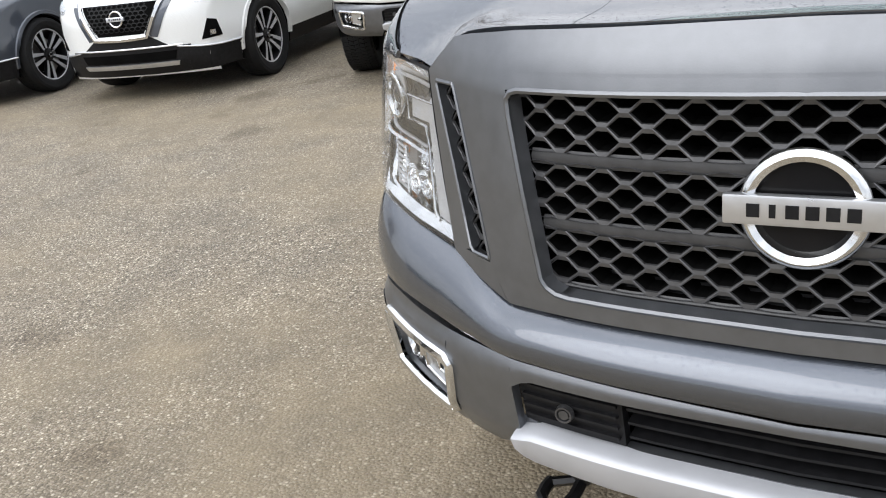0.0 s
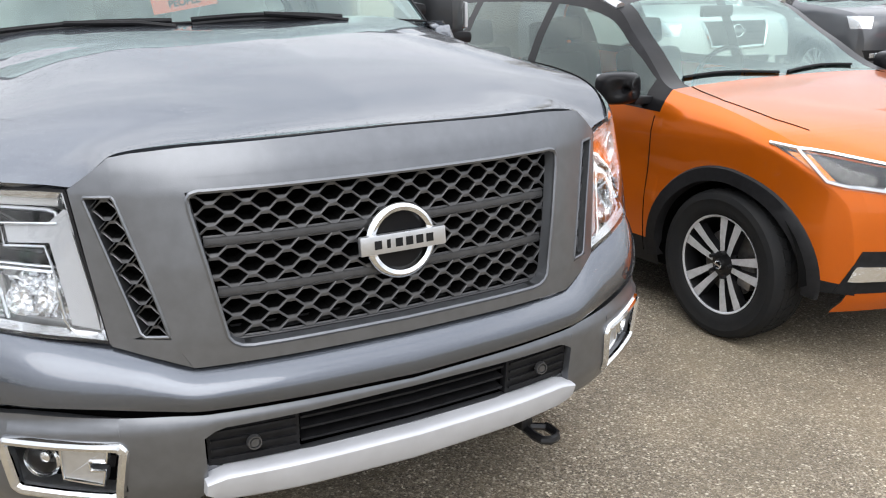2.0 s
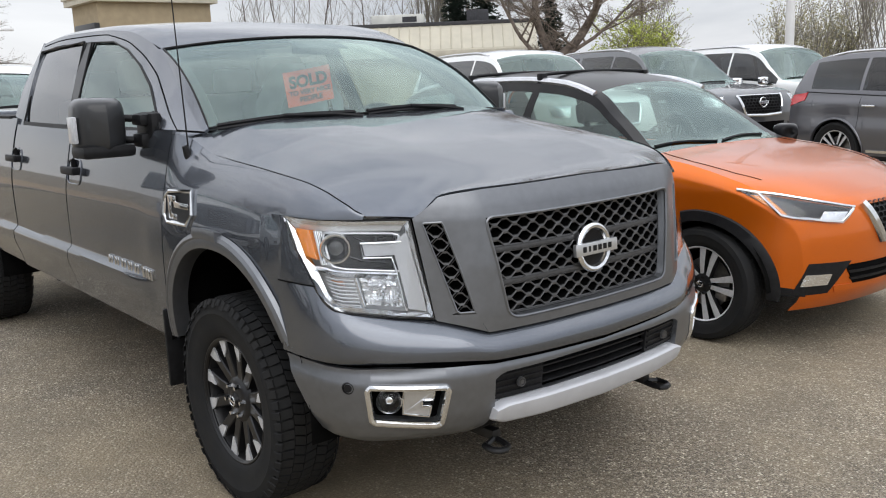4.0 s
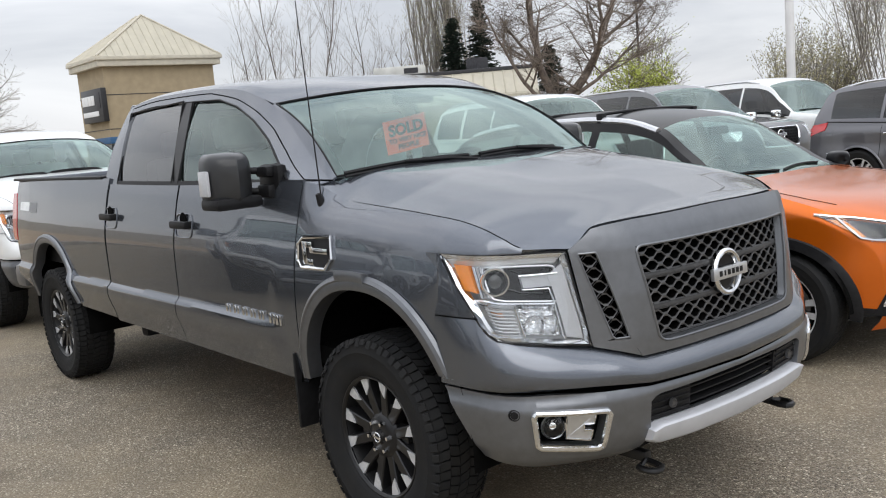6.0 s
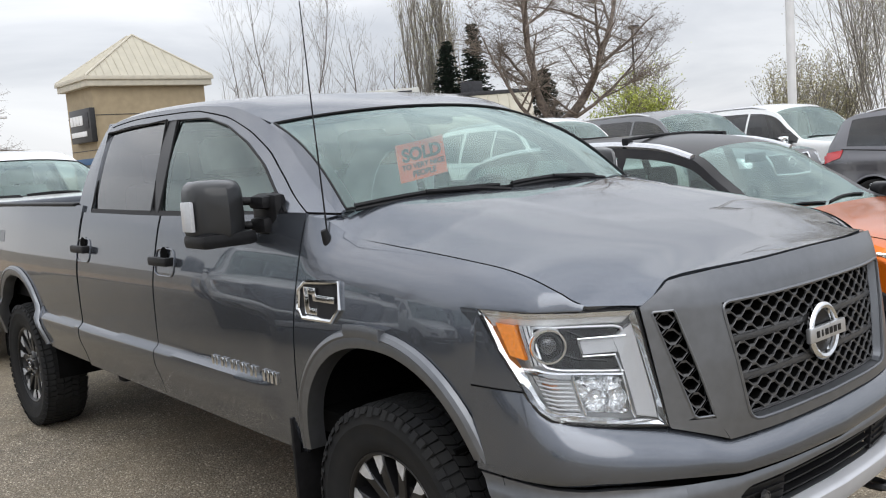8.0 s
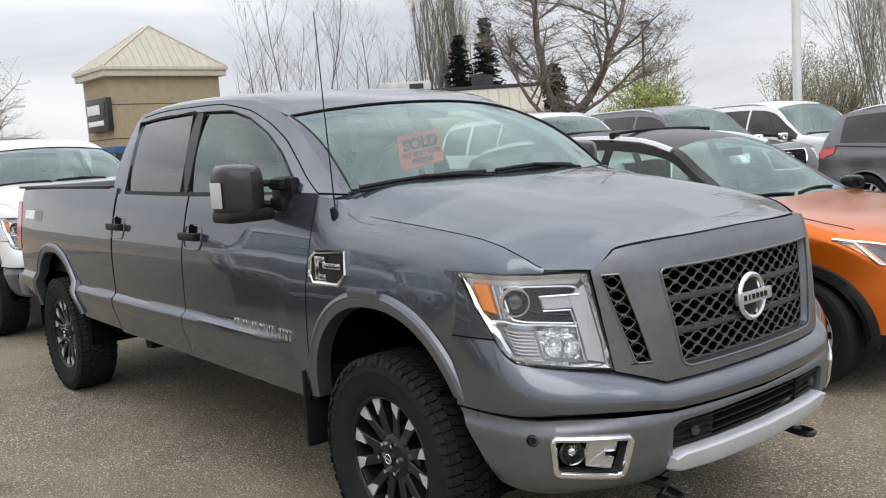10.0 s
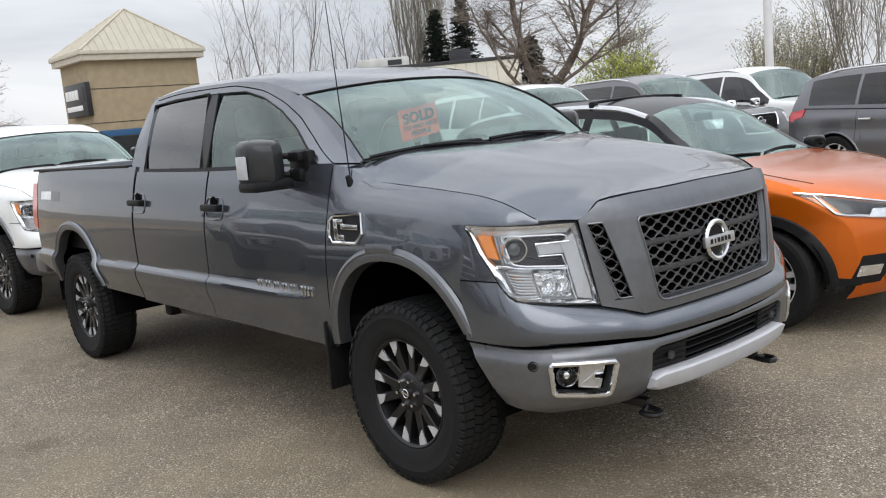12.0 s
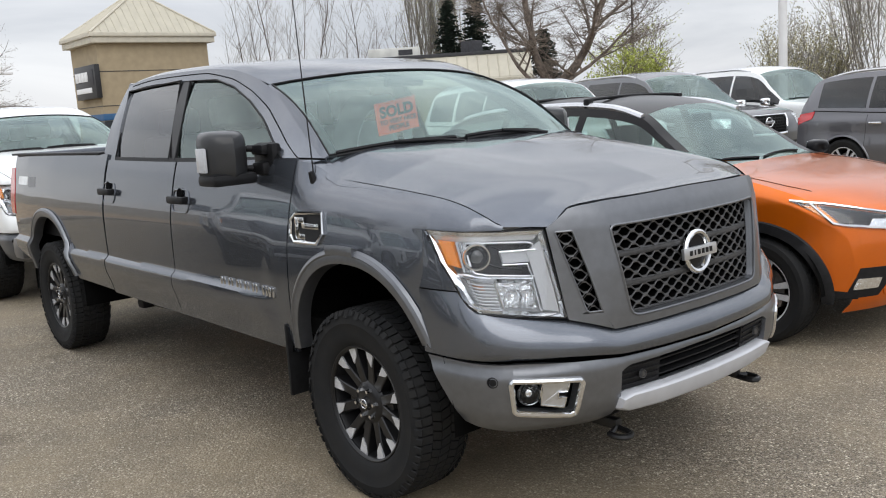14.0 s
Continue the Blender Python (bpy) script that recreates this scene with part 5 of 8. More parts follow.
    foot = Shape().slab([[nose(s if s else 1e-5, lerp(0.791, 0.757, k / 3)) for k in range(4)] for s in steps(-0.367, 0.367, 37)], 0.04)
    surround.grid(ribbon(nose, [(0.461, 1.126), (0.457, 1.094), (0.401, 0.817), (0.392, 0.803), (0.367, 0.791), (0.367, 0.757)],
                         [(0.592, 1.126), (0.592, 1.122), (0.525, 0.835), (0.518, 0.826), (0.510, 0.812), (0.475, 0.757)], 10, 40))
    surround.slab(ribbon(nose, [(0.5915, 1.1990), (0.5915, 1.124)], [(0.668, 1.138), (0.660, 1.124)], 5, 6), 0.04)
    surround.slab(ribbon(nose, [(0.644, 1.126), (0.575, 0.830)], [(0.668, 1.138), (0.631, 0.812)], 5, 20), 0.04)
    surround.slab(ribbon(nose, [(0.515, 0.822), (0.478, 0.759)], [(0.631, 0.826), (0.628, 0.808)], 8, 5), 0.04)
    chamfer = bent(nose, A0, A1, 4, 24, 0.0, 0.030)
    surround.slab(chamfer, 0.03)
    surround.slab(bent(nose, [(0.0001, 1.126), (0.25, 1.126), (0.461, 1.126)], [(0.0001, 1.118), (0.25, 1.118), (0.455, 1.118)], 4, 20, 0.0, 0.030), 0.03, out=(1, 0, 0))
    lip = Shape().slab(bent(nose, [(0.0001, 0.791), (0.19, 0.791), (0.367, 0.791)], [(0.0001, 0.796), (0.19, 0.796), (0.364, 0.796)], 4, 20, 0.0, 0.030), 0.03, out=(1, 0, 0))
    full = Shape().add(surround.v, surround.f).add(lip.v, lip.f)
    fl = full.flipped()
    full.add(fl.v, fl.f)
    full.add(across.v, across.f).add(foot.v, foot.f)
    part("grille_surround", full, satin, t, "satin gunmetal grille surround")

    # thin rounded lip round the opening
    half = [(0.0001, 0.791), (0.18, 0.791), (0.352, 0.791), (0.374, 0.794), (0.390, 0.803), (0.400, 0.817), (0.43, 0.962), (0.456, 1.085), (0.459, 1.112), (0.452, 1.122), (0.438, 1.126), (0.25, 1.126), (0.0001, 1.126)]
    lip_pts = []
    for p, q in zip(half, half[1:]):
        lip_pts += [nose(lerp(p[0], q[0], k / 3), lerp(p[1], q[1], k / 3), 0.001) for k in range(3)]
    lip_pts += [(x, -y, z) for x, y, z in reversed(lip_pts[1:])]
    part("opening_lip", Shape().tube(lip_pts, 0.0055, 6, closed=True), satin, t)
    # honeycomb bands, plain bars between them; shade is painted on inner walls and back
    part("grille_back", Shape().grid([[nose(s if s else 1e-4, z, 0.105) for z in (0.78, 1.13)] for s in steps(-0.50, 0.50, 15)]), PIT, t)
    half_w = lambda z: float(np.interp(z, (0.80, 1.115), (0.394, 0.455)))
    PITCH, ROW = 0.0755, 0.0226
    tile = ((-0.405, 0.0), (-0.095, 1.0), (0.095, 1.0), (0.405, 0.0), (0.095, -1.0), (-0.095, -1.0))
    hole = ((-0.380, 0.0), (-0.135, 0.70), (0.135, 0.70), (0.380, 0.0), (0.135, -0.70), (-0.135, -0.70))
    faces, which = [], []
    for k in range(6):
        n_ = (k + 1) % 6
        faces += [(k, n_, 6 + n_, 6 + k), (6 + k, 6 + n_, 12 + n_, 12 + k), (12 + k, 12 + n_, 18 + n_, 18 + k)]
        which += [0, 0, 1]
    for ztop in (1.116, 1.006, 0.896):
        for r in range(-1, 4):
            zc = ztop - 0.024 - r * ROW
            lim = half_w(zc) + 0.006
            for i in range(-7, 8):
                sc = i * PITCH + (PITCH / 2 if r % 2 else 0)
                if abs(sc) > lim + 0.02:
                    continue
                ring = lambda pts, w, h, back: [nose(clampd(sc + a * PITCH * w, lim), min(max(zc + b * ROW * h, ztop - 0.093), ztop + 0.003), back) for a, b in pts]
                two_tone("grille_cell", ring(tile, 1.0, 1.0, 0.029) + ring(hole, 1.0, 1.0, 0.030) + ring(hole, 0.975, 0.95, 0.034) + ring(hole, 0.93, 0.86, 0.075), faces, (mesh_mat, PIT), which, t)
    for z0, z1 in ((1.002, 1.027), (0.892, 0.917), (0.792, 0.806)):
        part("grille_bar", Shape().slab([[nose(s if s else 1e-4, z0, 0.034), nose(s if s else 1e-4, (z0 + z1) / 2, 0.030), nose(s if s else 1e-4, z1, 0.034)] for s in steps(-half_w(z0), half_w(z0), 31)], 0.05), GRILLE_BAR, t)
    badge(t, pose(0.975, 0, 0.968, 0, -3, 0), 0.088)

    for sg in (1, -1):
        pick = (lambda q: q) if sg == 1 else (lambda q: q.flipped())
        # slot beside the lamp; its inner walls and back carry painted shade too
        for k in range(14):
            z = 1.116 - k * 0.0222
            c = lerp(0.618, 0.548, (1.122 - z) / 0.295)
            for shift in ((0.0,) if k % 2 else (-0.5, 0.5)):
                ring = lambda pts, w, h, back: [nose(min(max(c + (shift + a * w) * 0.060, c - 0.030), c + 0.030), min(max(z + b * 0.0222 * h, 0.826), 1.124), back) for a, b in pts]
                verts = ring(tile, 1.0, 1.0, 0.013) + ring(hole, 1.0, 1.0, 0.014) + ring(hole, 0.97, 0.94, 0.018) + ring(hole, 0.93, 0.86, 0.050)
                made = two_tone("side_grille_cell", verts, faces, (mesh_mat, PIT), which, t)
                if sg == -1:
                    made.data.transform(Matrix.Diagonal((1, -1, 1, 1)))
                    made.data.flip_normals()
        ring_pts = [(0.594, 1.122), (0.642, 1.122), (0.644, 1.116), (0.575, 0.836), (0.566, 0.828), (0.520, 0.828), (0.520, 0.834), (0.590, 1.116)]
        lip_path = []
        for a, b in zip(ring_pts, ring_pts[1:] + ring_pts[:1]):
            lip_path += [nose(lerp(a[0], b[0], k / 4), lerp(a[1], b[1], k / 4), 0.001) for k in range(4)]
        part("slot_lip", pick(Shape().tube(lip_path, 0.004, 6, closed=True)), satin, t)
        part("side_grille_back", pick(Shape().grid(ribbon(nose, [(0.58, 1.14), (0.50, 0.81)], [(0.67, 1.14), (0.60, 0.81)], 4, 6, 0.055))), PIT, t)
        headlamp(t, pick)
    return t


def clampd(v, lim):
    return max(-lim, min(lim, v))


def headlamp(t, pick):
    """The right headlamp; pick mirrors it for the left."""
    L = [(1.086, 1.149), (1.040, 1.04), (1.004, 0.985), (0.952, 0.905), (0.925, 0.878), (0.895, 0.862)]
    R = [(0.676, 1.133), (0.672, 1.10), (0.664, 1.03), (0.650, 0.93), (0.640, 0.87), (0.634, 0.814)]
    lens = part("headlamp", pick(Shape().slab(ribbon(nose, L, R, 18, 16, -0.001), 0.004)), LENS, t, "clear headlamp with chrome and black internals")
    lens.visible_shadow = False
    part("lamp_back", pick(Shape().grid(ribbon(nose, L, R, 14, 14, 0.085))), PALE_CHROME, lens)
    wall = Shape()
    loop = L + list(reversed(R))
    for a, b in zip(loop, loop[1:] + loop[:1]):
        wall.add([nose(*a, 0.002), nose(*b, 0.002), nose(*b, 0.085), nose(*a, 0.085)], [(0, 1, 2, 3)])
    part("lamp_housing", pick(wall), CHROME, lens)

    def band(edge, inner, back0, back1, mat, name, thick=0.006, ns=5, nz=20):
        return part(name, pick(Shape().slab(bent(nose, edge, inner, ns, nz, back0, back1), thick)), mat, lens)

    # broad bright brow along the top, a step in it whose chrome brightness is painted pale
    band([(1.082, 1.147), (0.87, 1.140), (0.680, 1.132)], [(1.066, 1.128), (0.87, 1.124), (0.692, 1.117)], 0.004, 0.010, CHROME, "lamp_bezel")
    band([(1.066, 1.126), (0.87, 1.122), (0.692, 1.115)], [(1.050, 1.106), (0.87, 1.101), (0.702, 1.096)], 0.016, 0.034, PALE_CHROME, "lamp_brow")
    # outer edge, sweeping down and round to the foot
    band([(1.082, 1.147), (1.050, 1.065), (1.002, 0.985), (0.950, 0.907), (0.923, 0.880), (0.893, 0.865)], [(1.050, 1.108), (1.018, 1.050), (0.974, 0.984), (0.934, 0.914), (0.914, 0.892), (0.890, 0.880)], 0.004, 0.030, CHROME, "lamp_bezel")
    band([(0.893, 0.865), (0.80, 0.845), (0.70, 0.828), (0.636, 0.816)], [(0.890, 0.880), (0.80, 0.860), (0.70, 0.843), (0.652, 0.834)], 0.004, 0.026, CHROME, "lamp_bezel")
    band([(0.680, 1.132), (0.664, 1.03), (0.640, 0.87), (0.636, 0.818)], [(0.690, 1.112), (0.673, 1.03), (0.650, 0.88), (0.648, 0.832)], 0.004, 0.020, CHROME, "lamp_bezel")
    loop2 = []
    for a, b in zip(loop, loop[1:] + loop[:1]):
        loop2 += [nose(lerp(a[0], b[0], k / 5) * 0.998, lerp(a[1], b[1], k / 5), 0.007) for k in range(5)]
    part("lamp_edge", pick(Shape().tube(loop2, 0.0045, 6, closed=True)), BLACK, lens)
    amber = Shape().slab(ribbon(nose, [(1.036, 1.112), (1.002, 1.026)], [(0.972, 1.108), (0.950, 1.016)], 6, 6, 0.012), 0.03)
    part("side_reflector", pick(amber), AMBER, lens, "amber side reflector")
    # bright wall between the reflector and the black bay, ribbed
    post = Shape()
    for k in range(3):
        d = k * 0.012
        post.slab(ribbon(nose, [(0.960 - d, 1.104), (0.942 - d, 1.000)], [(0.950 - d, 1.104), (0.932 - d, 0.996)], 3, 6, 0.022 + 0.006 * k), 0.03)
    part("lamp_post", pick(post), CHROME, lens)
    # black bay with rounded corners
    bay = [(0.922, 1.086), (0.914, 1.098), (0.896, 1.100), (0.720, 1.090), (0.706, 1.084), (0.694, 0.976), (0.700, 0.968), (0.760, 0.974), (0.840, 0.984), (0.886, 0.994), (0.902, 1.006), (0.912, 1.040)]
    inner = Shape().add([nose(*p, 0.052) for p in bay], [tuple(range(len(bay)))])
    part("lamp_bay", pick(inner), GLOSS_BLACK, lens)
    rim = []
    for a, b in zip(bay, bay[1:] + bay[:1]):
        rim += [nose(lerp(a[0], b[0], k / 3), lerp(a[1], b[1], k / 3), 0.030) for k in range(3)]
    part("bay_rim", pick(Shape().tube(rim, 0.004, 6, closed=True)), SILVER, lens)
    rimw = Shape()
    for a, b in zip(bay, bay[1:] + bay[:1]):
        rimw.add([nose(*a, 0.030), nose(*b, 0.030), nose(*b, 0.054), nose(*a, 0.054)], [(0, 1, 2, 3)])
    part("bay_wall", pick(rimw), RIM_DARK, lens)
    part("bay_rib", pick(Shape().tube([nose(s_, 1.082 - 0.01 * k, 0.046) for k, s_ in enumerate(steps(0.815, 0.715, 8))], 0.003, 5).tube([nose(s_, z_, 0.046) for s_, z_ in ((0.83, 1.02), (0.80, 1.005), (0.74, 0.996))], 0.004, 5)), RIM_DARK, lens)
    c = nose(0.868, 1.050, 0.040)
    m = pose(*c, 0, 0, -36)
    part("projector_ring", pick(Shape().turn([(0.036, -0.03), (0.038, 0.010), (0.042, 0.020), (0.047, 0.020), (0.050, 0.012), (0.050, -0.01)], axis="x", n=40).moved(m)), CHROME, lens)
    part("projector_throat", pick(Shape().turn([(0.037, 0.008), (0.031, -0.004), (0.029, -0.010)], axis="x", n=32).moved(m)), RIM_DARK, lens)
    part("projector_lens", pick(Shape().turn([(0.030, -0.006), (0.026, 0.006), (0.015, 0.014), (0.0, 0.017)], axis="x", n=32).moved(m)), CABIN_GLOSS, lens)
    # bent light guide: across the bay, then down the inner edge to the foot
    guide = Shape().slab(ribbon(nose, [(0.796, 1.060), (0.792, 1.022)], [(0.690, 1.060), (0.690, 1.022)], 10, 5, 0.026), 0.03)
    guide.slab(ribbon(nose, [(0.726, 1.056), (0.718, 1.022), (0.700, 0.90), (0.694, 0.850)], [(0.684, 1.096), (0.676, 1.03), (0.656, 0.90), (0.650, 0.836)], 6, 18, 0.022), 0.03)
    part("light_guide", pick(guide), DRL, lens, "frosted bent light guide")
    part("guide_frame", pick(Shape().tube([nose(s_, z_, 0.020) for s_, z_ in ((0.700, 1.064), (0.800, 1.064), (0.796, 1.018), (0.726, 1.016), (0.718, 0.98), (0.704, 0.86), (0.698, 0.846))], 0.003, 6)), CHROME, lens)
    # chrome sweep between the bay and the lower lamps
    band([(0.968, 0.990), (0.925, 0.990), (0.88, 0.982), (0.80, 0.972), (0.715, 0.962)], [(0.958, 0.972), (0.915, 0.968), (0.88, 0.962), (0.80, 0.952), (0.712, 0.944)], 0.014, 0.036, CHROME, "lamp_divider")
    # lower outer lamp: ribbed clear turn signal, faintly amber inside
    part("turn_lamp", pick(Shape().slab(ribbon(nose, [(0.942, 0.962), (0.905, 0.890)], [(0.822, 0.952), (0.812, 0.866)], 10, 8, 0.055), 0.01)), TURN_SILVER, lens)
    part("turn_bulb", pick(Shape().slab(ribbon(nose, [(0.925, 0.952), (0.918, 0.938)], [(0.860, 0.946), (0.856, 0.930)], 5, 3, 0.046), 0.01)), TURN_AMBER, lens)
    for k in range(8):
        z = 0.952 - k * 0.0115
        u = k / 7
        part("turn_lamp_rib", pick(Shape().tube([nose(lerp(0.938, 0.902, u), z + 0.006, 0.036), nose(lerp(0.88, 0.865, u), z, 0.034), nose(lerp(0.826, 0.816, u), z - 0.006, 0.036)], 0.0032, 6)), DRL, lens)
    part("turn_lamp_frame", pick(Shape().tube([nose(0.820, 0.956, 0.030), nose(0.814, 0.91, 0.030), nose(0.806, 0.864, 0.030)], 0.004, 6)), CHROME, lens)
    # faceted lower bowls
    rnd = random.Random(4)
    n_s, n_z = 13, 8
    base = ribbon(nose, [(0.812, 0.950), (0.803, 0.864)], [(0.712, 0.946), (0.704, 0.848)], n_s, n_z, 0.058)
    facets = Shape()
    for i in range(n_z - 1):
        for j in range(n_s - 1):
            q = [Vector(base[i][j]), Vector(base[i][j + 1]), Vector(base[i + 1][j + 1]), Vector(base[i + 1][j])]
            mid = sum(q, Vector()) / 4 + Vector((rnd.uniform(-0.006, 0.016), rnd.uniform(-0.006, 0.006), rnd.uniform(-0.005, 0.005)))
            facets.add(q + [mid], [(0, 1, 4), (1, 2, 4), (2, 3, 4), (3, 0, 4)])
    part("lamp_reflector", pick(facets), REFLECTOR, lens, smooth=False)
    for sc, zc, r in ((0.778, 0.902, 0.034), (0.734, 0.900, 0.030)):
        c = nose(sc, zc, 0.040)
        part("low_beam_bowl", pick(Shape().turn([(r, 0.018), (r * 0.86, 0.0), (r * 0.55, -0.014), (r * 0.25, -0.018), (r * 0.25, 0.0), (0.0, 0.004)], axis="x", n=9).moved(pose(*c, 0, 0, -34))), REFLECTOR, lens, smooth=False)


truck = pickup("gun-grey crew cab pickup with black honeycomb grille, parked on asphalt", PAINT, SATIN, DARK)

# ---- other vehicles: one lofted shell each, details laid onto it ----
class Shell:
    """The shell of a car whose front axle stands over its own origin and which points along +x."""

    def __init__(self, spec):
        self.spec = spec
        top = spec["top"]
        d = [0.0]
        for a, b in zip(top, top[1:]):
            d.append(d[-1] + math.hypot(b[0] - a[0], b[1] - a[1]))
        cx, cz = curve(list(zip(d, [p[0] for p in top]))), curve(list(zip(d, [p[1] for p in top])))
        n = 150
        self.tx, self.tz = [cx(q) for q in steps(0, d[-1], n)], [cz(q) for q in steps(0, d[-1], n)]
        # more stations where the wheel arches begin
        pts = list(zip(self.tx, self.tz))
        for ax in (0.0, spec["rear"]):
            for k in (1.001, 0.999, 0.985, 0.96, 0.92, 0.86, 0.78, 0.68):
                for x in (ax - k * spec["arch"], ax + k * spec["arch"]):
                    for i in range(25, len(pts) - 1):
                        (xa, za), (xb, zb) = pts[i], pts[i + 1]
                        if xa < x < xb and max(za, zb) > spec["hood_z"] - 0.1:
                            pts.insert(i + 1, (x, lerp(za, zb, (x - xa) / (xb - xa))))
                            break
        fine = []
        for (xa, za), (xb, zb) in zip(pts, pts[1:]):
            fine.append((xa, za))
            if 0.25 < xa < xb and zb > spec["hood_z"] - 0.1:
                fine += [(lerp(xa, xb, q), lerp(za, zb, q)) for q in (0.25, 0.5, 0.75)]
        pts = fine + pts[-1:]
        self.tx, self.tz = [p[0] for p in pts], [p[1] for p in pts]
        belt, plan = curve(spec["belt"]), curve(spec["plan"])
        prof = curve(spec["prof"])
        nose_x, tail_x = max(self.tx), min(self.tx)
        self.K1, self.K2, self.K3 = 18, 8, 12
        rows = []
        for x, zt in zip(self.tx, self.tz):
            W = spec["half"] * plan(x)
            low = spec["sill"]
            xs = x - spec["bow"] * plan(x) ** 2.6 * max(0, 1 - (nose_x - x) / 1.0) ** 1.5
            for ax in (0.0, spec["rear"]):
                r = spec["arch"]
                if abs(xs - ax) < r:
                    low = max(low, spec["radius"] + math.sqrt(r * r - (xs - ax) ** 2) * 0.98)
            if xs > spec["arch"]:
                low = max(low, spec.get("chin", 0))
            low = min(low, zt - 0.02)
            zb = min(belt(x), zt - spec.get("shoulder", 0.07))
            zb = max(zb, low + 0.005)
            row = []
            side = lambda z: W * prof(z)
            for k in range(self.K1):
                z = lerp(low, zb, k / (self.K1 - 1))
                row.append([x, -side(z), z])
            yb = side(zb)
            zr = max(zb + 0.004, zt - spec["crown"] * min(1, max(0.25, (zt - zb) / 0.4)))
            up = zr - zb
            yr = yb - up * spec["tumble"] - min(0.05, up * 0.25 + 0.01)
            for k in range(1, self.K2 + 1):
                v = k / self.K2
                row.append([x, -(lerp(yb, yr, v) + 0.025 * math.sin(math.pi * v) * min(1, up / 0.3)), lerp(zb, zr, v)])
            for k in range(1, self.K3 + 1):
                v = k / self.K3
                y = yr * math.cos(v * math.pi / 2)
                row.append([x, -y, zr + (zt - zr) * (1 - (y / yr) ** 2.4)])
            for q in row:
                u = abs(q[1]) / spec["half"]
                q[0] -= spec["bow"] * u ** 2.6 * max(0, 1 - (nose_x - x) / 1.0) ** 1.5
                q[0] += spec.get("bow_rear", 0.12) * u ** 3 * max(0, 1 - (x - tail_x) / 0.8) ** 1.5
            rows.append(row)
        right = np.array(rows)
        left = right[:, ::-1][:, 1:].copy()
        left[:, :, 1] *= -1
        self.P = np.concatenate([right, left], axis=1)
        self.n, self.m = self.P.shape[:2]
        self.flat = [Vector(p) for p in self.P.reshape(-1, 3)]
        self.quads = [(i * self.m + j, i * self.m + j + 1, (i + 1) * self.m + j + 1, (i + 1) * self.m + j) for i in range(self.n - 1) for j in range(self.m - 1)]
        self.tree = BVHTree.FromPolygons(self.flat, self.quads)

    def kind(self, i, j):
        """Which part a quad belongs to."""
        s = self.spec
        k = j if j < self.K1 + self.K2 + self.K3 - 0.5 else self.m - 2 - j
        x, z = self.tx[i], self.tz[i]
        zone = 1 if k < self.K1 - 1 else 2 if k < self.K1 + self.K2 - 1 else 3
        tall = z - self.P[i, self.K1 - 1, 2]
        if zone == 3:
            if s["header"] < x < s["cowl"] and k >= self.K1 + self.K2 + s.get("screen_edge", 1):
                return "windscreen"
            if s["header"] < x < s["cowl"]:
                return "pillar"
            if "back" in s and s["back"][0] < x < s["back"][1] and k >= self.K1 + self.K2 + 1:
                return "rear_glass"
            return "hood" if x >= s["cowl"] and z > s["hood_z"] else "roof" if s["tail_roof"] < x <= s["header"] else "tail" if x < s["header"] else "front"
        if zone == 2:
            if tall > s.get("least_pane", 0.16) and k > self.K1 - 1:
                for a, b in s["windows"]:
                    if a < x < b and k < self.K1 + self.K2 - s.get("head_frame", 3):
                        return "side_window"
            return "pillar" if tall > 0.12 or s["tail_roof"] < x < s["cowl"] - 0.02 else "side"
        mid = (self.P[i, k, 2] + self.P[i, k + 1, 2]) / 2
        return "cladding" if mid < s["clad"] else "side"

    def split(self):
        out = {}
        for q, (i, j) in zip(self.quads, ((i, j) for i in range(self.n - 1) for j in range(self.m - 1))):
            out.setdefault(self.kind(i, j), []).append(q)
        return out

    def onto(self, a, b, way, off):
        """The point of the shell seen from ahead (a: y, b: z), from the side (a: x, b: z), from behind, or from the corner, off metres outside it."""
        if way == "front":
            o, d = Vector((6, a, b)), Vector((-1, 0, 0))
        elif way == "rear":
            o, d = Vector((-9, a, b)), Vector((1, 0, 0))
        elif way == "corner":
            d = Vector((-0.78, 0.62, 0))
            o = Vector((0, 0, b)) + Vector((0.62, 0.78, 0)) * a - d * 6
        elif way == "top":
            o, d = Vector((a, b, 5)), Vector((0, 0, -1))
        else:
            o, d = Vector((a, -6, b)), Vector((0, 1, 0))
        hit, normal, _, _ = self.tree.ray_cast(o, d)
        if hit is None:
            hit, normal, _, _ = self.tree.find_nearest(o + d * 5.2)
        if normal.dot(d) > 0:
            normal = -normal
        return hit + normal * off

    def patch(self, quad, way, off=0.004, depth=0.02, n=16, m=9):
        """A plate laid onto the shell within a quad of four corners."""
        (a0, b0), (a1, b1), (a2, b2), (a3, b3) = quad
        rows = []
        for j in range(m):
            v = j / (m - 1)
            rows.append([self.onto(lerp(lerp(a0, a1, i / (n - 1)), lerp(a3, a2, i / (n - 1)), v), lerp(lerp(b0, b1, i / (n - 1)), lerp(b3, b2, i / (n - 1)), v), way, off) for i in range(n)])
        out = {"front": (1, 0, 0), "rear": (-1, 0, 0), "corner": (0.78, -0.62, 0), "top": (0, 0, 1)}.get(way, (0, -1, 0))
        return Shape().slab(rows, depth, out=out)

    def line(self, pts, way, off, r, sides=6, sub=6, closed=False):
        path = []
        seq = list(zip(pts, pts[1:] + (pts[:1] if closed else [])))
        if not closed:
            seq = list(zip(pts, pts[1:]))
        for a, b in seq:
            path += [self.onto(lerp(a[0], b[0], k / sub), lerp(a[1], b[1], k / sub), way, off) for k in range(sub)]
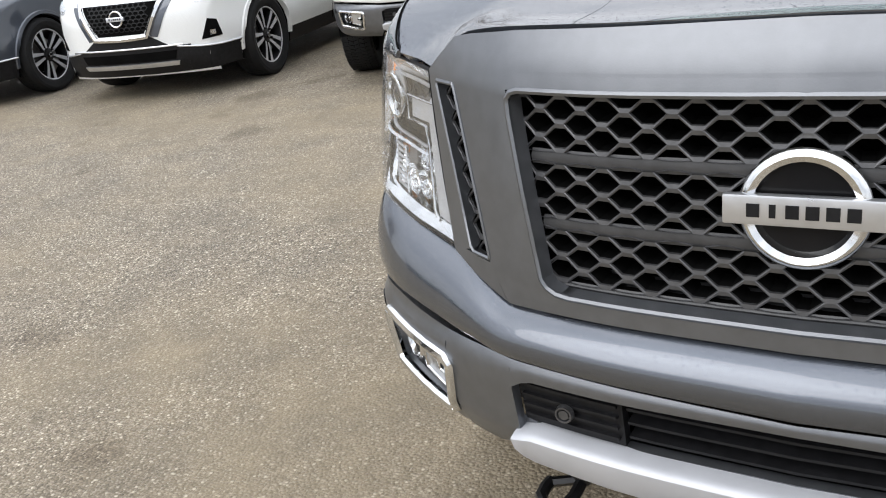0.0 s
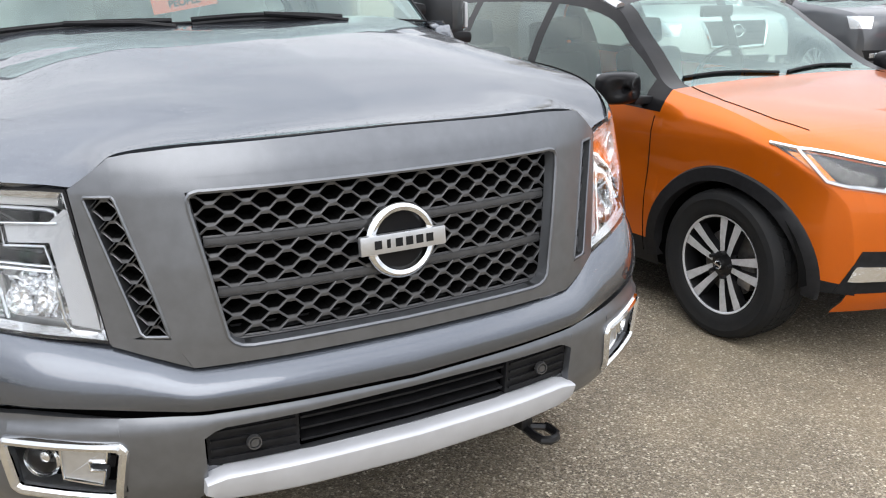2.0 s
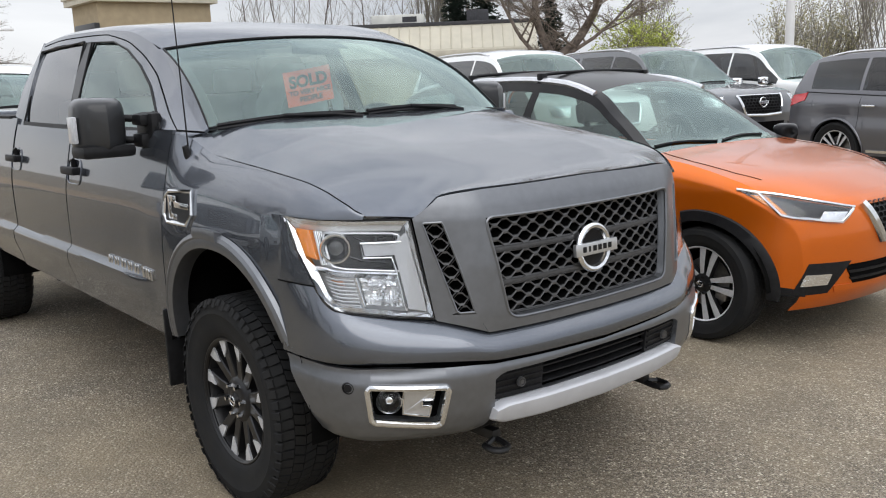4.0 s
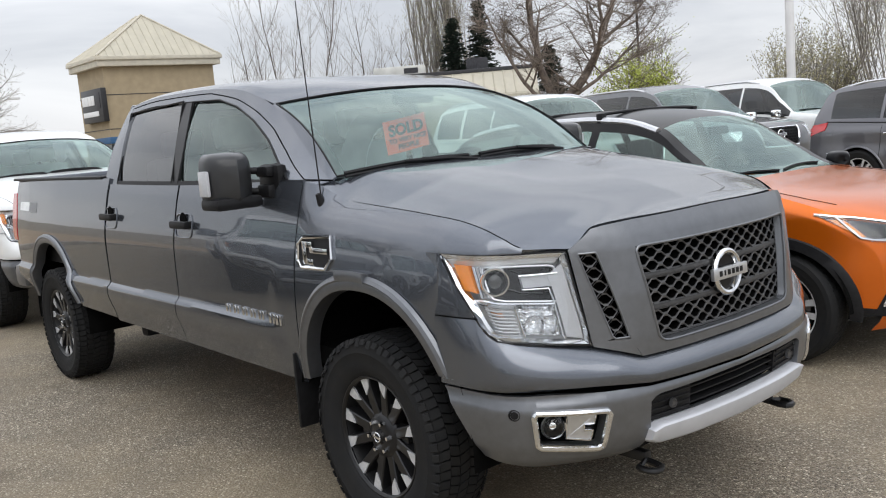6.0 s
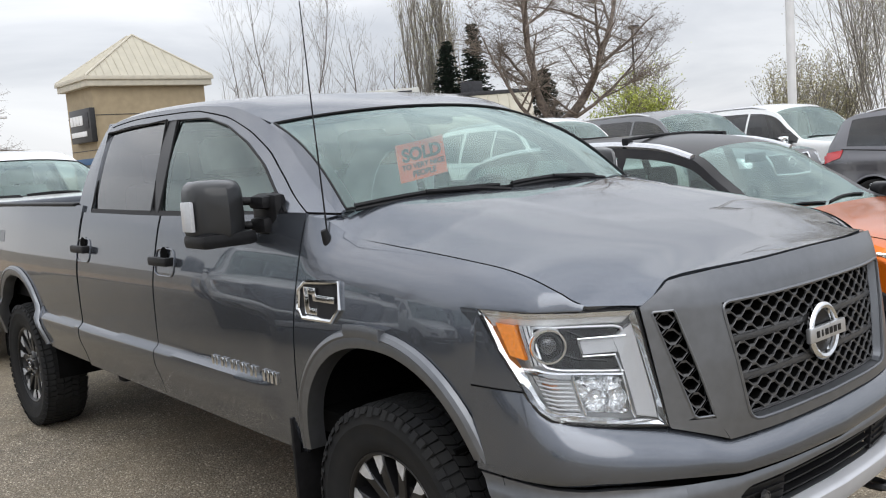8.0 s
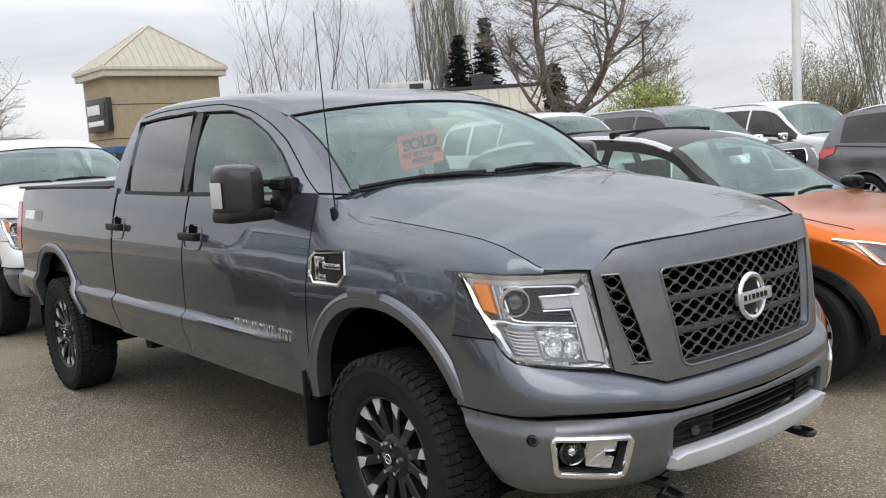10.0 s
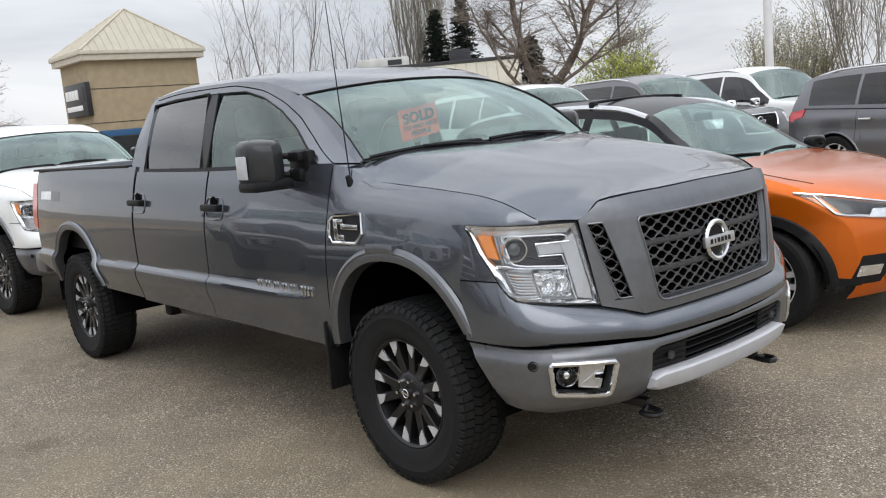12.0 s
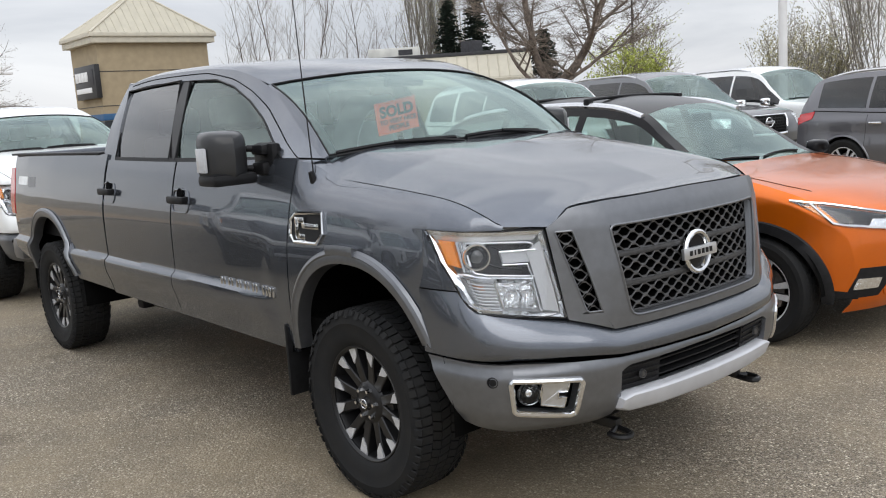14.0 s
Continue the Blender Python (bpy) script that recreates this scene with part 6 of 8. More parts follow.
        if not closed:
            path.append(self.onto(*pts[-1], way, off))
        return Shape().tube(path, r, sides, closed=closed)


def loose_pieces(quads):
    """Groups of quads that hang together."""
    root = {}

    def find(a):
        while root[a] != a:
            root[a] = root[root[a]]
            a = root[a]
        return a
    for q in quads:
        for i in q:
            root.setdefault(i, i)
        for i in q[1:]:
            root[find(i)] = find(q[0])
    out = {}
    for q in quads:
        out.setdefault(find(q[0]), []).append(q)
    return list(out.values())


def car(name, label, category, spec, mats, m, group=""):
    """mats: what each zone of the shell is made of."""
    sh = Shell(spec)
    t = thing(name, label, category, group, m)
    names = {"side": "body", "hood": "bonnet", "front": "front_fascia", "roof": "roof", "tail": "tail_panel", "pillar": "pillar", "cladding": "lower_cladding",
             "windscreen": "windscreen", "rear_glass": "rear_glass", "side_window": "side_glass"}
    for kind, quads in sh.split().items():
        for piece in loose_pieces(quads):
            used = sorted({i for q in piece for i in q})
            at = {i: k for k, i in enumerate(used)}
            s = Shape().add([sh.flat[i] for i in used], [tuple(at[i] for i in q) for q in piece])
            part(names[kind], s, mats.get(kind, mats["side"]), t)
    # seams of the doors
    for x, lean in spec.get("seams", ()):
        zb = curve(spec["belt"])(x)
        both("door_seam", sh.line([(x + lean * (z - 0.6), z) for z in steps(spec["sill"] + 0.06, zb - 0.02, 6)], "side", 0.000, 0.0035, 4, 2), PIT, t)
    for quad_name, mat, way, quad, off, depth, lab in spec.get("plates", ()):
        two = way == "side" or way == "corner" or any(p[0] < -0.01 for p in quad) and not any(p[0] > 0.01 for p in quad)
        s = sh.patch(quad, way, off, depth)
        if two:
            both(quad_name, s, mat, t, lab)
        else:
            part(quad_name, s, mat, t, lab)
    for line_name, mat, way, pts, off, r, closed in spec.get("lines", ()):
        s = sh.line(pts, way, off, r, closed=closed)
        mid = sum(p[0] for p in pts) / len(pts)
        if way in ("side", "corner", "top") or abs(mid) > 0.05 and way in ("front", "rear"):
            both(line_name, s, mat, t)
        else:
            part(line_name, s, mat, t)
    # flares and wells
    r, h = spec["arch"], spec["half"]
    for ax in (0.0, spec["rear"]):
        rows = []
        for a in steps(-0.12, math.pi + 0.12, 36):
            row = []
            for rr, off in ((r + spec["flare"], 0.001), (r + spec["flare"] - 0.008, 0.012), (r - 0.004, 0.014), (r - 0.012, -0.03)):
                x, z = ax + rr * math.cos(a), spec["radius"] + rr * math.sin(a) * 0.98
                p = sh.onto(x, max(z + 0.012, spec["sill"] + 0.02), "side", off)
                row.append((x, p.y if rr > r - 0.008 else p.y + 0.0, max(z, spec["sill"])))
            rows.append(row)
        both("arch_flare", Shape().grid(rows), mats.get("flare", BLACK), t)
        # wells and underbody get the near-black that paints in their shade
        well = Shape()
        pts = [(ax + (r + 0.02) * math.cos(a), spec["radius"] + (r + 0.02) * math.sin(a)) for a in steps(0.0, math.pi, 20)]
        well.grid([[(x, -h + 0.06, z), (x, -h + 0.42, z)] for x, z in pts])
        well.grid([[(x, -h + 0.42, z) for x, z in pts], [(ax, -h + 0.42, spec["radius"])] * len(pts)])
        both("wheel_well", well, PIT, t)
    part("underbody", Shape().box(spec["rear"] - 0.5, 0.22, -h + 0.12, h - 0.12, spec["sill"] - 0.02, spec["sill"] + 0.10), PIT, t)
    w = wheel_part(t, spec["radius"], spec["tyre"], spec["rim"], spec["wheel"], 40)
    track = h - spec["tyre"] / 2 - 0.015
    w.matrix_basis = pose(0, -track, spec["radius"], 0, 14, 0)
    sharing(w, t, pose(spec["rear"], -track, spec["radius"], 0, 31, 0))
    sharing(w, t, pose(0, track, spec["radius"], 0, 50, 180))
    sharing(w, t, pose(spec["rear"], track, spec["radius"], 0, 5, 180))
    # cabin seen through the glass
    zb = curve(spec["belt"])(spec["cowl"] - 0.5)
    part("dashboard", Shape().box(spec["cowl"] - 0.75, spec["cowl"] - 0.12, -h * 0.78, h * 0.78, zb - 0.25, zb - 0.02, soft=0.05), CABIN, t)
    for dx in (1.25, 2.10):
        for y in (-h * 0.44, h * 0.44):
            seat = part("seat_back", Shape().box(-0.09, 0.09, y - 0.22, y + 0.22, 0, 0.55, m=pose(spec["cowl"] - dx - 0.1, 0, zb - 0.38, 0, -14, 0), soft=0.05), SEAT_CLOTH, t)
            part("headrest", Shape().box(-0.05, 0.05, y - 0.12, y + 0.12, 0, 0.17, m=pose(spec["cowl"] - dx - 0.25, 0, zb + 0.18, 0, -10, 0), soft=0.04), SEAT_CLOTH, seat)
    part("cabin_floor", Shape().box(spec["rear"] - 0.3, spec["cowl"] - 0.1, -h * 0.9, h * 0.9, zb - 0.42, zb - 0.38), CABIN, t)
    yw = spec["cowl"] - 0.85
    ring = Shape().tube([(0.18 * math.cos(a), 0.18 * math.sin(a), 0) for a in steps(0, 2 * math.pi * 23 / 24, 24)], 0.014, 6, closed=True).box(-0.05, 0.05, -0.17, 0.17, -0.015, 0.01, soft=0.008)
    part("steering_wheel", ring.moved(pose(yw, h * 0.44, zb + 0.02, 0, -66, 0)), CABIN, t)
    part("rear_view_mirror", Shape().box(-0.015, 0.015, -0.11, 0.11, -0.03, 0.03, m=pose(spec["header"] + 0.10, 0, max(spec["top"], key=lambda p: p[1])[1] - 0.20), soft=0.01), BLACK, t)
    # mirrors
    mx, mz = spec["mirror"]
    base = sh.onto(mx, mz, "side", 0)
    shellm = Shape()
    rows = []
    for v in steps(0, 1, 9):
        row = []
        for a in steps(0, 2 * math.pi, 21):
            c, s_ = math.cos(a), math.sin(a)
            row.append((mx + 0.02 + 0.13 * v ** 0.7 - 0.04 * abs(c) * v, base.y - 0.16 + 0.115 * math.copysign(abs(c) ** 0.6, c) * math.sqrt(max(0, 1 - v ** 3)) , mz + 0.05 + 0.075 * math.copysign(abs(s_) ** 0.6, s_) * math.sqrt(max(0.0, 1 - v ** 3))))
        rows.append(row)
    shellm.grid(rows)
    for flip in (False, True):
        f = (lambda q: q.flipped()) if flip else (lambda q: q)
        mir = part("side_mirror", f(shellm), mats.get("mirror", mats["side"]), t)
        part("mirror_glass", f(Shape().box(mx + 0.015, mx + 0.022, base.y - 0.265, base.y - 0.055, mz - 0.015, mz + 0.115, soft=0.002)), CHROME, mir)
        part("mirror_stalk", f(Shape().box(mx + 0.02, mx + 0.10, base.y - 0.10, base.y + 0.02, mz - 0.03, mz + 0.005, soft=0.01)), BLACK, mir)
    # wipers
    for y0, y1 in ((-h * 0.72, -h * 0.05), (h * 0.02, h * 0.62)):
        pts = [sh.onto(spec["cowl"] - 0.025 - 0.10 * (lerp(y0, y1, k) / h) ** 2 - 0.03 * math.sin(k * math.pi), lerp(y0, y1, k), "top", 0.007) for k in steps(0, 1, 8)]
        part("wiper", Shape().tube(pts, 0.007, 6), BLACK, t)
    for hx, hz in spec.get("handles", ()):
        y = sh.onto(hx, hz, "side", 0).y
        both("door_handle", Shape().box(hx - 0.10, hx + 0.10, y - 0.035, y - 0.008, hz - 0.016, hz + 0.016, soft=0.010).box(hx - 0.09, hx - 0.06, y - 0.02, y + 0.02, hz - 0.012, hz + 0.012).box(hx + 0.06, hx + 0.09, y - 0.02, y + 0.02, hz - 0.012, hz + 0.012),
             mats.get("handle", mats["side"]), t)
    if "badge" in spec:
        by, bz, br = spec["badge"]
        p = sh.onto(by, bz, "front", 0.012)
        badge(t, pose(*p, 0, -8, 0), br)
    if "rails" in spec:
        x0, x1, off, r = spec["rails"]
        zr = max(sh.tz)
        path = []
        for x in steps(x0, x1, 16):
            i = int(np.argmin([abs(q - x) for q in sh.tx[30:120]])) + 30
            p = sh.P[i, sh.K1 + sh.K2 - 1]
            lift = off * min(1, 6 * min((x - x0) / (x1 - x0), (x1 - x) / (x1 - x0)) + 0.15)
            path.append((p[0], p[1] + 0.02, p[2] + lift))
        rail = Shape().tube(path, r, 8)
        both("roof_rail", rail, mats.get("rail", SILVER), t)
        if spec.get("cross"):
            for cx in spec["cross"]:
                q = min(path, key=lambda p: abs(p[0] - cx))
                bar = Shape().tube([(q[0], -abs(q[1]) * k, q[2] + 0.044 + 0.016 * (1 - k ** 2)) for k in steps(-1, 1, 13)], 0.012, 8)
                bar.box(q[0] - 0.03, q[0] + 0.03, -abs(q[1]) - 0.025, -abs(q[1]) + 0.03, q[2] - 0.02, q[2] + 0.055, soft=0.015)
                bar.box(q[0] - 0.03, q[0] + 0.03, abs(q[1]) - 0.03, abs(q[1]) + 0.025, q[2] - 0.02, q[2] + 0.055, soft=0.015)
                part("roof_crossbar", bar, BLACK, t, "black roof crossbar")
    return t, sh


def net(sh, parent, y0, y1, z0, z1, pitch, row, mat, way="front"):
    """A grille net of flattened cells laid onto the shell."""
    s = Shape()
    r = 0
    z = z1
    while z > z0:
        y = -y1 + (pitch / 2 if r % 2 else 0)
        while y < y1:
            o = [(y + a * pitch * 0.64, z + b * row * 0.62) for a, b in ((-1, 0), (-0.4, 1), (0.4, 1), (1, 0), (0.4, -1), (-0.4, -1))]
            i_ = [(y + a * pitch * 0.50, z + b * row * 0.40) for a, b in ((-1, 0), (-0.4, 1), (0.4, 1), (1, 0), (0.4, -1), (-0.4, -1))]
            pts = [sh.onto(*p, way, 0.006) for p in o] + [sh.onto(*p, way, 0.008) for p in i_]
            s.add(pts, [(k, (k + 1) % 6, 6 + (k + 1) % 6, 6 + k) for k in range(6)])
            y += pitch
        z -= row
        r += 1
    return part("grille_net", s, mat, parent, smooth=False)


# orange crossover with a black roof
KICKS = dict(
    top=[(-3.44, 0.42), (-3.45, 0.62), (-3.42, 0.85), (-3.33, 1.05), (-3.18, 1.30), (-3.05, 1.48), (-2.85, 1.535), (-2.3, 1.580), (-1.75, 1.585), (-1.35, 1.560), (-1.02, 1.490), (-0.72, 1.285), (-0.43, 1.083),
         (-0.08, 1.030), (0.32, 0.955), (0.53, 0.878), (0.64, 0.815), (0.69, 0.740), (0.715, 0.62), (0.72, 0.48), (0.70, 0.33), (0.64, 0.24)],
    half=0.88, plan=[(-3.45, 0.84), (-3.2, 0.93), (-2.6, 1.0), (-0.3, 1.0), (0.2, 0.985), (0.43, 0.94), (0.64, 0.86), (0.72, 0.78)],
    belt=[(-3.4, 1.10), (-2.6, 1.045), (-1.0, 0.985), (-0.3, 0.955), (0.3, 0.895), (0.72, 0.76)], prof=[(0.18, 0.93), (0.35, 0.985), (0.55, 1.0), (0.72, 0.985), (0.86, 0.985), (0.98, 0.955), (1.12, 0.93)],
    sill=0.235, rear=-2.62, radius=0.335, tyre=0.205, rim=0.222, arch=0.385, flare=0.062, tumble=0.40, crown=0.07, bow=0.34, wheel="car", clad=0.362, chin=0.315,
    header=-1.03, cowl=-0.42, hood_z=0.82, tail_roof=-3.0, windows=[(-2.95, -2.40), (-2.30, -1.60), (-1.50, -0.55)], head_frame=2, least_pane=0.10, screen_edge=3, back=(-3.36, -3.06), mirror=(-0.60, 1.02),
    seams=[(-0.46, 0.05), (-1.50, 0.05), (-2.35, 0.2)], handles=[(-1.34, 0.86), (-2.22, 0.88)], badge=(0, 0.70, 0.056), rails=(-2.9, -1.02, 0.012, 0.027), cross=(-1.52, -2.25),
    plates=[
        ("headlamp", LENS, "corner", [(-0.515, 0.895), (0.12, 0.777), (0.03, 0.700), (-0.26, 0.738)], 0.017, 0.005, "dark swept headlamp with a bright outline"),
        ("headlamp_bowl", GLOSS_BLACK, "corner", [(-0.50, 0.889), (0.105, 0.772), (0.025, 0.707), (-0.26, 0.744)], 0.007, 0.01, ""),
        ("turn_lamp", AMBER, "corner", [(-0.455, 0.868), (-0.375, 0.858), (-0.275, 0.756), (-0.330, 0.776)], 0.0112, 0.006, "amber turn lamp"),
        ("lamp_reflector", REFLECTOR, "corner", [(-0.08, 0.772), (0.07, 0.760), (0.015, 0.713), (-0.12, 0.728)], 0.011, 0.004, ""),
        ("grille_field", PIT, "front", [(-0.25, 0.785), (0.25, 0.785), (0.15, 0.60), (-0.15, 0.60)], 0.003, 0.01, ""),
        ("intake", PIT, "front", [(-0.46, 0.475), (0.46, 0.475), (0.38, 0.352), (-0.38, 0.352)], 0.003, 0.01, ""),
        ("intake_slat", BLACK, "front", [(-0.44, 0.442), (0.44, 0.442), (0.43, 0.428), (-0.43, 0.428)], 0.012, 0.02, ""),
        ("intake_slat", BLACK, "front", [(-0.42, 0.402), (0.42, 0.402), (0.41, 0.388), (-0.41, 0.388)], 0.012, 0.02, ""),
        ("fog_surround", BLACK, "corner", [(-0.17, 0.497), (0.09, 0.495), (-0.05, 0.325), (-0.26, 0.320)], 0.005, 0.012, "black fog lamp surround"),
        ("fog_lamp", REFLECTOR, "corner", [(-0.190, 0.437), (-0.035, 0.435), (-0.06, 0.376), (-0.213, 0.374)], 0.012, 0.015, "clear fog lamp"),
        ("front_lip", ORANGE, "front", [(-0.52, 0.364), (0.52, 0.364), (0.50, 0.324), (-0.50, 0.324)], 0.006, 0.012, ""),
    ],
    lines=[
        ("grille_frame", CHROME, "front", [(-0.275, 0.795), (-0.165, 0.588), (0.0, 0.578)], 0.010, 0.026, False),
        ("headlamp_rim", CHROME, "corner", [(-0.515, 0.897), (-0.30, 0.862), (0.12, 0.779)], 0.010, 0.009, False),
        ("headlamp_guide", CHROME, "corner", [(-0.415, 0.875), (-0.315, 0.764), (-0.24, 0.748), (0.02, 0.712), (0.105, 0.770)], 0.014, 0.009, False),
        ("hood_cut", PIT, "top", [(-0.41, -0.66), (-0.15, -0.715), (0.12, -0.705), (0.26, -0.66)], 0.0, 0.003, False),
    ])
kicks, kicks_shell = car("crossover_car", "orange crossover with black roof, silver rails and black arches", "car", KICKS,
                         dict(side=ORANGE, pillar=GLOSS_BLACK, roof=GLOSS_BLACK, cladding=BLACK, windscreen=GLASS, side_window=SIDE_GLASS, rear_glass=TINT, mirror=GLOSS_BLACK, flare=BLACK), pose(0.03, 2.86, 0))
net(kicks_shell, kicks, 0, 0.20, 0.61, 0.78, 0.05, 0.030, BLACK)

# full-size body-on-frame wagons
ARMADA = dict(
    top=[(-4.28, 0.45), (-4.30, 0.70), (-4.27, 1.05), (-4.20, 1.30), (-4.05, 1.62), (-3.92, 1.85), (-3.6, 1.945), (-2.8, 1.990), (-2.0, 1.995), (-1.55, 1.965), (-1.25, 1.890), (-0.85, 1.58), (-0.50, 1.310),
         (-0.1, 1.265), (0.4, 1.215), (0.72, 1.165), (0.86, 1.09), (0.92, 0.98), (0.95, 0.80), (0.95, 0.60), (0.92, 0.45), (0.84, 0.33)],
    half=1.01, plan=[(-4.3, 0.90), (-4.0, 0.97), (-3.0, 1.0), (-0.3, 1.0), (0.3, 0.985), (0.6, 0.95), (0.85, 0.90), (0.95, 0.84)],
    belt=[(-4.2, 1.26), (-2.0, 1.22), (-0.5, 1.205), (0.5, 1.13), (0.95, 1.04)], prof=[(0.28, 0.92), (0.45, 0.97), (0.70, 1.0), (0.95, 0.995), (1.12, 0.985), (1.24, 0.955), (1.4, 0.93)],
    sill=0.34, rear=-3.075, radius=0.40, tyre=0.275, rim=0.255, arch=0.455, flare=0.035, tumble=0.26, crown=0.08, bow=0.22, wheel="car", clad=0.30,
    header=-1.28, cowl=-0.48, hood_z=1.10, tail_roof=-3.95, windows=[(-3.85, -2.93), (-2.86, -1.92), (-1.84, -0.60)], head_frame=2, least_pane=0.10, back=(-4.22, -3.98), mirror=(-0.80, 1.24),
    seams=[(-0.62, 0.05), (-1.88, 0.05), (-2.9, 0.1)], handles=[(-1.68, 1.10), (-2.72, 1.12)], badge=(0, 0.985, 0.085), rails=(-3.7, -1.5, 0.03, 0.02),
    plates=[
        ("headlamp", LENS, "corner", [(-0.42, 1.115), (-0.06, 1.105), (-0.08, 0.93), (-0.36, 0.93)], 0.008, 0.008, "clear headlamp"),
        ("headlamp_bowl", REFLECTOR, "corner", [(-0.40, 1.105), (-0.07, 1.095), (-0.09, 0.94), (-0.35, 0.94)], 0.002, 0.01, ""),
        ("grille_field", PIT, "front", [(-0.46, 1.09), (0.46, 1.09), (0.38, 0.80), (-0.38, 0.80)], 0.003, 0.01, ""),
        ("intake", PIT, "front", [(-0.50, 0.68), (0.50, 0.68), (0.44, 0.50), (-0.44, 0.50)], 0.003, 0.01, ""),
        ("intake_slat", SILVER, "front", [(-0.62, 0.47), (0.62, 0.47), (0.58, 0.42), (-0.58, 0.42)], 0.02, 0.02, ""),
        ("fog_field", BLACK, "front", [(-0.86, 0.66), (-0.60, 0.66), (-0.62, 0.52), (-0.82, 0.52)], 0.004, 0.01, ""),
        ("fog_lamp", REFLECTOR, "front", [(-0.78, 0.62), (-0.68, 0.62), (-0.68, 0.56), (-0.78, 0.56)], 0.010, 0.01, ""),
        ("fender_vent", CHROME, "side", [(-0.45, 1.08), (-0.22, 1.06), (-0.24, 1.01), (-0.45, 1.02)], 0.006, 0.01, "chrome fender vent"),
        ("side_step", SILVER, "side", [(-2.5, 0.44), (-0.55, 0.44), (-0.55, 0.40), (-2.5, 0.40)], 0.02, 0.03, ""),
    ],
    lines=[
        ("grille_frame", CHROME, "front", [(-0.47, 1.10), (-0.38, 0.80), (0.0, 0.785)], 0.010, 0.025, False),
        ("grille_head", CHROME, "front", [(-0.46, 1.10), (0.46, 1.10)], 0.010, 0.012, False),
        ("window_trim", CHROME, "side", [(-3.9, 1.25), (-2.0, 1.225), (-0.65, 1.21)], 0.004, 0.008, False),
    ])
HEAD = -12
glass_set = dict(cladding=BLACK, windscreen=GLASS, side_window=TINT, rear_glass=TINT, mirror=CHROME)


def second_row(x, y, deg=HEAD):
    return pose(x, y, 0, 0, 0, deg)


ARM_X, ARM_Y = -5.88, 11.06
DX, DY = 0.60, 2.85
for k, (nm, lab, mat) in enumerate((("wagon", "white full-size wagon with dark side glass, parked in the second row", WHITE),
                                    ("wagon", "dark grey full-size wagon with chrome grille frame and mirrors", SLATE),
                                    ("wagon", "white full-size wagon with chrome mirrors, parked beside a grey one", WHITE))):
    kit = dict(glass_set, side=mat, flare=mat)
    a, sh = car(nm, lab, "car", ARMADA, kit, second_row(ARM_X + DX * (k - 1), ARM_Y + DY * (k - 1)), "wagons in the second row")
    net(sh, a, 0, 0.40, 0.83, 1.07, 0.07, 0.045, BLACK)

PATH_SUV = dict(
    top=[(-3.92, 0.45), (-3.95, 0.66), (-3.93, 0.95), (-3.86, 1.15), (-3.70, 1.45), (-3.55, 1.66), (-3.3, 1.725), (-2.5, 1.765), (-1.8, 1.765), (-1.35, 1.73), (-1.05, 1.65), (-0.65, 1.40), (-0.25, 1.155),
         (0.1, 1.11), (0.5, 1.04), (0.8, 0.96), (0.92, 0.87), (0.97, 0.72), (0.97, 0.52), (0.94, 0.38), (0.86, 0.28)],
    half=0.98, plan=[(-3.95, 0.86), (-3.6, 0.96), (-2.8, 1.0), (-0.3, 1.0), (0.3, 0.98), (0.7, 0.92), (0.97, 0.82)],
    belt=[(-3.9, 1.17), (-2.0, 1.10), (-0.3, 1.05), (0.5, 0.97), (0.97, 0.86)], prof=[(0.24, 0.93), (0.42, 0.97), (0.66, 1.0), (0.85, 0.985), (1.0, 0.99), (1.12, 0.955), (1.3, 0.93)],
    sill=0.27, rear=-2.90, radius=0.382, tyre=0.235, rim=0.262, arch=0.430, flare=0.02, tumble=0.33, crown=0.08, bow=0.30, bow_rear=0.22, wheel="car", clad=0.34,
    header=-1.08, cowl=-0.24, hood_z=0.88, tail_roof=-3.58, windows=[(-3.42, -2.58), (-2.52, -1.60), (-1.52, -0.42)], head_frame=2, back=(-3.88, -3.60), mirror=(-0.55, 1.10),
    seams=[(-0.40, 0.05), (-1.56, 0.05), (-2.56, 0.1)], handles=[(-1.38, 0.96), (-2.36, 0.985)], badge=(0, 0.83, 0.08), rails=(-3.2, -1.3, 0.03, 0.018),
    plates=[
        ("tail_lamp", RED, "side", [(-3.90, 1.10), (-3.42, 1.16), (-3.46, 1.05), (-3.90, 0.93)], 0.010, 0.03, "red wrap-round tail lamp"),
        ("sill_trim", CHROME, "side", [(-2.40, 0.40), (-0.50, 0.40), (-0.50, 0.365), (-2.40, 0.365)], 0.012, 0.02, "bright strip along the sill"),
        ("headlamp", REFLECTOR, "corner", [(-0.40, 0.94), (-0.05, 0.90), (-0.06, 0.80), (-0.32, 0.80)], 0.005, 0.01, ""),
        ("grille_field", PIT, "front", [(-0.36, 0.90), (0.36, 0.90), (0.28, 0.66), (-0.28, 0.66)], 0.003, 0.01, ""),
    ],
    lines=[("grille_frame", CHROME, "front", [(-0.40, 0.93), (-0.29, 0.66), (0.0, 0.65)], 0.010, 0.022, False), ("window_trim", BLACK, "side", [(-3.45, 1.17), (-2.0, 1.11), (-0.45, 1.07)], 0.003, 0.008, False)])
car("family_suv", "grey three-row suv with dark rear glass and red wrap-round tail lamp", "car", PATH_SUV, dict(glass_set, side=PEWTER, flare=PEWTER, handle=CHROME, mirror=PEWTER), pose(-0.19, 10.15, 0, 0, 0, HEAD))
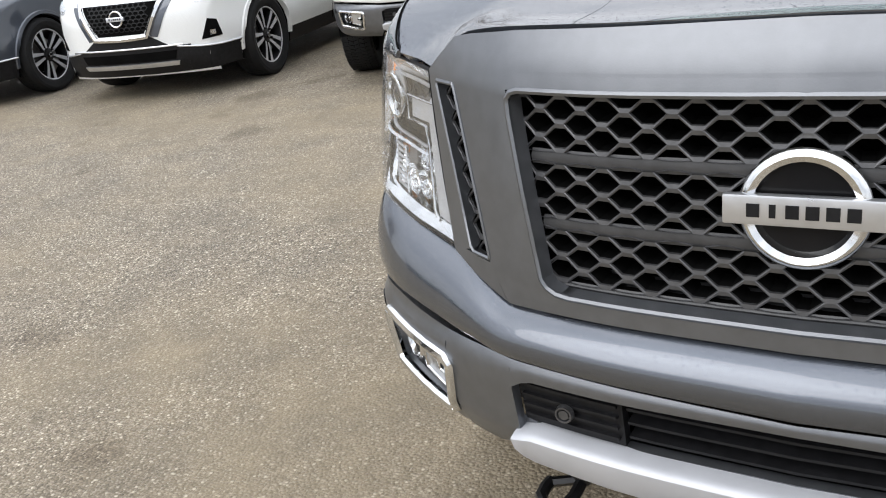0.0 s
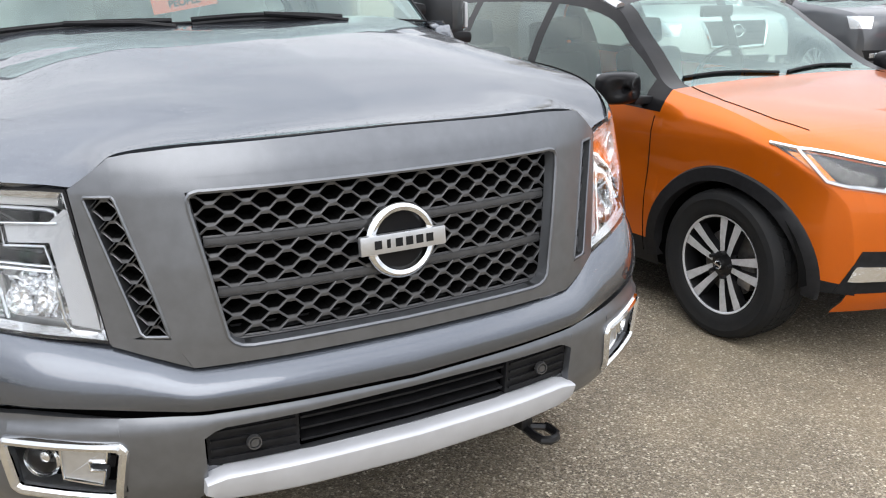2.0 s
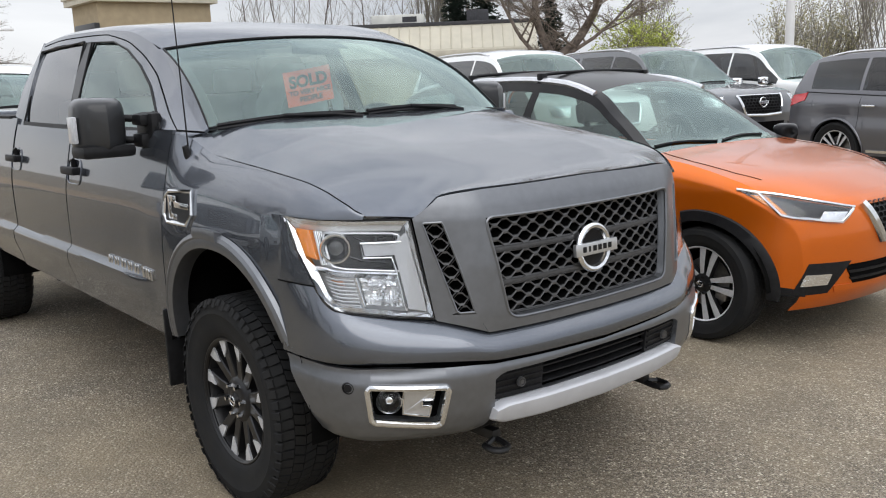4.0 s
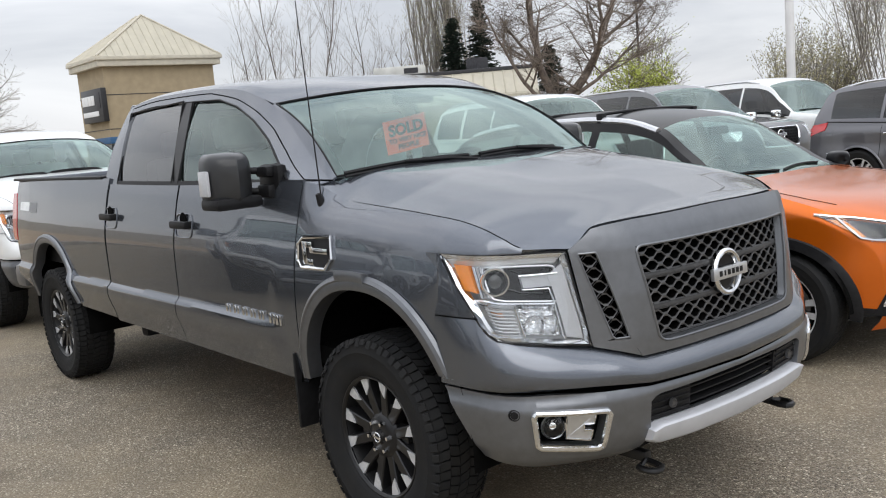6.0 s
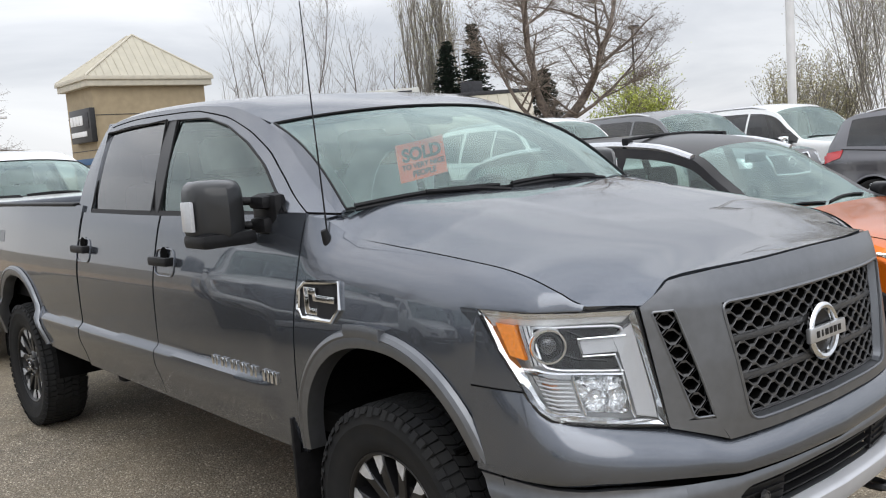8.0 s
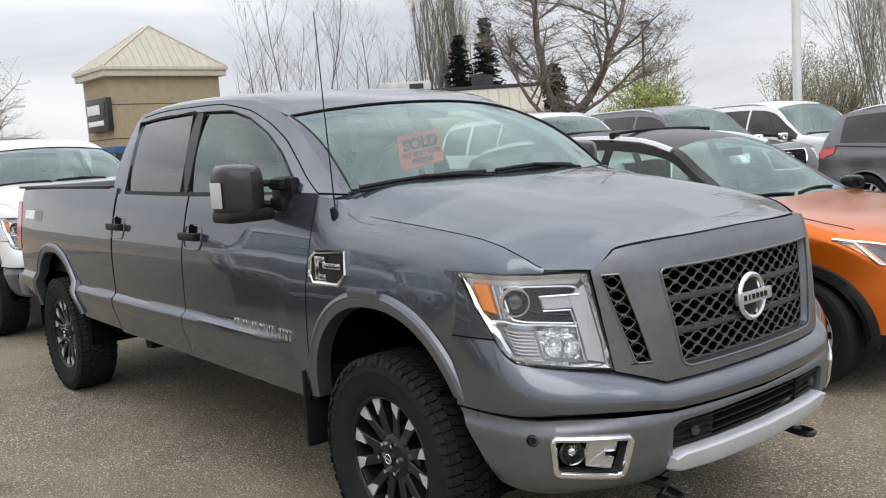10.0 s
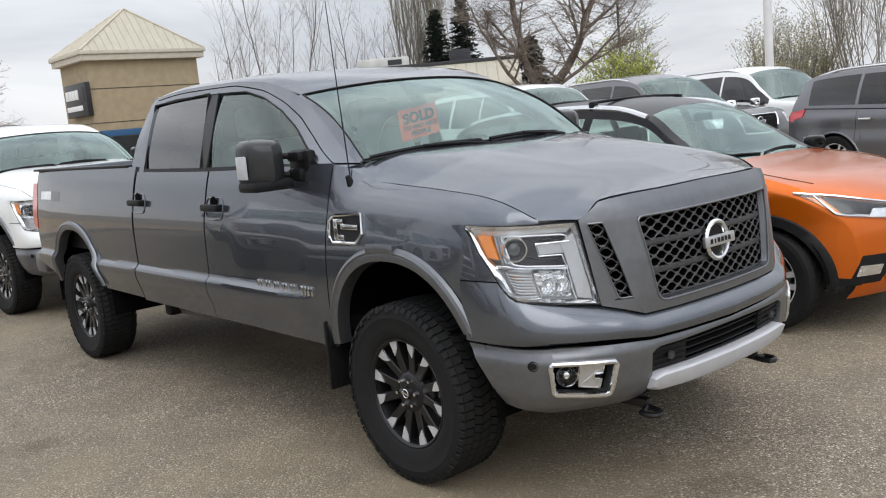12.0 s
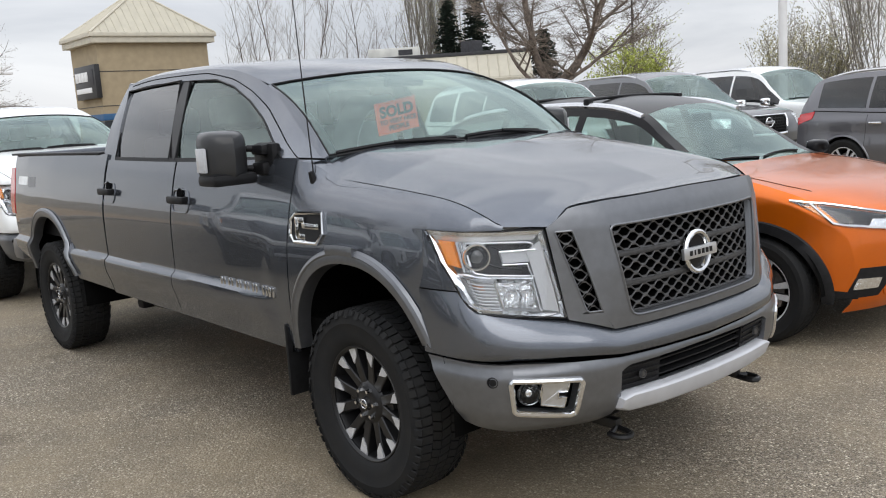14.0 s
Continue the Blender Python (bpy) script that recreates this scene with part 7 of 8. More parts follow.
car("family_suv", "dark suv with roof rails, parked far back in the lot", "car", dict(PATH_SUV, plates=[], lines=[]), dict(glass_set, side=CHARCOAL, flare=CHARCOAL, mirror=CHARCOAL), pose(-4.2, 18.6, 0, 0, 0, HEAD))

MURANO = dict(
    top=[(-3.78, 0.45), (-3.80, 0.62), (-3.76, 0.90), (-3.66, 1.10), (-3.40, 1.40), (-3.2, 1.58), (-2.9, 1.63), (-2.2, 1.675), (-1.7, 1.67), (-1.35, 1.64), (-1.05, 1.56), (-0.6, 1.30), (-0.22, 1.085),
         (0.1, 1.05), (0.5, 0.99), (0.78, 0.925), (0.90, 0.84), (0.945, 0.70), (0.95, 0.52), (0.94, 0.38), (0.86, 0.22)],
    half=0.96, plan=[(-3.8, 0.84), (-3.4, 0.95), (-2.7, 1.0), (-0.3, 1.0), (0.3, 0.985), (0.65, 0.93), (0.88, 0.86), (0.95, 0.80)],
    belt=[(-3.7, 1.14), (-2.0, 1.03), (-0.3, 1.0), (0.4, 0.95), (0.95, 0.82)], prof=[(0.18, 0.93), (0.35, 0.97), (0.55, 1.0), (0.75, 0.98), (0.95, 0.985), (1.05, 0.95), (1.2, 0.93)],
    sill=0.24, rear=-2.825, radius=0.375, tyre=0.235, rim=0.258, arch=0.420, flare=0.035, tumble=0.36, crown=0.07, bow=0.34, wheel="car", clad=0.38,
    header=-1.08, cowl=-0.21, hood_z=0.86, tail_roof=-3.2, windows=[(-3.2, -2.5), (-2.4, -1.5), (-1.38, -0.40)], back=(-3.66, -3.25), mirror=(-0.52, 1.05),
    seams=[(-0.38, 0.05), (-1.44, 0.05), (-2.5, 0.1)], handles=[(-1.28, 0.92), (-2.26, 0.95)], badge=(0, 0.74, 0.075),
    plates=[
        ("headlamp", LENS, "corner", [(-0.42, 0.96), (-0.02, 0.87), (-0.04, 0.80), (-0.30, 0.80)], 0.008, 0.008, "clear swept headlamp"),
        ("headlamp_bowl", REFLECTOR, "corner", [(-0.40, 0.95), (-0.03, 0.865), (-0.05, 0.81), (-0.30, 0.81)], 0.002, 0.01, ""),
        ("grille_field", PIT, "front", [(-0.40, 0.86), (0.40, 0.86), (0.24, 0.60), (-0.24, 0.60)], 0.003, 0.01, ""),
        ("grille_wing", CHARCOAL, "front", [(-0.52, 0.86), (-0.42, 0.86), (-0.25, 0.58), (-0.36, 0.56)], 0.006, 0.02, "dark grille wing"),
        ("chin", BLACK, "front", [(-0.30, 0.565), (0.30, 0.565), (0.46, 0.47), (-0.46, 0.47)], 0.006, 0.02, "black chin under the grille"),
        ("lower_fascia", BLACK, "front", [(-0.62, 0.47), (0.62, 0.47), (0.55, 0.235), (-0.55, 0.235)], 0.006, 0.016, "black lower bumper"),
        ("corner_fascia", BLACK, "corner", [(-0.44, 0.425), (0.16, 0.450), (0.16, 0.235), (-0.44, 0.235)], 0.005, 0.014, ""),
        ("intake", PIT, "front", [(-0.50, 0.435), (0.50, 0.435), (0.47, 0.36), (-0.47, 0.36)], 0.010, 0.008, ""),
        ("lower_bar", SILVER, "front", [(-0.50, 0.345), (0.50, 0.345), (0.48, 0.310), (-0.48, 0.310)], 0.020, 0.02, "bright strip in the lower bumper"),
        ("fog_field", PIT, "corner", [(-0.22, 0.64), (-0.14, 0.66), (-0.06, 0.49), (-0.25, 0.50)], 0.006, 0.012, "black fog lamp field"),
        ("fog_lamp", REFLECTOR, "corner", [(-0.19, 0.56), (-0.14, 0.56), (-0.14, 0.52), (-0.19, 0.52)], 0.012, 0.01, ""),
    ],
    lines=[
        ("grille_frame", CHROME, "front", [(-0.44, 0.88), (-0.27, 0.575), (0.0, 0.565)], 0.012, 0.024, False),
        ("chin_trim", SILVER, "corner", [(-0.44, 0.432), (-0.25, 0.430), (-0.05, 0.440), (0.15, 0.465)], 0.008, 0.008, False),
        ("chin_bar", SILVER, "front", [(-0.56, 0.478), (0.56, 0.478)], 0.010, 0.009, False),
    ])
white_m, sh = car("hatch_suv", "white suv with chrome v-shaped grille frame and dark lower bumper", "car", MURANO, dict(glass_set, side=WHITE, flare=WHITE, mirror=WHITE), pose(-4.25, -6.55, 0, 0, 0, 12))
net(sh, white_m, 0, 0.30, 0.62, 0.84, 0.055, 0.032, BLACK)
dark_m, sh = car("hatch_suv", "dark blue-grey suv with bright lower trim", "car", MURANO, dict(glass_set, side=CHARCOAL, flare=CHARCOAL, mirror=CHARCOAL), pose(-3.66, -8.99, 0, 0, 0, 12))
net(sh, dark_m, 0, 0.30, 0.62, 0.84, 0.055, 0.032, BLACK)

# two white pickups of the same build
white_pickup = copy_thing(truck, pose(-4.93, -3.88, 0, 0, 0, 24))
white_pickup_b = copy_thing(truck, pose(-6.72, 0.16, 0, 0, 0, 4))
for other, label, mesh_mat in ((white_pickup, "white crew cab pickup with silver honeycomb grille and grey bumper", SILVER), (white_pickup_b, "white crew cab pickup parked behind the grey pickup's bed", SILVER)):
    tagged(other, label, "pickup truck", "white pickups")
    for ob in other.children_recursive:
        for slot in ob.material_slots:
            if slot.material == PAINT:
                slot.link = "OBJECT"
                slot.material = WHITE
            elif slot.material == DARK and ob.name.split(".")[0] in ("grille_cell", "grille_bar", "side_grille_cell"):
                slot.link = "OBJECT"
                slot.material = mesh_mat
    for ob in [o for o in other.children_recursive if o.name.split(".")[0] in ("seat_wrapping", "dash_wrapping", "aerial", "aerial_base")]:
        bpy.data.objects.remove(ob)

# the lot goes on behind the camera
for src, x, y, deg in ((dark_m, 4.2, -13.2, 80), (white_m, 7.2, -13.6, 80), (dark_m, -8.6, -14.5, 20)):
    copy_thing(src, pose(x, y, 0, 0, 0, deg))

# ---- the sold card behind the windscreen ----
card = thing("sold_card", "orange-red cardboard sold card hung behind the pickup's windscreen", "sign", m=Matrix.Translation((-0.868, 0.008, 1.553)) @ look((0, 0, 0), (-1, 0.22, 0.12)) @ pose(0, 0, 0, 0, 0, 9))
rows = [[(lerp(-0.122, 0.122, i / 8), lerp(-0.086, 0.086, j / 5), 0.006 * math.sin(i * 0.5) + 0.002 * j / 5) for i in range(9)] for j in range(6)]
part("card", Shape().slab(rows, 0.002, out=(0, 0, 1)), SOLD_CARD, card)
words("SOLD", 0.078, INK, card, pose(0, 0.030, 0.0085), bold=0.0032)
words("TO VERY NICE", 0.033, INK, card, pose(0, -0.022, 0.0085), bold=0.0008)
words("PEOPLE", 0.036, INK, card, pose(0, -0.057, 0.0085), bold=0.0010)
part("string", Shape().tube([(0, 0.085, 0.002), (-0.01, 0.14, 0.03), (0.0, 0.20, 0.05)], 0.0015, 5), INK, card)

# ---- buildings ----
STUCCO = material("tan_stucco", (0.36, 0.29, 0.19), 0.85, vary=0.08, scale=3, bump=0.15, bump_scale=120)
CREAM_METAL = material("cream_standing_seam", (0.49, 0.455, 0.365), 0.5, vary=0.06, scale=2, bump=0.02)
CREAM_TRIM = material("cream_trim", (0.55, 0.51, 0.42), 0.6, vary=0.07, scale=4)
CREAM_WALL = material("cream_wall", (0.50, 0.43, 0.31), 0.8, vary=0.1, scale=2, bump=0.1)
SIGN_BLACK = material("sign_black", (0.02, 0.02, 0.022), 0.4, vary=0.2)
SIGN_WHITE = material("sign_white", (0.80, 0.80, 0.80), 0.5, vary=0.04)
BLUE_BAND = material("blue_band", (0.03, 0.10, 0.22), 0.5, vary=0.1)
DULL_GLASS = material("dark_shop_glass", (0.03, 0.035, 0.04), 0.08, vary=0.1)
ROOF_EDGE = material("dark_roof_edge", (0.04, 0.04, 0.045), 0.6, vary=0.2)
UNIT_PAINT = material("pale_unit_paint", (0.62, 0.62, 0.58), 0.6, vary=0.1, scale=3)

tower = thing("corner_tower", "tan stucco shop tower with cream hipped metal roof and dark sign", "building", m=pose(-38.95, 14.33, -0.33))
hx, hy = 1.65, 2.62
walls = Shape().box(-hx, hx, -hy, hy, 0.33, 5.70)
part("wall", walls, STUCCO, tower)
for z in (2.95, 4.45):
    part("wall_joint", Shape().box(-hx - 0.015, hx + 0.015, -hy - 0.015, hy + 0.015, z, z + 0.03), ROOF_EDGE, tower)
part("eave", Shape().box(-hx - 0.28, hx + 0.28, -hy - 0.28, hy + 0.28, 5.68, 5.98, soft=0.03).box(-hx - 0.36, hx + 0.36, -hy - 0.36, hy + 0.36, 5.95, 6.12, soft=0.02), CREAM_TRIM, tower)
ex, ey, za = hx + 0.32, hy + 0.32, 8.12
apex = [(-0.25, 0.0, za), (0.25, 0.0, za)]
roof = Shape()
roof.add([(-ex, -ey, 6.10), (ex, -ey, 6.10), (ex, ey, 6.10), (-ex, ey, 6.10), *apex], [(0, 1, 5, 4), (1, 2, 5), (2, 3, 4, 5), (3, 0, 4), (3, 2, 1, 0)])
part("roof", roof, CREAM_METAL, tower, "cream standing-seam hipped roof", smooth=False)
seams = []
for k in range(-8, 9):
    q = k / 8.5
    f = 1 - abs(q)
    seams.append([(ex, q * ey, 6.12), (lerp(ex, 0.25, f), q * ey, lerp(6.12, za + 0.02, f))])
    seams.append([(q * ex, -ey, 6.12), (q * ex, lerp(-ey, 0, f), lerp(6.12, za + 0.02, f))])
for a, b in seams:
    part("roof_seam", Shape().tube([a, b], 0.022, 4), CREAM_METAL, tower, smooth=False)
for cx, cy in ((1, 1), (1, -1), (-1, -1)):
    part("hip_cap", Shape().tube([(cx * ex, cy * ey, 6.13), (cx * 0.25, 0, za + 0.02)], 0.05, 6), CREAM_TRIM, tower)
sign = part("sign_board", Shape().box(-0.75, hx + 0.18, -hy - 0.26, -hy - 0.02, 3.32, 4.78, soft=0.02), SIGN_BLACK, tower, "dark sign board whose lettering is reduced to pale bars")
for x0, x1, z0, z1 in ((-0.60, -0.25, 4.08, 4.50), (-0.18, 0.14, 4.08, 4.50), (0.20, 0.52, 4.08, 4.50), (0.58, 0.92, 4.08, 4.50), (-0.60, 1.30, 3.58, 3.80)):
    part("sign_bar", Shape().box(x0, x1, -hy - 0.30, -hy - 0.25, z0, z1, soft=0.01), SIGN_WHITE, sign)
part("sign_back", Shape().box(1.05, 1.62, -hy - 0.285, -hy - 0.25, 3.9, 4.6, soft=0.01), ROOF_EDGE, sign)
part("blue_band", Shape().box(-hx - 0.05, hx + 0.05, -hy - 0.05, hy + 0.05, 2.33, 2.62, soft=0.01), BLUE_BAND, tower, "blue band round the tower")
part("shop_glass", Shape().box(-hx + 0.3, hx + 0.03, -hy - 0.03, hy - 0.3, 0.6, 2.3), DULL_GLASS, tower)

low_dir = math.degrees(math.atan2(24.0 - 14.5, -23.4 + 31.5))
shop = thing("low_shop", "long low cream shop with metal mansard roof", "building", m=pose(-31.5, 14.5, 0, 0, 0, low_dir))
LEN = math.hypot(24.0 - 14.5, -23.4 + 31.5)
part("wall", Shape().box(0, LEN, 0, 10, 0, 2.62), CREAM_WALL, shop)
part("mansard", Shape().prism([(-0.55, 2.60), (-0.50, 2.70), (0.55, 3.68), (9.5, 3.68), (9.5, 2.60)], -0.3, LEN + 0.3, "x"), CREAM_METAL, shop, smooth=False)
part("eave", Shape().box(-0.35, LEN + 0.35, -0.62, 0.1, 2.38, 2.64, soft=0.02), CREAM_TRIM, shop)
part("roof_edge", Shape().box(-0.35, LEN + 0.35, 0.48, 9.6, 3.65, 3.80, soft=0.01), ROOF_EDGE, shop)
for k in range(int(LEN / 0.42)):
    x = 0.1 + k * 0.42
    part("roof_seam", Shape().tube([(x, -0.52, 2.70), (x, 0.52, 3.68)], 0.022, 4), CREAM_METAL, shop, smooth=False)
unit = thing("rooftop_unit", "pale rooftop air unit on the low shop", "air unit", m=pose(-28.5, 21.3, 3.80, 0, 0, low_dir))
part("casing", Shape().box(-1.1, 1.1, -0.6, 0.6, 0, 0.42, soft=0.03), UNIT_PAINT, unit)
part("grille", Shape().box(0.2, 0.8, -0.62, -0.58, 0.1, 0.32), ROOF_EDGE, unit)
chimney = thing("roof_vent", "dark roof vent behind the low shop's edge", "roof vent", m=pose(-27.6, 25.0, 3.70))
part("vent_box", Shape().box(-0.35, 0.35, -0.35, 0.35, 0, 0.75, soft=0.03), ROOF_EDGE, chimney)

# ---- poles ----
POLE_WHITE = material("white_pole_paint", (0.72, 0.72, 0.72), 0.45, vary=0.05, scale=3)
pole = thing("lot_light_pole", "white round steel lot light pole", "light pole", m=pose(-10.5, 21.22, 0))
part("shaft", Shape().tube([(0, 0, 0), (0, 0, 4.5), (0, 0, 9.0)], [0.125, 0.115, 0.10], 20), POLE_WHITE, pole)
part("base", Shape().turn([(0.0, 0.75), (0.28, 0.75), (0.30, 0.70), (0.30, 0.0)], axis="z", n=24), CREAM_TRIM, pole)
part("head", Shape().box(-0.25, 0.9, -0.18, 0.18, 8.92, 9.08, soft=0.05), POLE_WHITE, pole)
street = thing("street_lamp", "thin dark street lamp with square head", "street lamp", m=pose(-21.94, 29.27, 0))
part("shaft", Shape().tube([(0, 0, 0), (0, 0, 6.1)], [0.07, 0.045], 10), ROOF_EDGE, street)
part("head", Shape().box(-0.12, 0.30, -0.14, 0.14, 6.05, 6.20, soft=0.03), ROOF_EDGE, street)
street2 = thing("street_lamp", "grey street lamp with a curved arm", "street lamp", m=pose(-42.0, 8.3, 0))
part("shaft", Shape().tube([(0, 0, 0), (0, 0, 3.9), (0.05, 0.2, 4.3), (0.15, 0.7, 4.45)], [0.07, 0.05, 0.04, 0.04], 8), POLE_WHITE, street2)
part("head", Shape().box(0.05, 0.25, 0.6, 1.1, 4.38, 4.50, soft=0.03), POLE_WHITE, street2)
mast = thing("thin_mast", "pale lattice mast far beyond the lot", "mast", m=pose(-30, 63, 0))
part("shaft", Shape().tube([(0, 0, 0), (0, 0, 6.6)], 0.14, 6), POLE_WHITE, mast)

# ---- trees ----
BARK = material("grey_brown_bark", (0.13, 0.105, 0.088), 0.9, vary=0.4, scale=9, bump=0.6, bump_scale=40)
BARK_RED = material("red_brown_bark", (0.155, 0.125, 0.105), 0.9, vary=0.4, scale=7, bump=0.6, bump_scale=30)
TWIG = material("fine_twigs", (0.22, 0.185, 0.155), 0.9, vary=0.3, scale=5)
POPLAR = material("pale_poplar_twigs", (0.30, 0.275, 0.25), 0.9, vary=0.3, scale=5)
OLIVE_BUDS = material("olive_buds", (0.40, 0.375, 0.22), 0.8, vary=0.35, scale=3)
PALE_BARK = material("pale_grey_bark", (0.24, 0.22, 0.19), 0.9, vary=0.3, scale=8, bump=0.5, bump_scale=40)
SPRING_LEAF = material("spring_leaves", (0.42, 0.47, 0.10), 0.7, vary=0.4, scale=3)
SPRUCE = material("spruce_needles", (0.020, 0.032, 0.022), 0.85, vary=0.5, scale=3)


def limb(shape, rnd, p, d, length, r, level, cfg, tips):
    """One limb and what grows from it."""
    n = max(3, int(length / cfg["step"]))
    path, radii = [p.copy()], [r]
    for i in range(n):
        d = (d + Vector((rnd.uniform(-1, 1), rnd.uniform(-1, 1), rnd.uniform(-0.7, 1))) * cfg["wander"] + Vector((0, 0, cfg["rise"][min(level, 3)]))).normalized()
        p = p + d * (length / n)
        path.append(p.copy())
        radii.append(max(r * (1 - 0.72 * (i + 1) / n), cfg["least"]))
    shape[min(level, 2)].tube(path, radii, 7 if level == 0 else 5 if level == 1 else 3)
    if level >= cfg["levels"]:
        tips.append((path[-1], d))
        tips.append((path[len(path) // 2], d))
        return
    kids = cfg["kids"][level]
    for k in range(kids):
        f = lerp(cfg["from"][level], 1.0, (k + rnd.random() * 0.8) / kids)
        i = min(int(f * n), n)
        axis = Vector((rnd.uniform(-1, 1), rnd.uniform(-1, 1), rnd.uniform(-0.25, 0.35))).normalized()
        nd = (d * (1 - cfg["spread"][level]) + axis * cfg["spread"][level]).normalized()
        limb(shape, rnd, path[i], nd, length * cfg["short"][level] * rnd.uniform(0.7, 1.15), max(radii[i] * 0.62, cfg["least"]), level + 1, cfg, tips)


def tufts(tips, rnd, count, size, spread):
    """Small leaves or buds round the twig ends."""
    s = Shape()
    for p, d in tips:
        for _ in range(count):
            c = p + Vector((rnd.gauss(0, spread), rnd.gauss(0, spread), rnd.gauss(0, spread)))
            a = Vector((rnd.uniform(-1, 1), rnd.uniform(-1, 1), rnd.uniform(-1, 1))).normalized() * size * rnd.uniform(0.5, 1.3)
            b = a.cross(Vector((rnd.uniform(-1, 1), rnd.uniform(-1, 1), rnd.uniform(-1, 1)))).normalized() * size * 0.5
            s.add([c - a, c + b, c + a, c - b], [(0, 1, 2, 3)])
    return s


def fast_mesh(name, shape, mat):
    me = bpy.data.meshes.new(name)
    me.from_pydata(shape.v, [], shape.f)
    me.materials.append(mat)
    return me


def tree(name, label, m, seed, stems, cfg, bark, twig, leaf=None, buds=(0, 0.02, 0.1), category="tree"):
    rnd = random.Random(seed)
    t = thing(name, label, category, m=m)
    shapes = [Shape(), Shape(), Shape()]
    tips = []
    for p, d, length, r in stems:
        limb(shapes, rnd, Vector(p), Vector(d).normalized(), length, r, 0, cfg, tips)
    trunk = Shape().add(shapes[0].v, shapes[0].f)
    trunk.add(shapes[1].v, shapes[1].f)
    me = fast_mesh("trunk", trunk, bark)
    for f in me.polygons:
        f.use_smooth = True
    part("trunk", me, None, t)
    part("crown", fast_mesh("crown", shapes[2], twig), None, t)
    if leaf:
        part("foliage", fast_mesh("foliage", tufts(tips, rnd, *buds), leaf), None, t)
    return t


BARE = dict(step=0.28, wander=0.20, rise=(0.05, 0.04, 0.02, 0.0), levels=4, kids=(8, 7, 6, 4), spread=(0.60, 0.62, 0.64, 0.65), short=(0.56, 0.54, 0.52, 0.5), least=0.0036)
BARE["from"] = (0.25, 0.2, 0.15, 0.15)
old_tree = tree("old_bare_tree", "large bare spreading tree with grey-brown forked trunk and first buds", pose(-17.9, 19.6, 0), 11,
     [((0, 0, 0), (0.02, 0.02, 1), 2.3, 0.27), ((0, 0, 2.0), (-0.30, -0.36, 1), 5.2, 0.15), ((0.03, 0.03, 1.9), (0.46, 0.56, 1), 5.6, 0.17), ((0, 0, 1.8), (-0.9, -0.65, 0.62), 4.0, 0.085), ((0.05, 0.05, 1.9), (0.9, 0.6, 0.42), 3.8, 0.08)],
     BARE, BARK_RED, TWIG, BARK_RED, (2, 0.022, 0.10))
UPRIGHT = dict(step=0.5, wander=0.07, rise=(0.10, 0.16, 0.14, 0.10), levels=3, kids=(8, 5, 3), spread=(0.42, 0.48, 0.50), short=(0.40, 0.50, 0.5), least=0.0038)
UPRIGHT["from"] = (0.18, 0.2, 0.2)
poplars = []
for k, (x, y, h, dx) in enumerate(((-37.4, 18.9, 7.0, -0.12), (-36.9, 20.4, 9.2, 0.0), (-36.2, 21.9, 9.6, 0.05), (-35.5, 24.4, 7.4, 0.04), (-34.9, 25.9, 6.4, 0.0))):
    young = tree("young_poplar", "bare young poplar with upright pale branches", pose(x, y, 0), 20 + k, [((0, 0, 0), (0.05, dx, 1), h, 0.045), ((0, 0.2, 0.3), (0.1, dx + 0.22, 1), h * 0.8, 0.03), ((0, -0.2, 0.3), (0.0, dx - 0.25, 1), h * 0.75, 0.03)], UPRIGHT, BARK, POPLAR)
DENSE = dict(UPRIGHT, kids=(11, 5, 3), spread=(0.22, 0.30, 0.40))
for k, (x, y, h) in enumerate(((-34.6, 27.8, 9.0), (-34.1, 28.7, 9.8), (-33.6, 29.4, 8.8))):
    tree("columnar_poplar", "columnar poplar just breaking bud", pose(x, y, 0), 40 + k, [((0, 0, 0), (0, 0.02, 1), h, 0.14), ((0.2, 0.3, 0.5), (0, 0.08, 1), h * 0.9, 0.09), ((0, -0.3, 0.5), (0, -0.08, 1), h * 0.9, 0.09)], DENSE, PALE_BARK, POPLAR, OLIVE_BUDS, (3, 0.040, 0.16))


def spruce(m, height, seed):
    rnd = random.Random(seed)
    t = thing("spruce", "dark conical spruce beyond the low shop", "tree", m=m)
    part("trunk", Shape().tube([(0, 0, 0), (0, 0, height)], [0.16, 0.02], 7), BARK, t)
    s = Shape()
    z = 0.6
    while z < height - 0.05:
        f = 1 - z / height
        reach = 0.18 + 1.55 * f ** 0.9
        for k in range(int(7 + 9 * f)):
            a = rnd.uniform(0, 2 * math.pi)
            L = reach * rnd.uniform(0.65, 1.12)
            droop = -0.25 * L * rnd.uniform(0.4, 1.4)
            for j in range(9):
                q = (j + rnd.random()) / 9
                c = Vector((math.cos(a) * L * q, math.sin(a) * L * q, z + droop * q + 0.10 * q * q + rnd.uniform(-0.05, 0.05)))
                wd = 0.13 * (1.15 - q) + 0.05
                u = Vector((-math.sin(a), math.cos(a), rnd.uniform(-0.5, 0.1))) * wd
                v = Vector((math.cos(a), math.sin(a), rnd.uniform(-0.6, 0.4))) * 0.16
                s.add([c - u, c + v * 0.4 - Vector((0, 0, 0.06)), c + u, c + v], [(0, 1, 2, 3)])
        z += 0.13
    part("crown", fast_mesh("crown", s, SPRUCE), None, t)


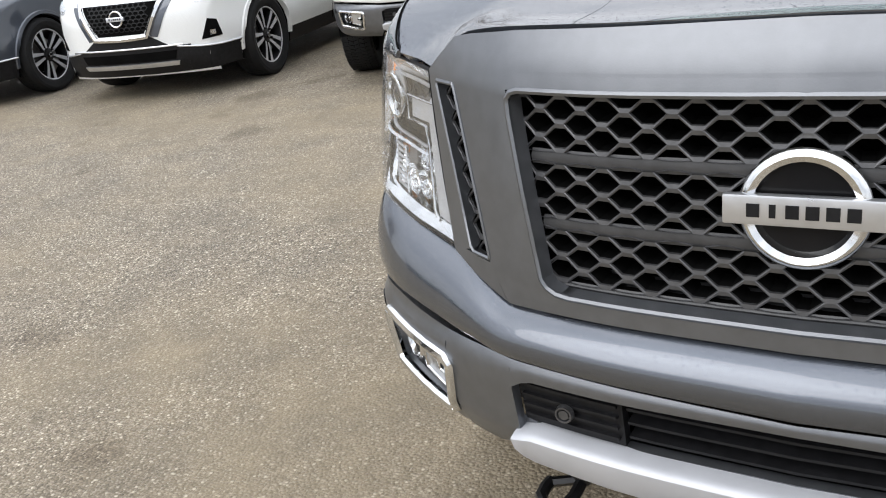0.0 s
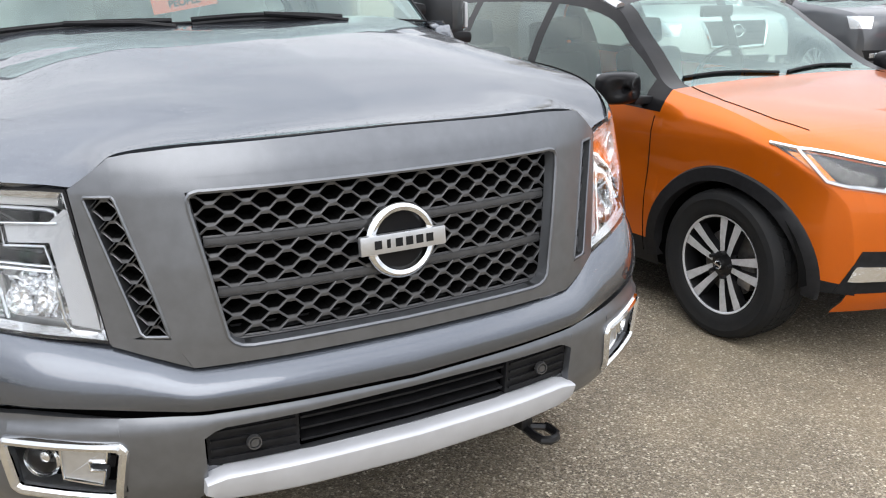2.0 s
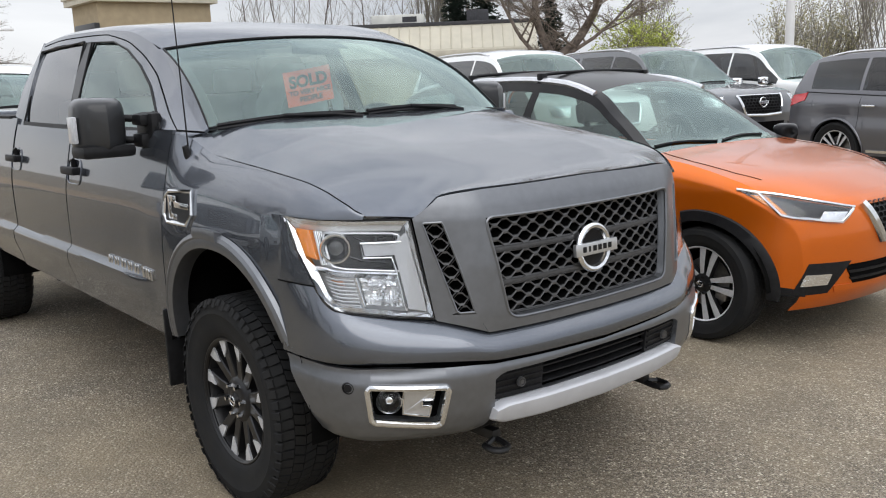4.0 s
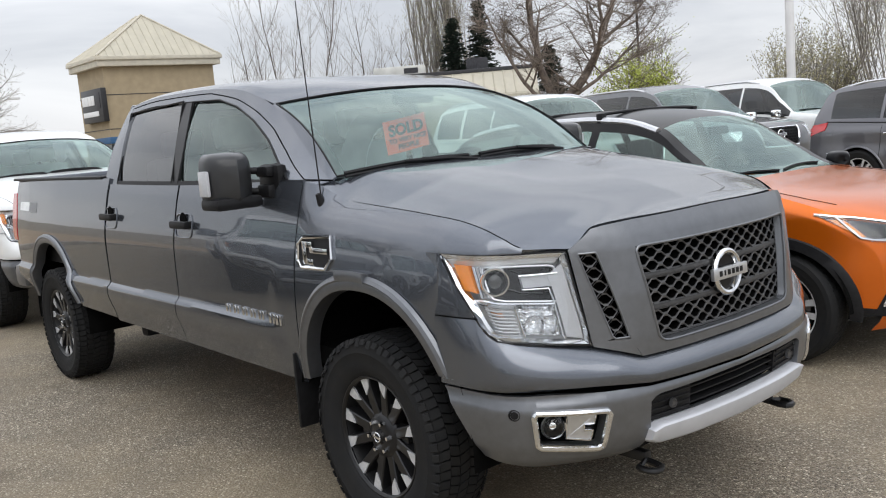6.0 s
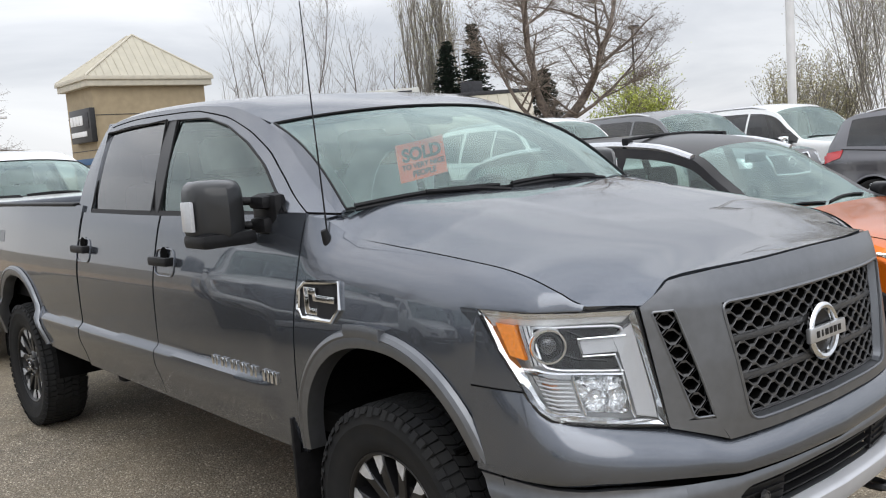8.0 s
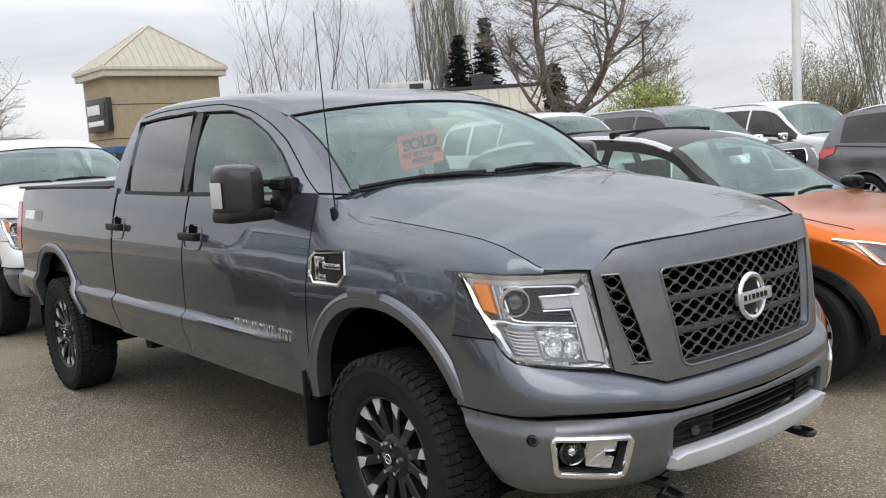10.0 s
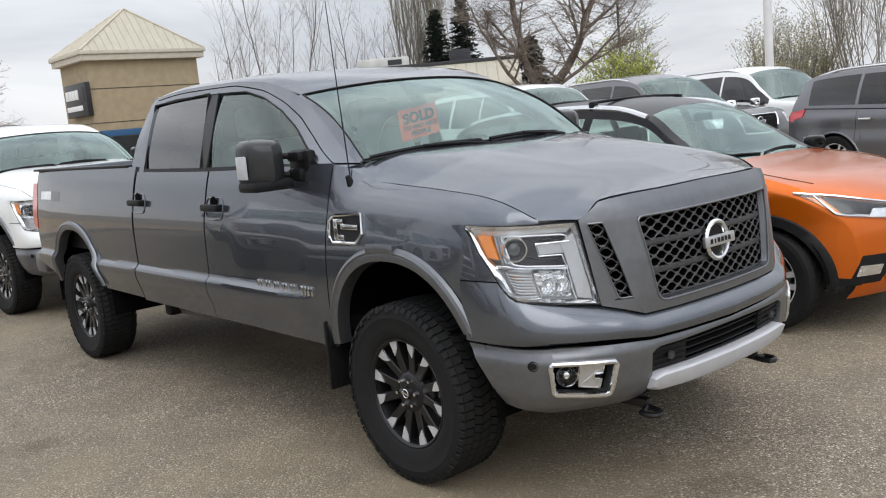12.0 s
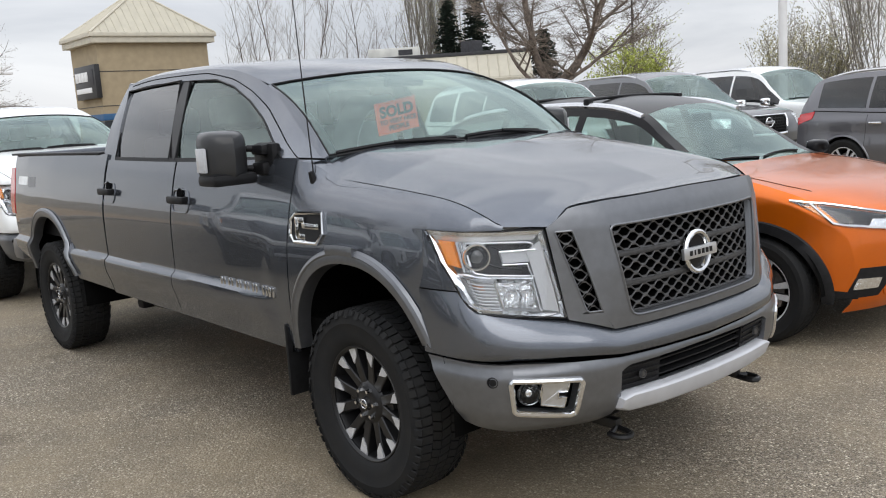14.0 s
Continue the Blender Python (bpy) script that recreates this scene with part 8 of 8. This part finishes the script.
spruce(pose(-32.3, 27.8, 0), 6.9, 60)
spruce(pose(-31.5, 28.9, 0), 7.7, 61)
spruce(pose(-24.0, 25.8, 0), 4.6, 62)
BUSHY = dict(step=0.25, wander=0.14, rise=(0.08, 0.06, 0.04, 0.0), levels=3, kids=(7, 6, 5), spread=(0.5, 0.55, 0.6), short=(0.55, 0.55, 0.5), least=0.006)
BUSHY["from"] = (0.2, 0.2, 0.2)
tree("leafing_bush", "bright yellow-green leafing bush", pose(-18.5, 24.6, 0), 70, [((math.cos(a) * 0.3, math.sin(a) * 0.3, 0), (math.cos(a) * 0.45, math.sin(a) * 0.45, 1), 2.35 + 0.45 * math.sin(a * 3), 0.05) for a in steps(0, 5.6, 8)], BUSHY, BARK, TWIG, SPRING_LEAF, (3, 0.055, 0.14), "bush")
tree("leafing_bush", "tall half-bare bush with yellow-green tips", pose(-19.3, 26.6, 0), 71, [((math.cos(a) * 0.3, math.sin(a) * 0.3, 0), (math.cos(a) * 0.3, math.sin(a) * 0.3, 1), 3.0 + 0.5 * math.sin(a * 3), 0.05) for a in steps(0, 5.6, 6)], BUSHY, BARK, TWIG, SPRING_LEAF, (1, 0.04, 0.16), "bush")
FAN = dict(step=0.4, wander=0.09, rise=(0.03, 0.06, 0.06, 0.04), levels=3, kids=(8, 5, 3), spread=(0.28, 0.36, 0.42), short=(0.48, 0.5, 0.5), least=0.0045)
FAN["from"] = (0.22, 0.2, 0.2)
tree("willow_clump", "fan-shaped willow clump with dark stems and olive buds", pose(-9.6, 26.4, 0), 80, [((math.cos(a) * 0.6, math.sin(a) * 0.6, 0), (math.cos(a) * lean, math.sin(a) * lean, 1), L, 0.026) for a, lean, L in [(0.28 * k, 0.18 + 0.42 * ((k * 7) % 5) / 5, 6.2 + 1.4 * ((k * 3) % 4) / 4) for k in range(19)]], FAN, PALE_BARK, POPLAR, OLIVE_BUDS, (3, 0.028, 0.16), "bush")
tree("willow_clump", "lower olive-budded willow beside the white pole", pose(-12.6, 26.3, 0), 81, [((math.cos(a) * 0.4, math.sin(a) * 0.4, 0), (math.cos(a) * lean, math.sin(a) * lean, 1), L, 0.05) for a, lean, L in [(0.6 * k, 0.25 + 0.4 * ((k * 7) % 5) / 5, 2.5 + 0.7 * ((k * 3) % 4) / 4) for k in range(16)]], FAN, PALE_BARK, POPLAR, OLIVE_BUDS, (3, 0.040, 0.14), "bush")
tree("willow_clump", "wide willow clump at the lot's far edge", pose(-4.6, 28.0, 0), 82, [((math.cos(a) * 0.5, math.sin(a) * 0.5, 0), (math.cos(a) * lean, math.sin(a) * lean, 1), L, 0.06) for a, lean, L in [(0.5 * k, 0.25 + 0.4 * ((k * 7) % 5) / 5, 4.6 + 1.2 * ((k * 3) % 4) / 4) for k in range(12)]], FAN, PALE_BARK, POPLAR, OLIVE_BUDS, (3, 0.028, 0.16), "bush")
tree("small_bare_tree", "small bare tree with spreading twigs", pose(-27.6, 3.0, 0), 90, [((0, 0, 0), (0.05, 0.1, 1), 3.6, 0.12), ((0, 0, 1.2), (0.3, 0.8, 0.8), 3.2, 0.07), ((0, 0, 1.4), (-0.2, 0.5, 0.9), 3.0, 0.07)], dict(BARE, levels=3), BARK, TWIG, BARK_RED, (2, 0.02, 0.08))
# trees that stand behind the camera and show in the paint
copy_thing(old_tree, pose(-15.0, -13.5, 0, 0, 0, 70))
copy_thing(old_tree, pose(-2.0, -26.0, 0, 0, 0, 200))
for k in range(9):
    copy_thing(young, pose(-30 + 9 * k, -40 + 3 * math.sin(k * 2.1), 0, 0, 0, 50 * k))

# ---- ground ----
def asphalt():
    """Old asphalt: brown binder, pale and dark stones laid bare, sandy film in broad patches, damp and oily spots."""
    m = bpy.data.materials.new("aged_asphalt")
    m.use_nodes = True
    n, l = m.node_tree.nodes, m.node_tree.links
    p = n["Principled BSDF"]
    co = n.new("ShaderNodeTexCoord")

    def tex(kind, scale, **kw):
        t = n.new("ShaderNodeTex" + kind)
        t.inputs["Scale"].default_value = scale
        for k, v in kw.items():
            t.inputs[k].default_value = v
        l.new(co.outputs["Object"], t.inputs["Vector"])
        return t

    def ramp(src, *stops):
        r = n.new("ShaderNodeValToRGB")
        while len(r.color_ramp.elements) < len(stops):
            r.color_ramp.elements.new(0.5)
        for e, (pos, c) in zip(r.color_ramp.elements, stops):
            e.position, e.color = pos, (*c, 1)
        l.new(src, r.inputs[0])
        return r.outputs[0]

    def mix(fac, a, b, how="MIX"):
        k = n.new("ShaderNodeMixRGB")
        k.blend_type = how
        for i, v in ((0, fac), (1, a), (2, b)):
            if isinstance(v, (int, float)):
                k.inputs[i].default_value = v
            elif isinstance(v, tuple):
                k.inputs[i].default_value = (*v, 1)
            else:
                l.new(v, k.inputs[i])
        return k.outputs[0]

    grain = tex("Voronoi", 95)
    small = tex("Voronoi", 210)
    sep = n.new("ShaderNodeSeparateColor")
    l.new(grain.outputs["Color"], sep.inputs[0])
    sep2 = n.new("ShaderNodeSeparateColor")
    l.new(small.outputs["Color"], sep2.inputs[0])
    stone = ramp(sep.outputs[0], (0.0, (0.050, 0.041, 0.030)), (0.35, (0.145, 0.123, 0.092)), (0.65, (0.235, 0.205, 0.158)), (0.85, (0.37, 0.335, 0.275)), (1.0, (0.74, 0.70, 0.62)))
    chip = ramp(sep2.outputs[1], (0.0, (0.07, 0.058, 0.045)), (0.6, (0.19, 0.165, 0.133)), (1.0, (0.40, 0.37, 0.32)))
    joint = ramp(grain.outputs["Distance"], (0.30, (0, 0, 0)), (0.62, (1, 1, 1)))
    colour = mix(joint, stone, chip)
    broad = tex("Noise", 0.42, Detail=6, Roughness=0.6)
    film = ramp(broad.outputs[0], (0.40, (0, 0, 0)), (0.64, (0.78, 0.78, 0.78)))
    colour = mix(film, colour, (0.235, 0.197, 0.138))
    mid = tex("Noise", 2.6, Detail=7, Roughness=0.65)
    tone = ramp(mid.outputs[0], (0.30, (0.80, 0.77, 0.71)), (0.70, (1.22, 1.17, 1.07)))
    colour = mix(1.0, colour, tone, "MULTIPLY")
    spots = tex("Noise", 1.3, Detail=4, Roughness=0.5)
    damp = ramp(spots.outputs[0], (0.61, (1, 1, 1)), (0.70, (0.62, 0.60, 0.58)))
    colour = mix(1.0, colour, damp, "MULTIPLY")
    l.new(colour, p.inputs["Base Color"])
    rough = n.new("ShaderNodeMapRange")
    rough.inputs["To Min"].default_value, rough.inputs["To Max"].default_value = 0.62, 0.95
    l.new(mid.outputs[0], rough.inputs[0])
    l.new(rough.outputs[0], p.inputs["Roughness"])
    b1, b2 = n.new("ShaderNodeBump"), n.new("ShaderNodeBump")
    b1.inputs["Strength"].default_value, b1.inputs["Distance"].default_value, b1.invert = 0.9, 0.005, True
    l.new(grain.outputs["Distance"], b1.inputs["Height"])
    b2.inputs["Strength"].default_value, b2.inputs["Distance"].default_value = 0.35, 0.02
    l.new(mid.outputs[0], b2.inputs["Height"])
    l.new(b1.outputs[0], b2.inputs["Normal"])
    l.new(b2.outputs[0], p.inputs["Normal"])
    return m


ASPHALT = asphalt()
ground = new("ground", fast_mesh("ground", Shape().grid([[(x, y, 0) for y in (-900, -40, 40, 900)] for x in (-900, -40, 40, 900)]), ASPHALT))
tagged(ground, "weathered brown-grey asphalt car park with exposed pale stones", "ground", kind="structure")

# sandy verge behind the white pickups, with a low broken kerb
SAND = material("sandy_gravel", (0.36, 0.27, 0.18), 0.95, vary=0.25, scale=4, bump=0.5, bump_scale=60)
KERB = material("kerb_concrete", (0.33, 0.31, 0.28), 0.85, vary=0.2, scale=6, bump=0.25, bump_scale=60)
verge = thing("verge", "sandy gravel verge with a low kerb", "verge", m=pose(-12.9, -4.3, 0, 0, 0, 12))
tagged(verge, kind="structure")
rnd = random.Random(9)
rows = [[(x + 0.15 * rnd.uniform(-1, 1), y, 0.10 + 0.03 * math.sin(y * 0.9) + rnd.uniform(-0.012, 0.012) - (0.095 if i == 3 else 0)) for i, x in enumerate((-9.5, -6, -3, -0.12))] for y in steps(-9, 4.2, 28)]
part("sand", Shape().slab(rows, 0.09, out=(0, 0, 1)), SAND, verge)
for k in range(6):
    part("kerb", Shape().box(-0.12, 0.06, -9 + k * 2.2, -9 + k * 2.2 + 2.18, -0.02, 0.11, soft=0.02), KERB, verge)
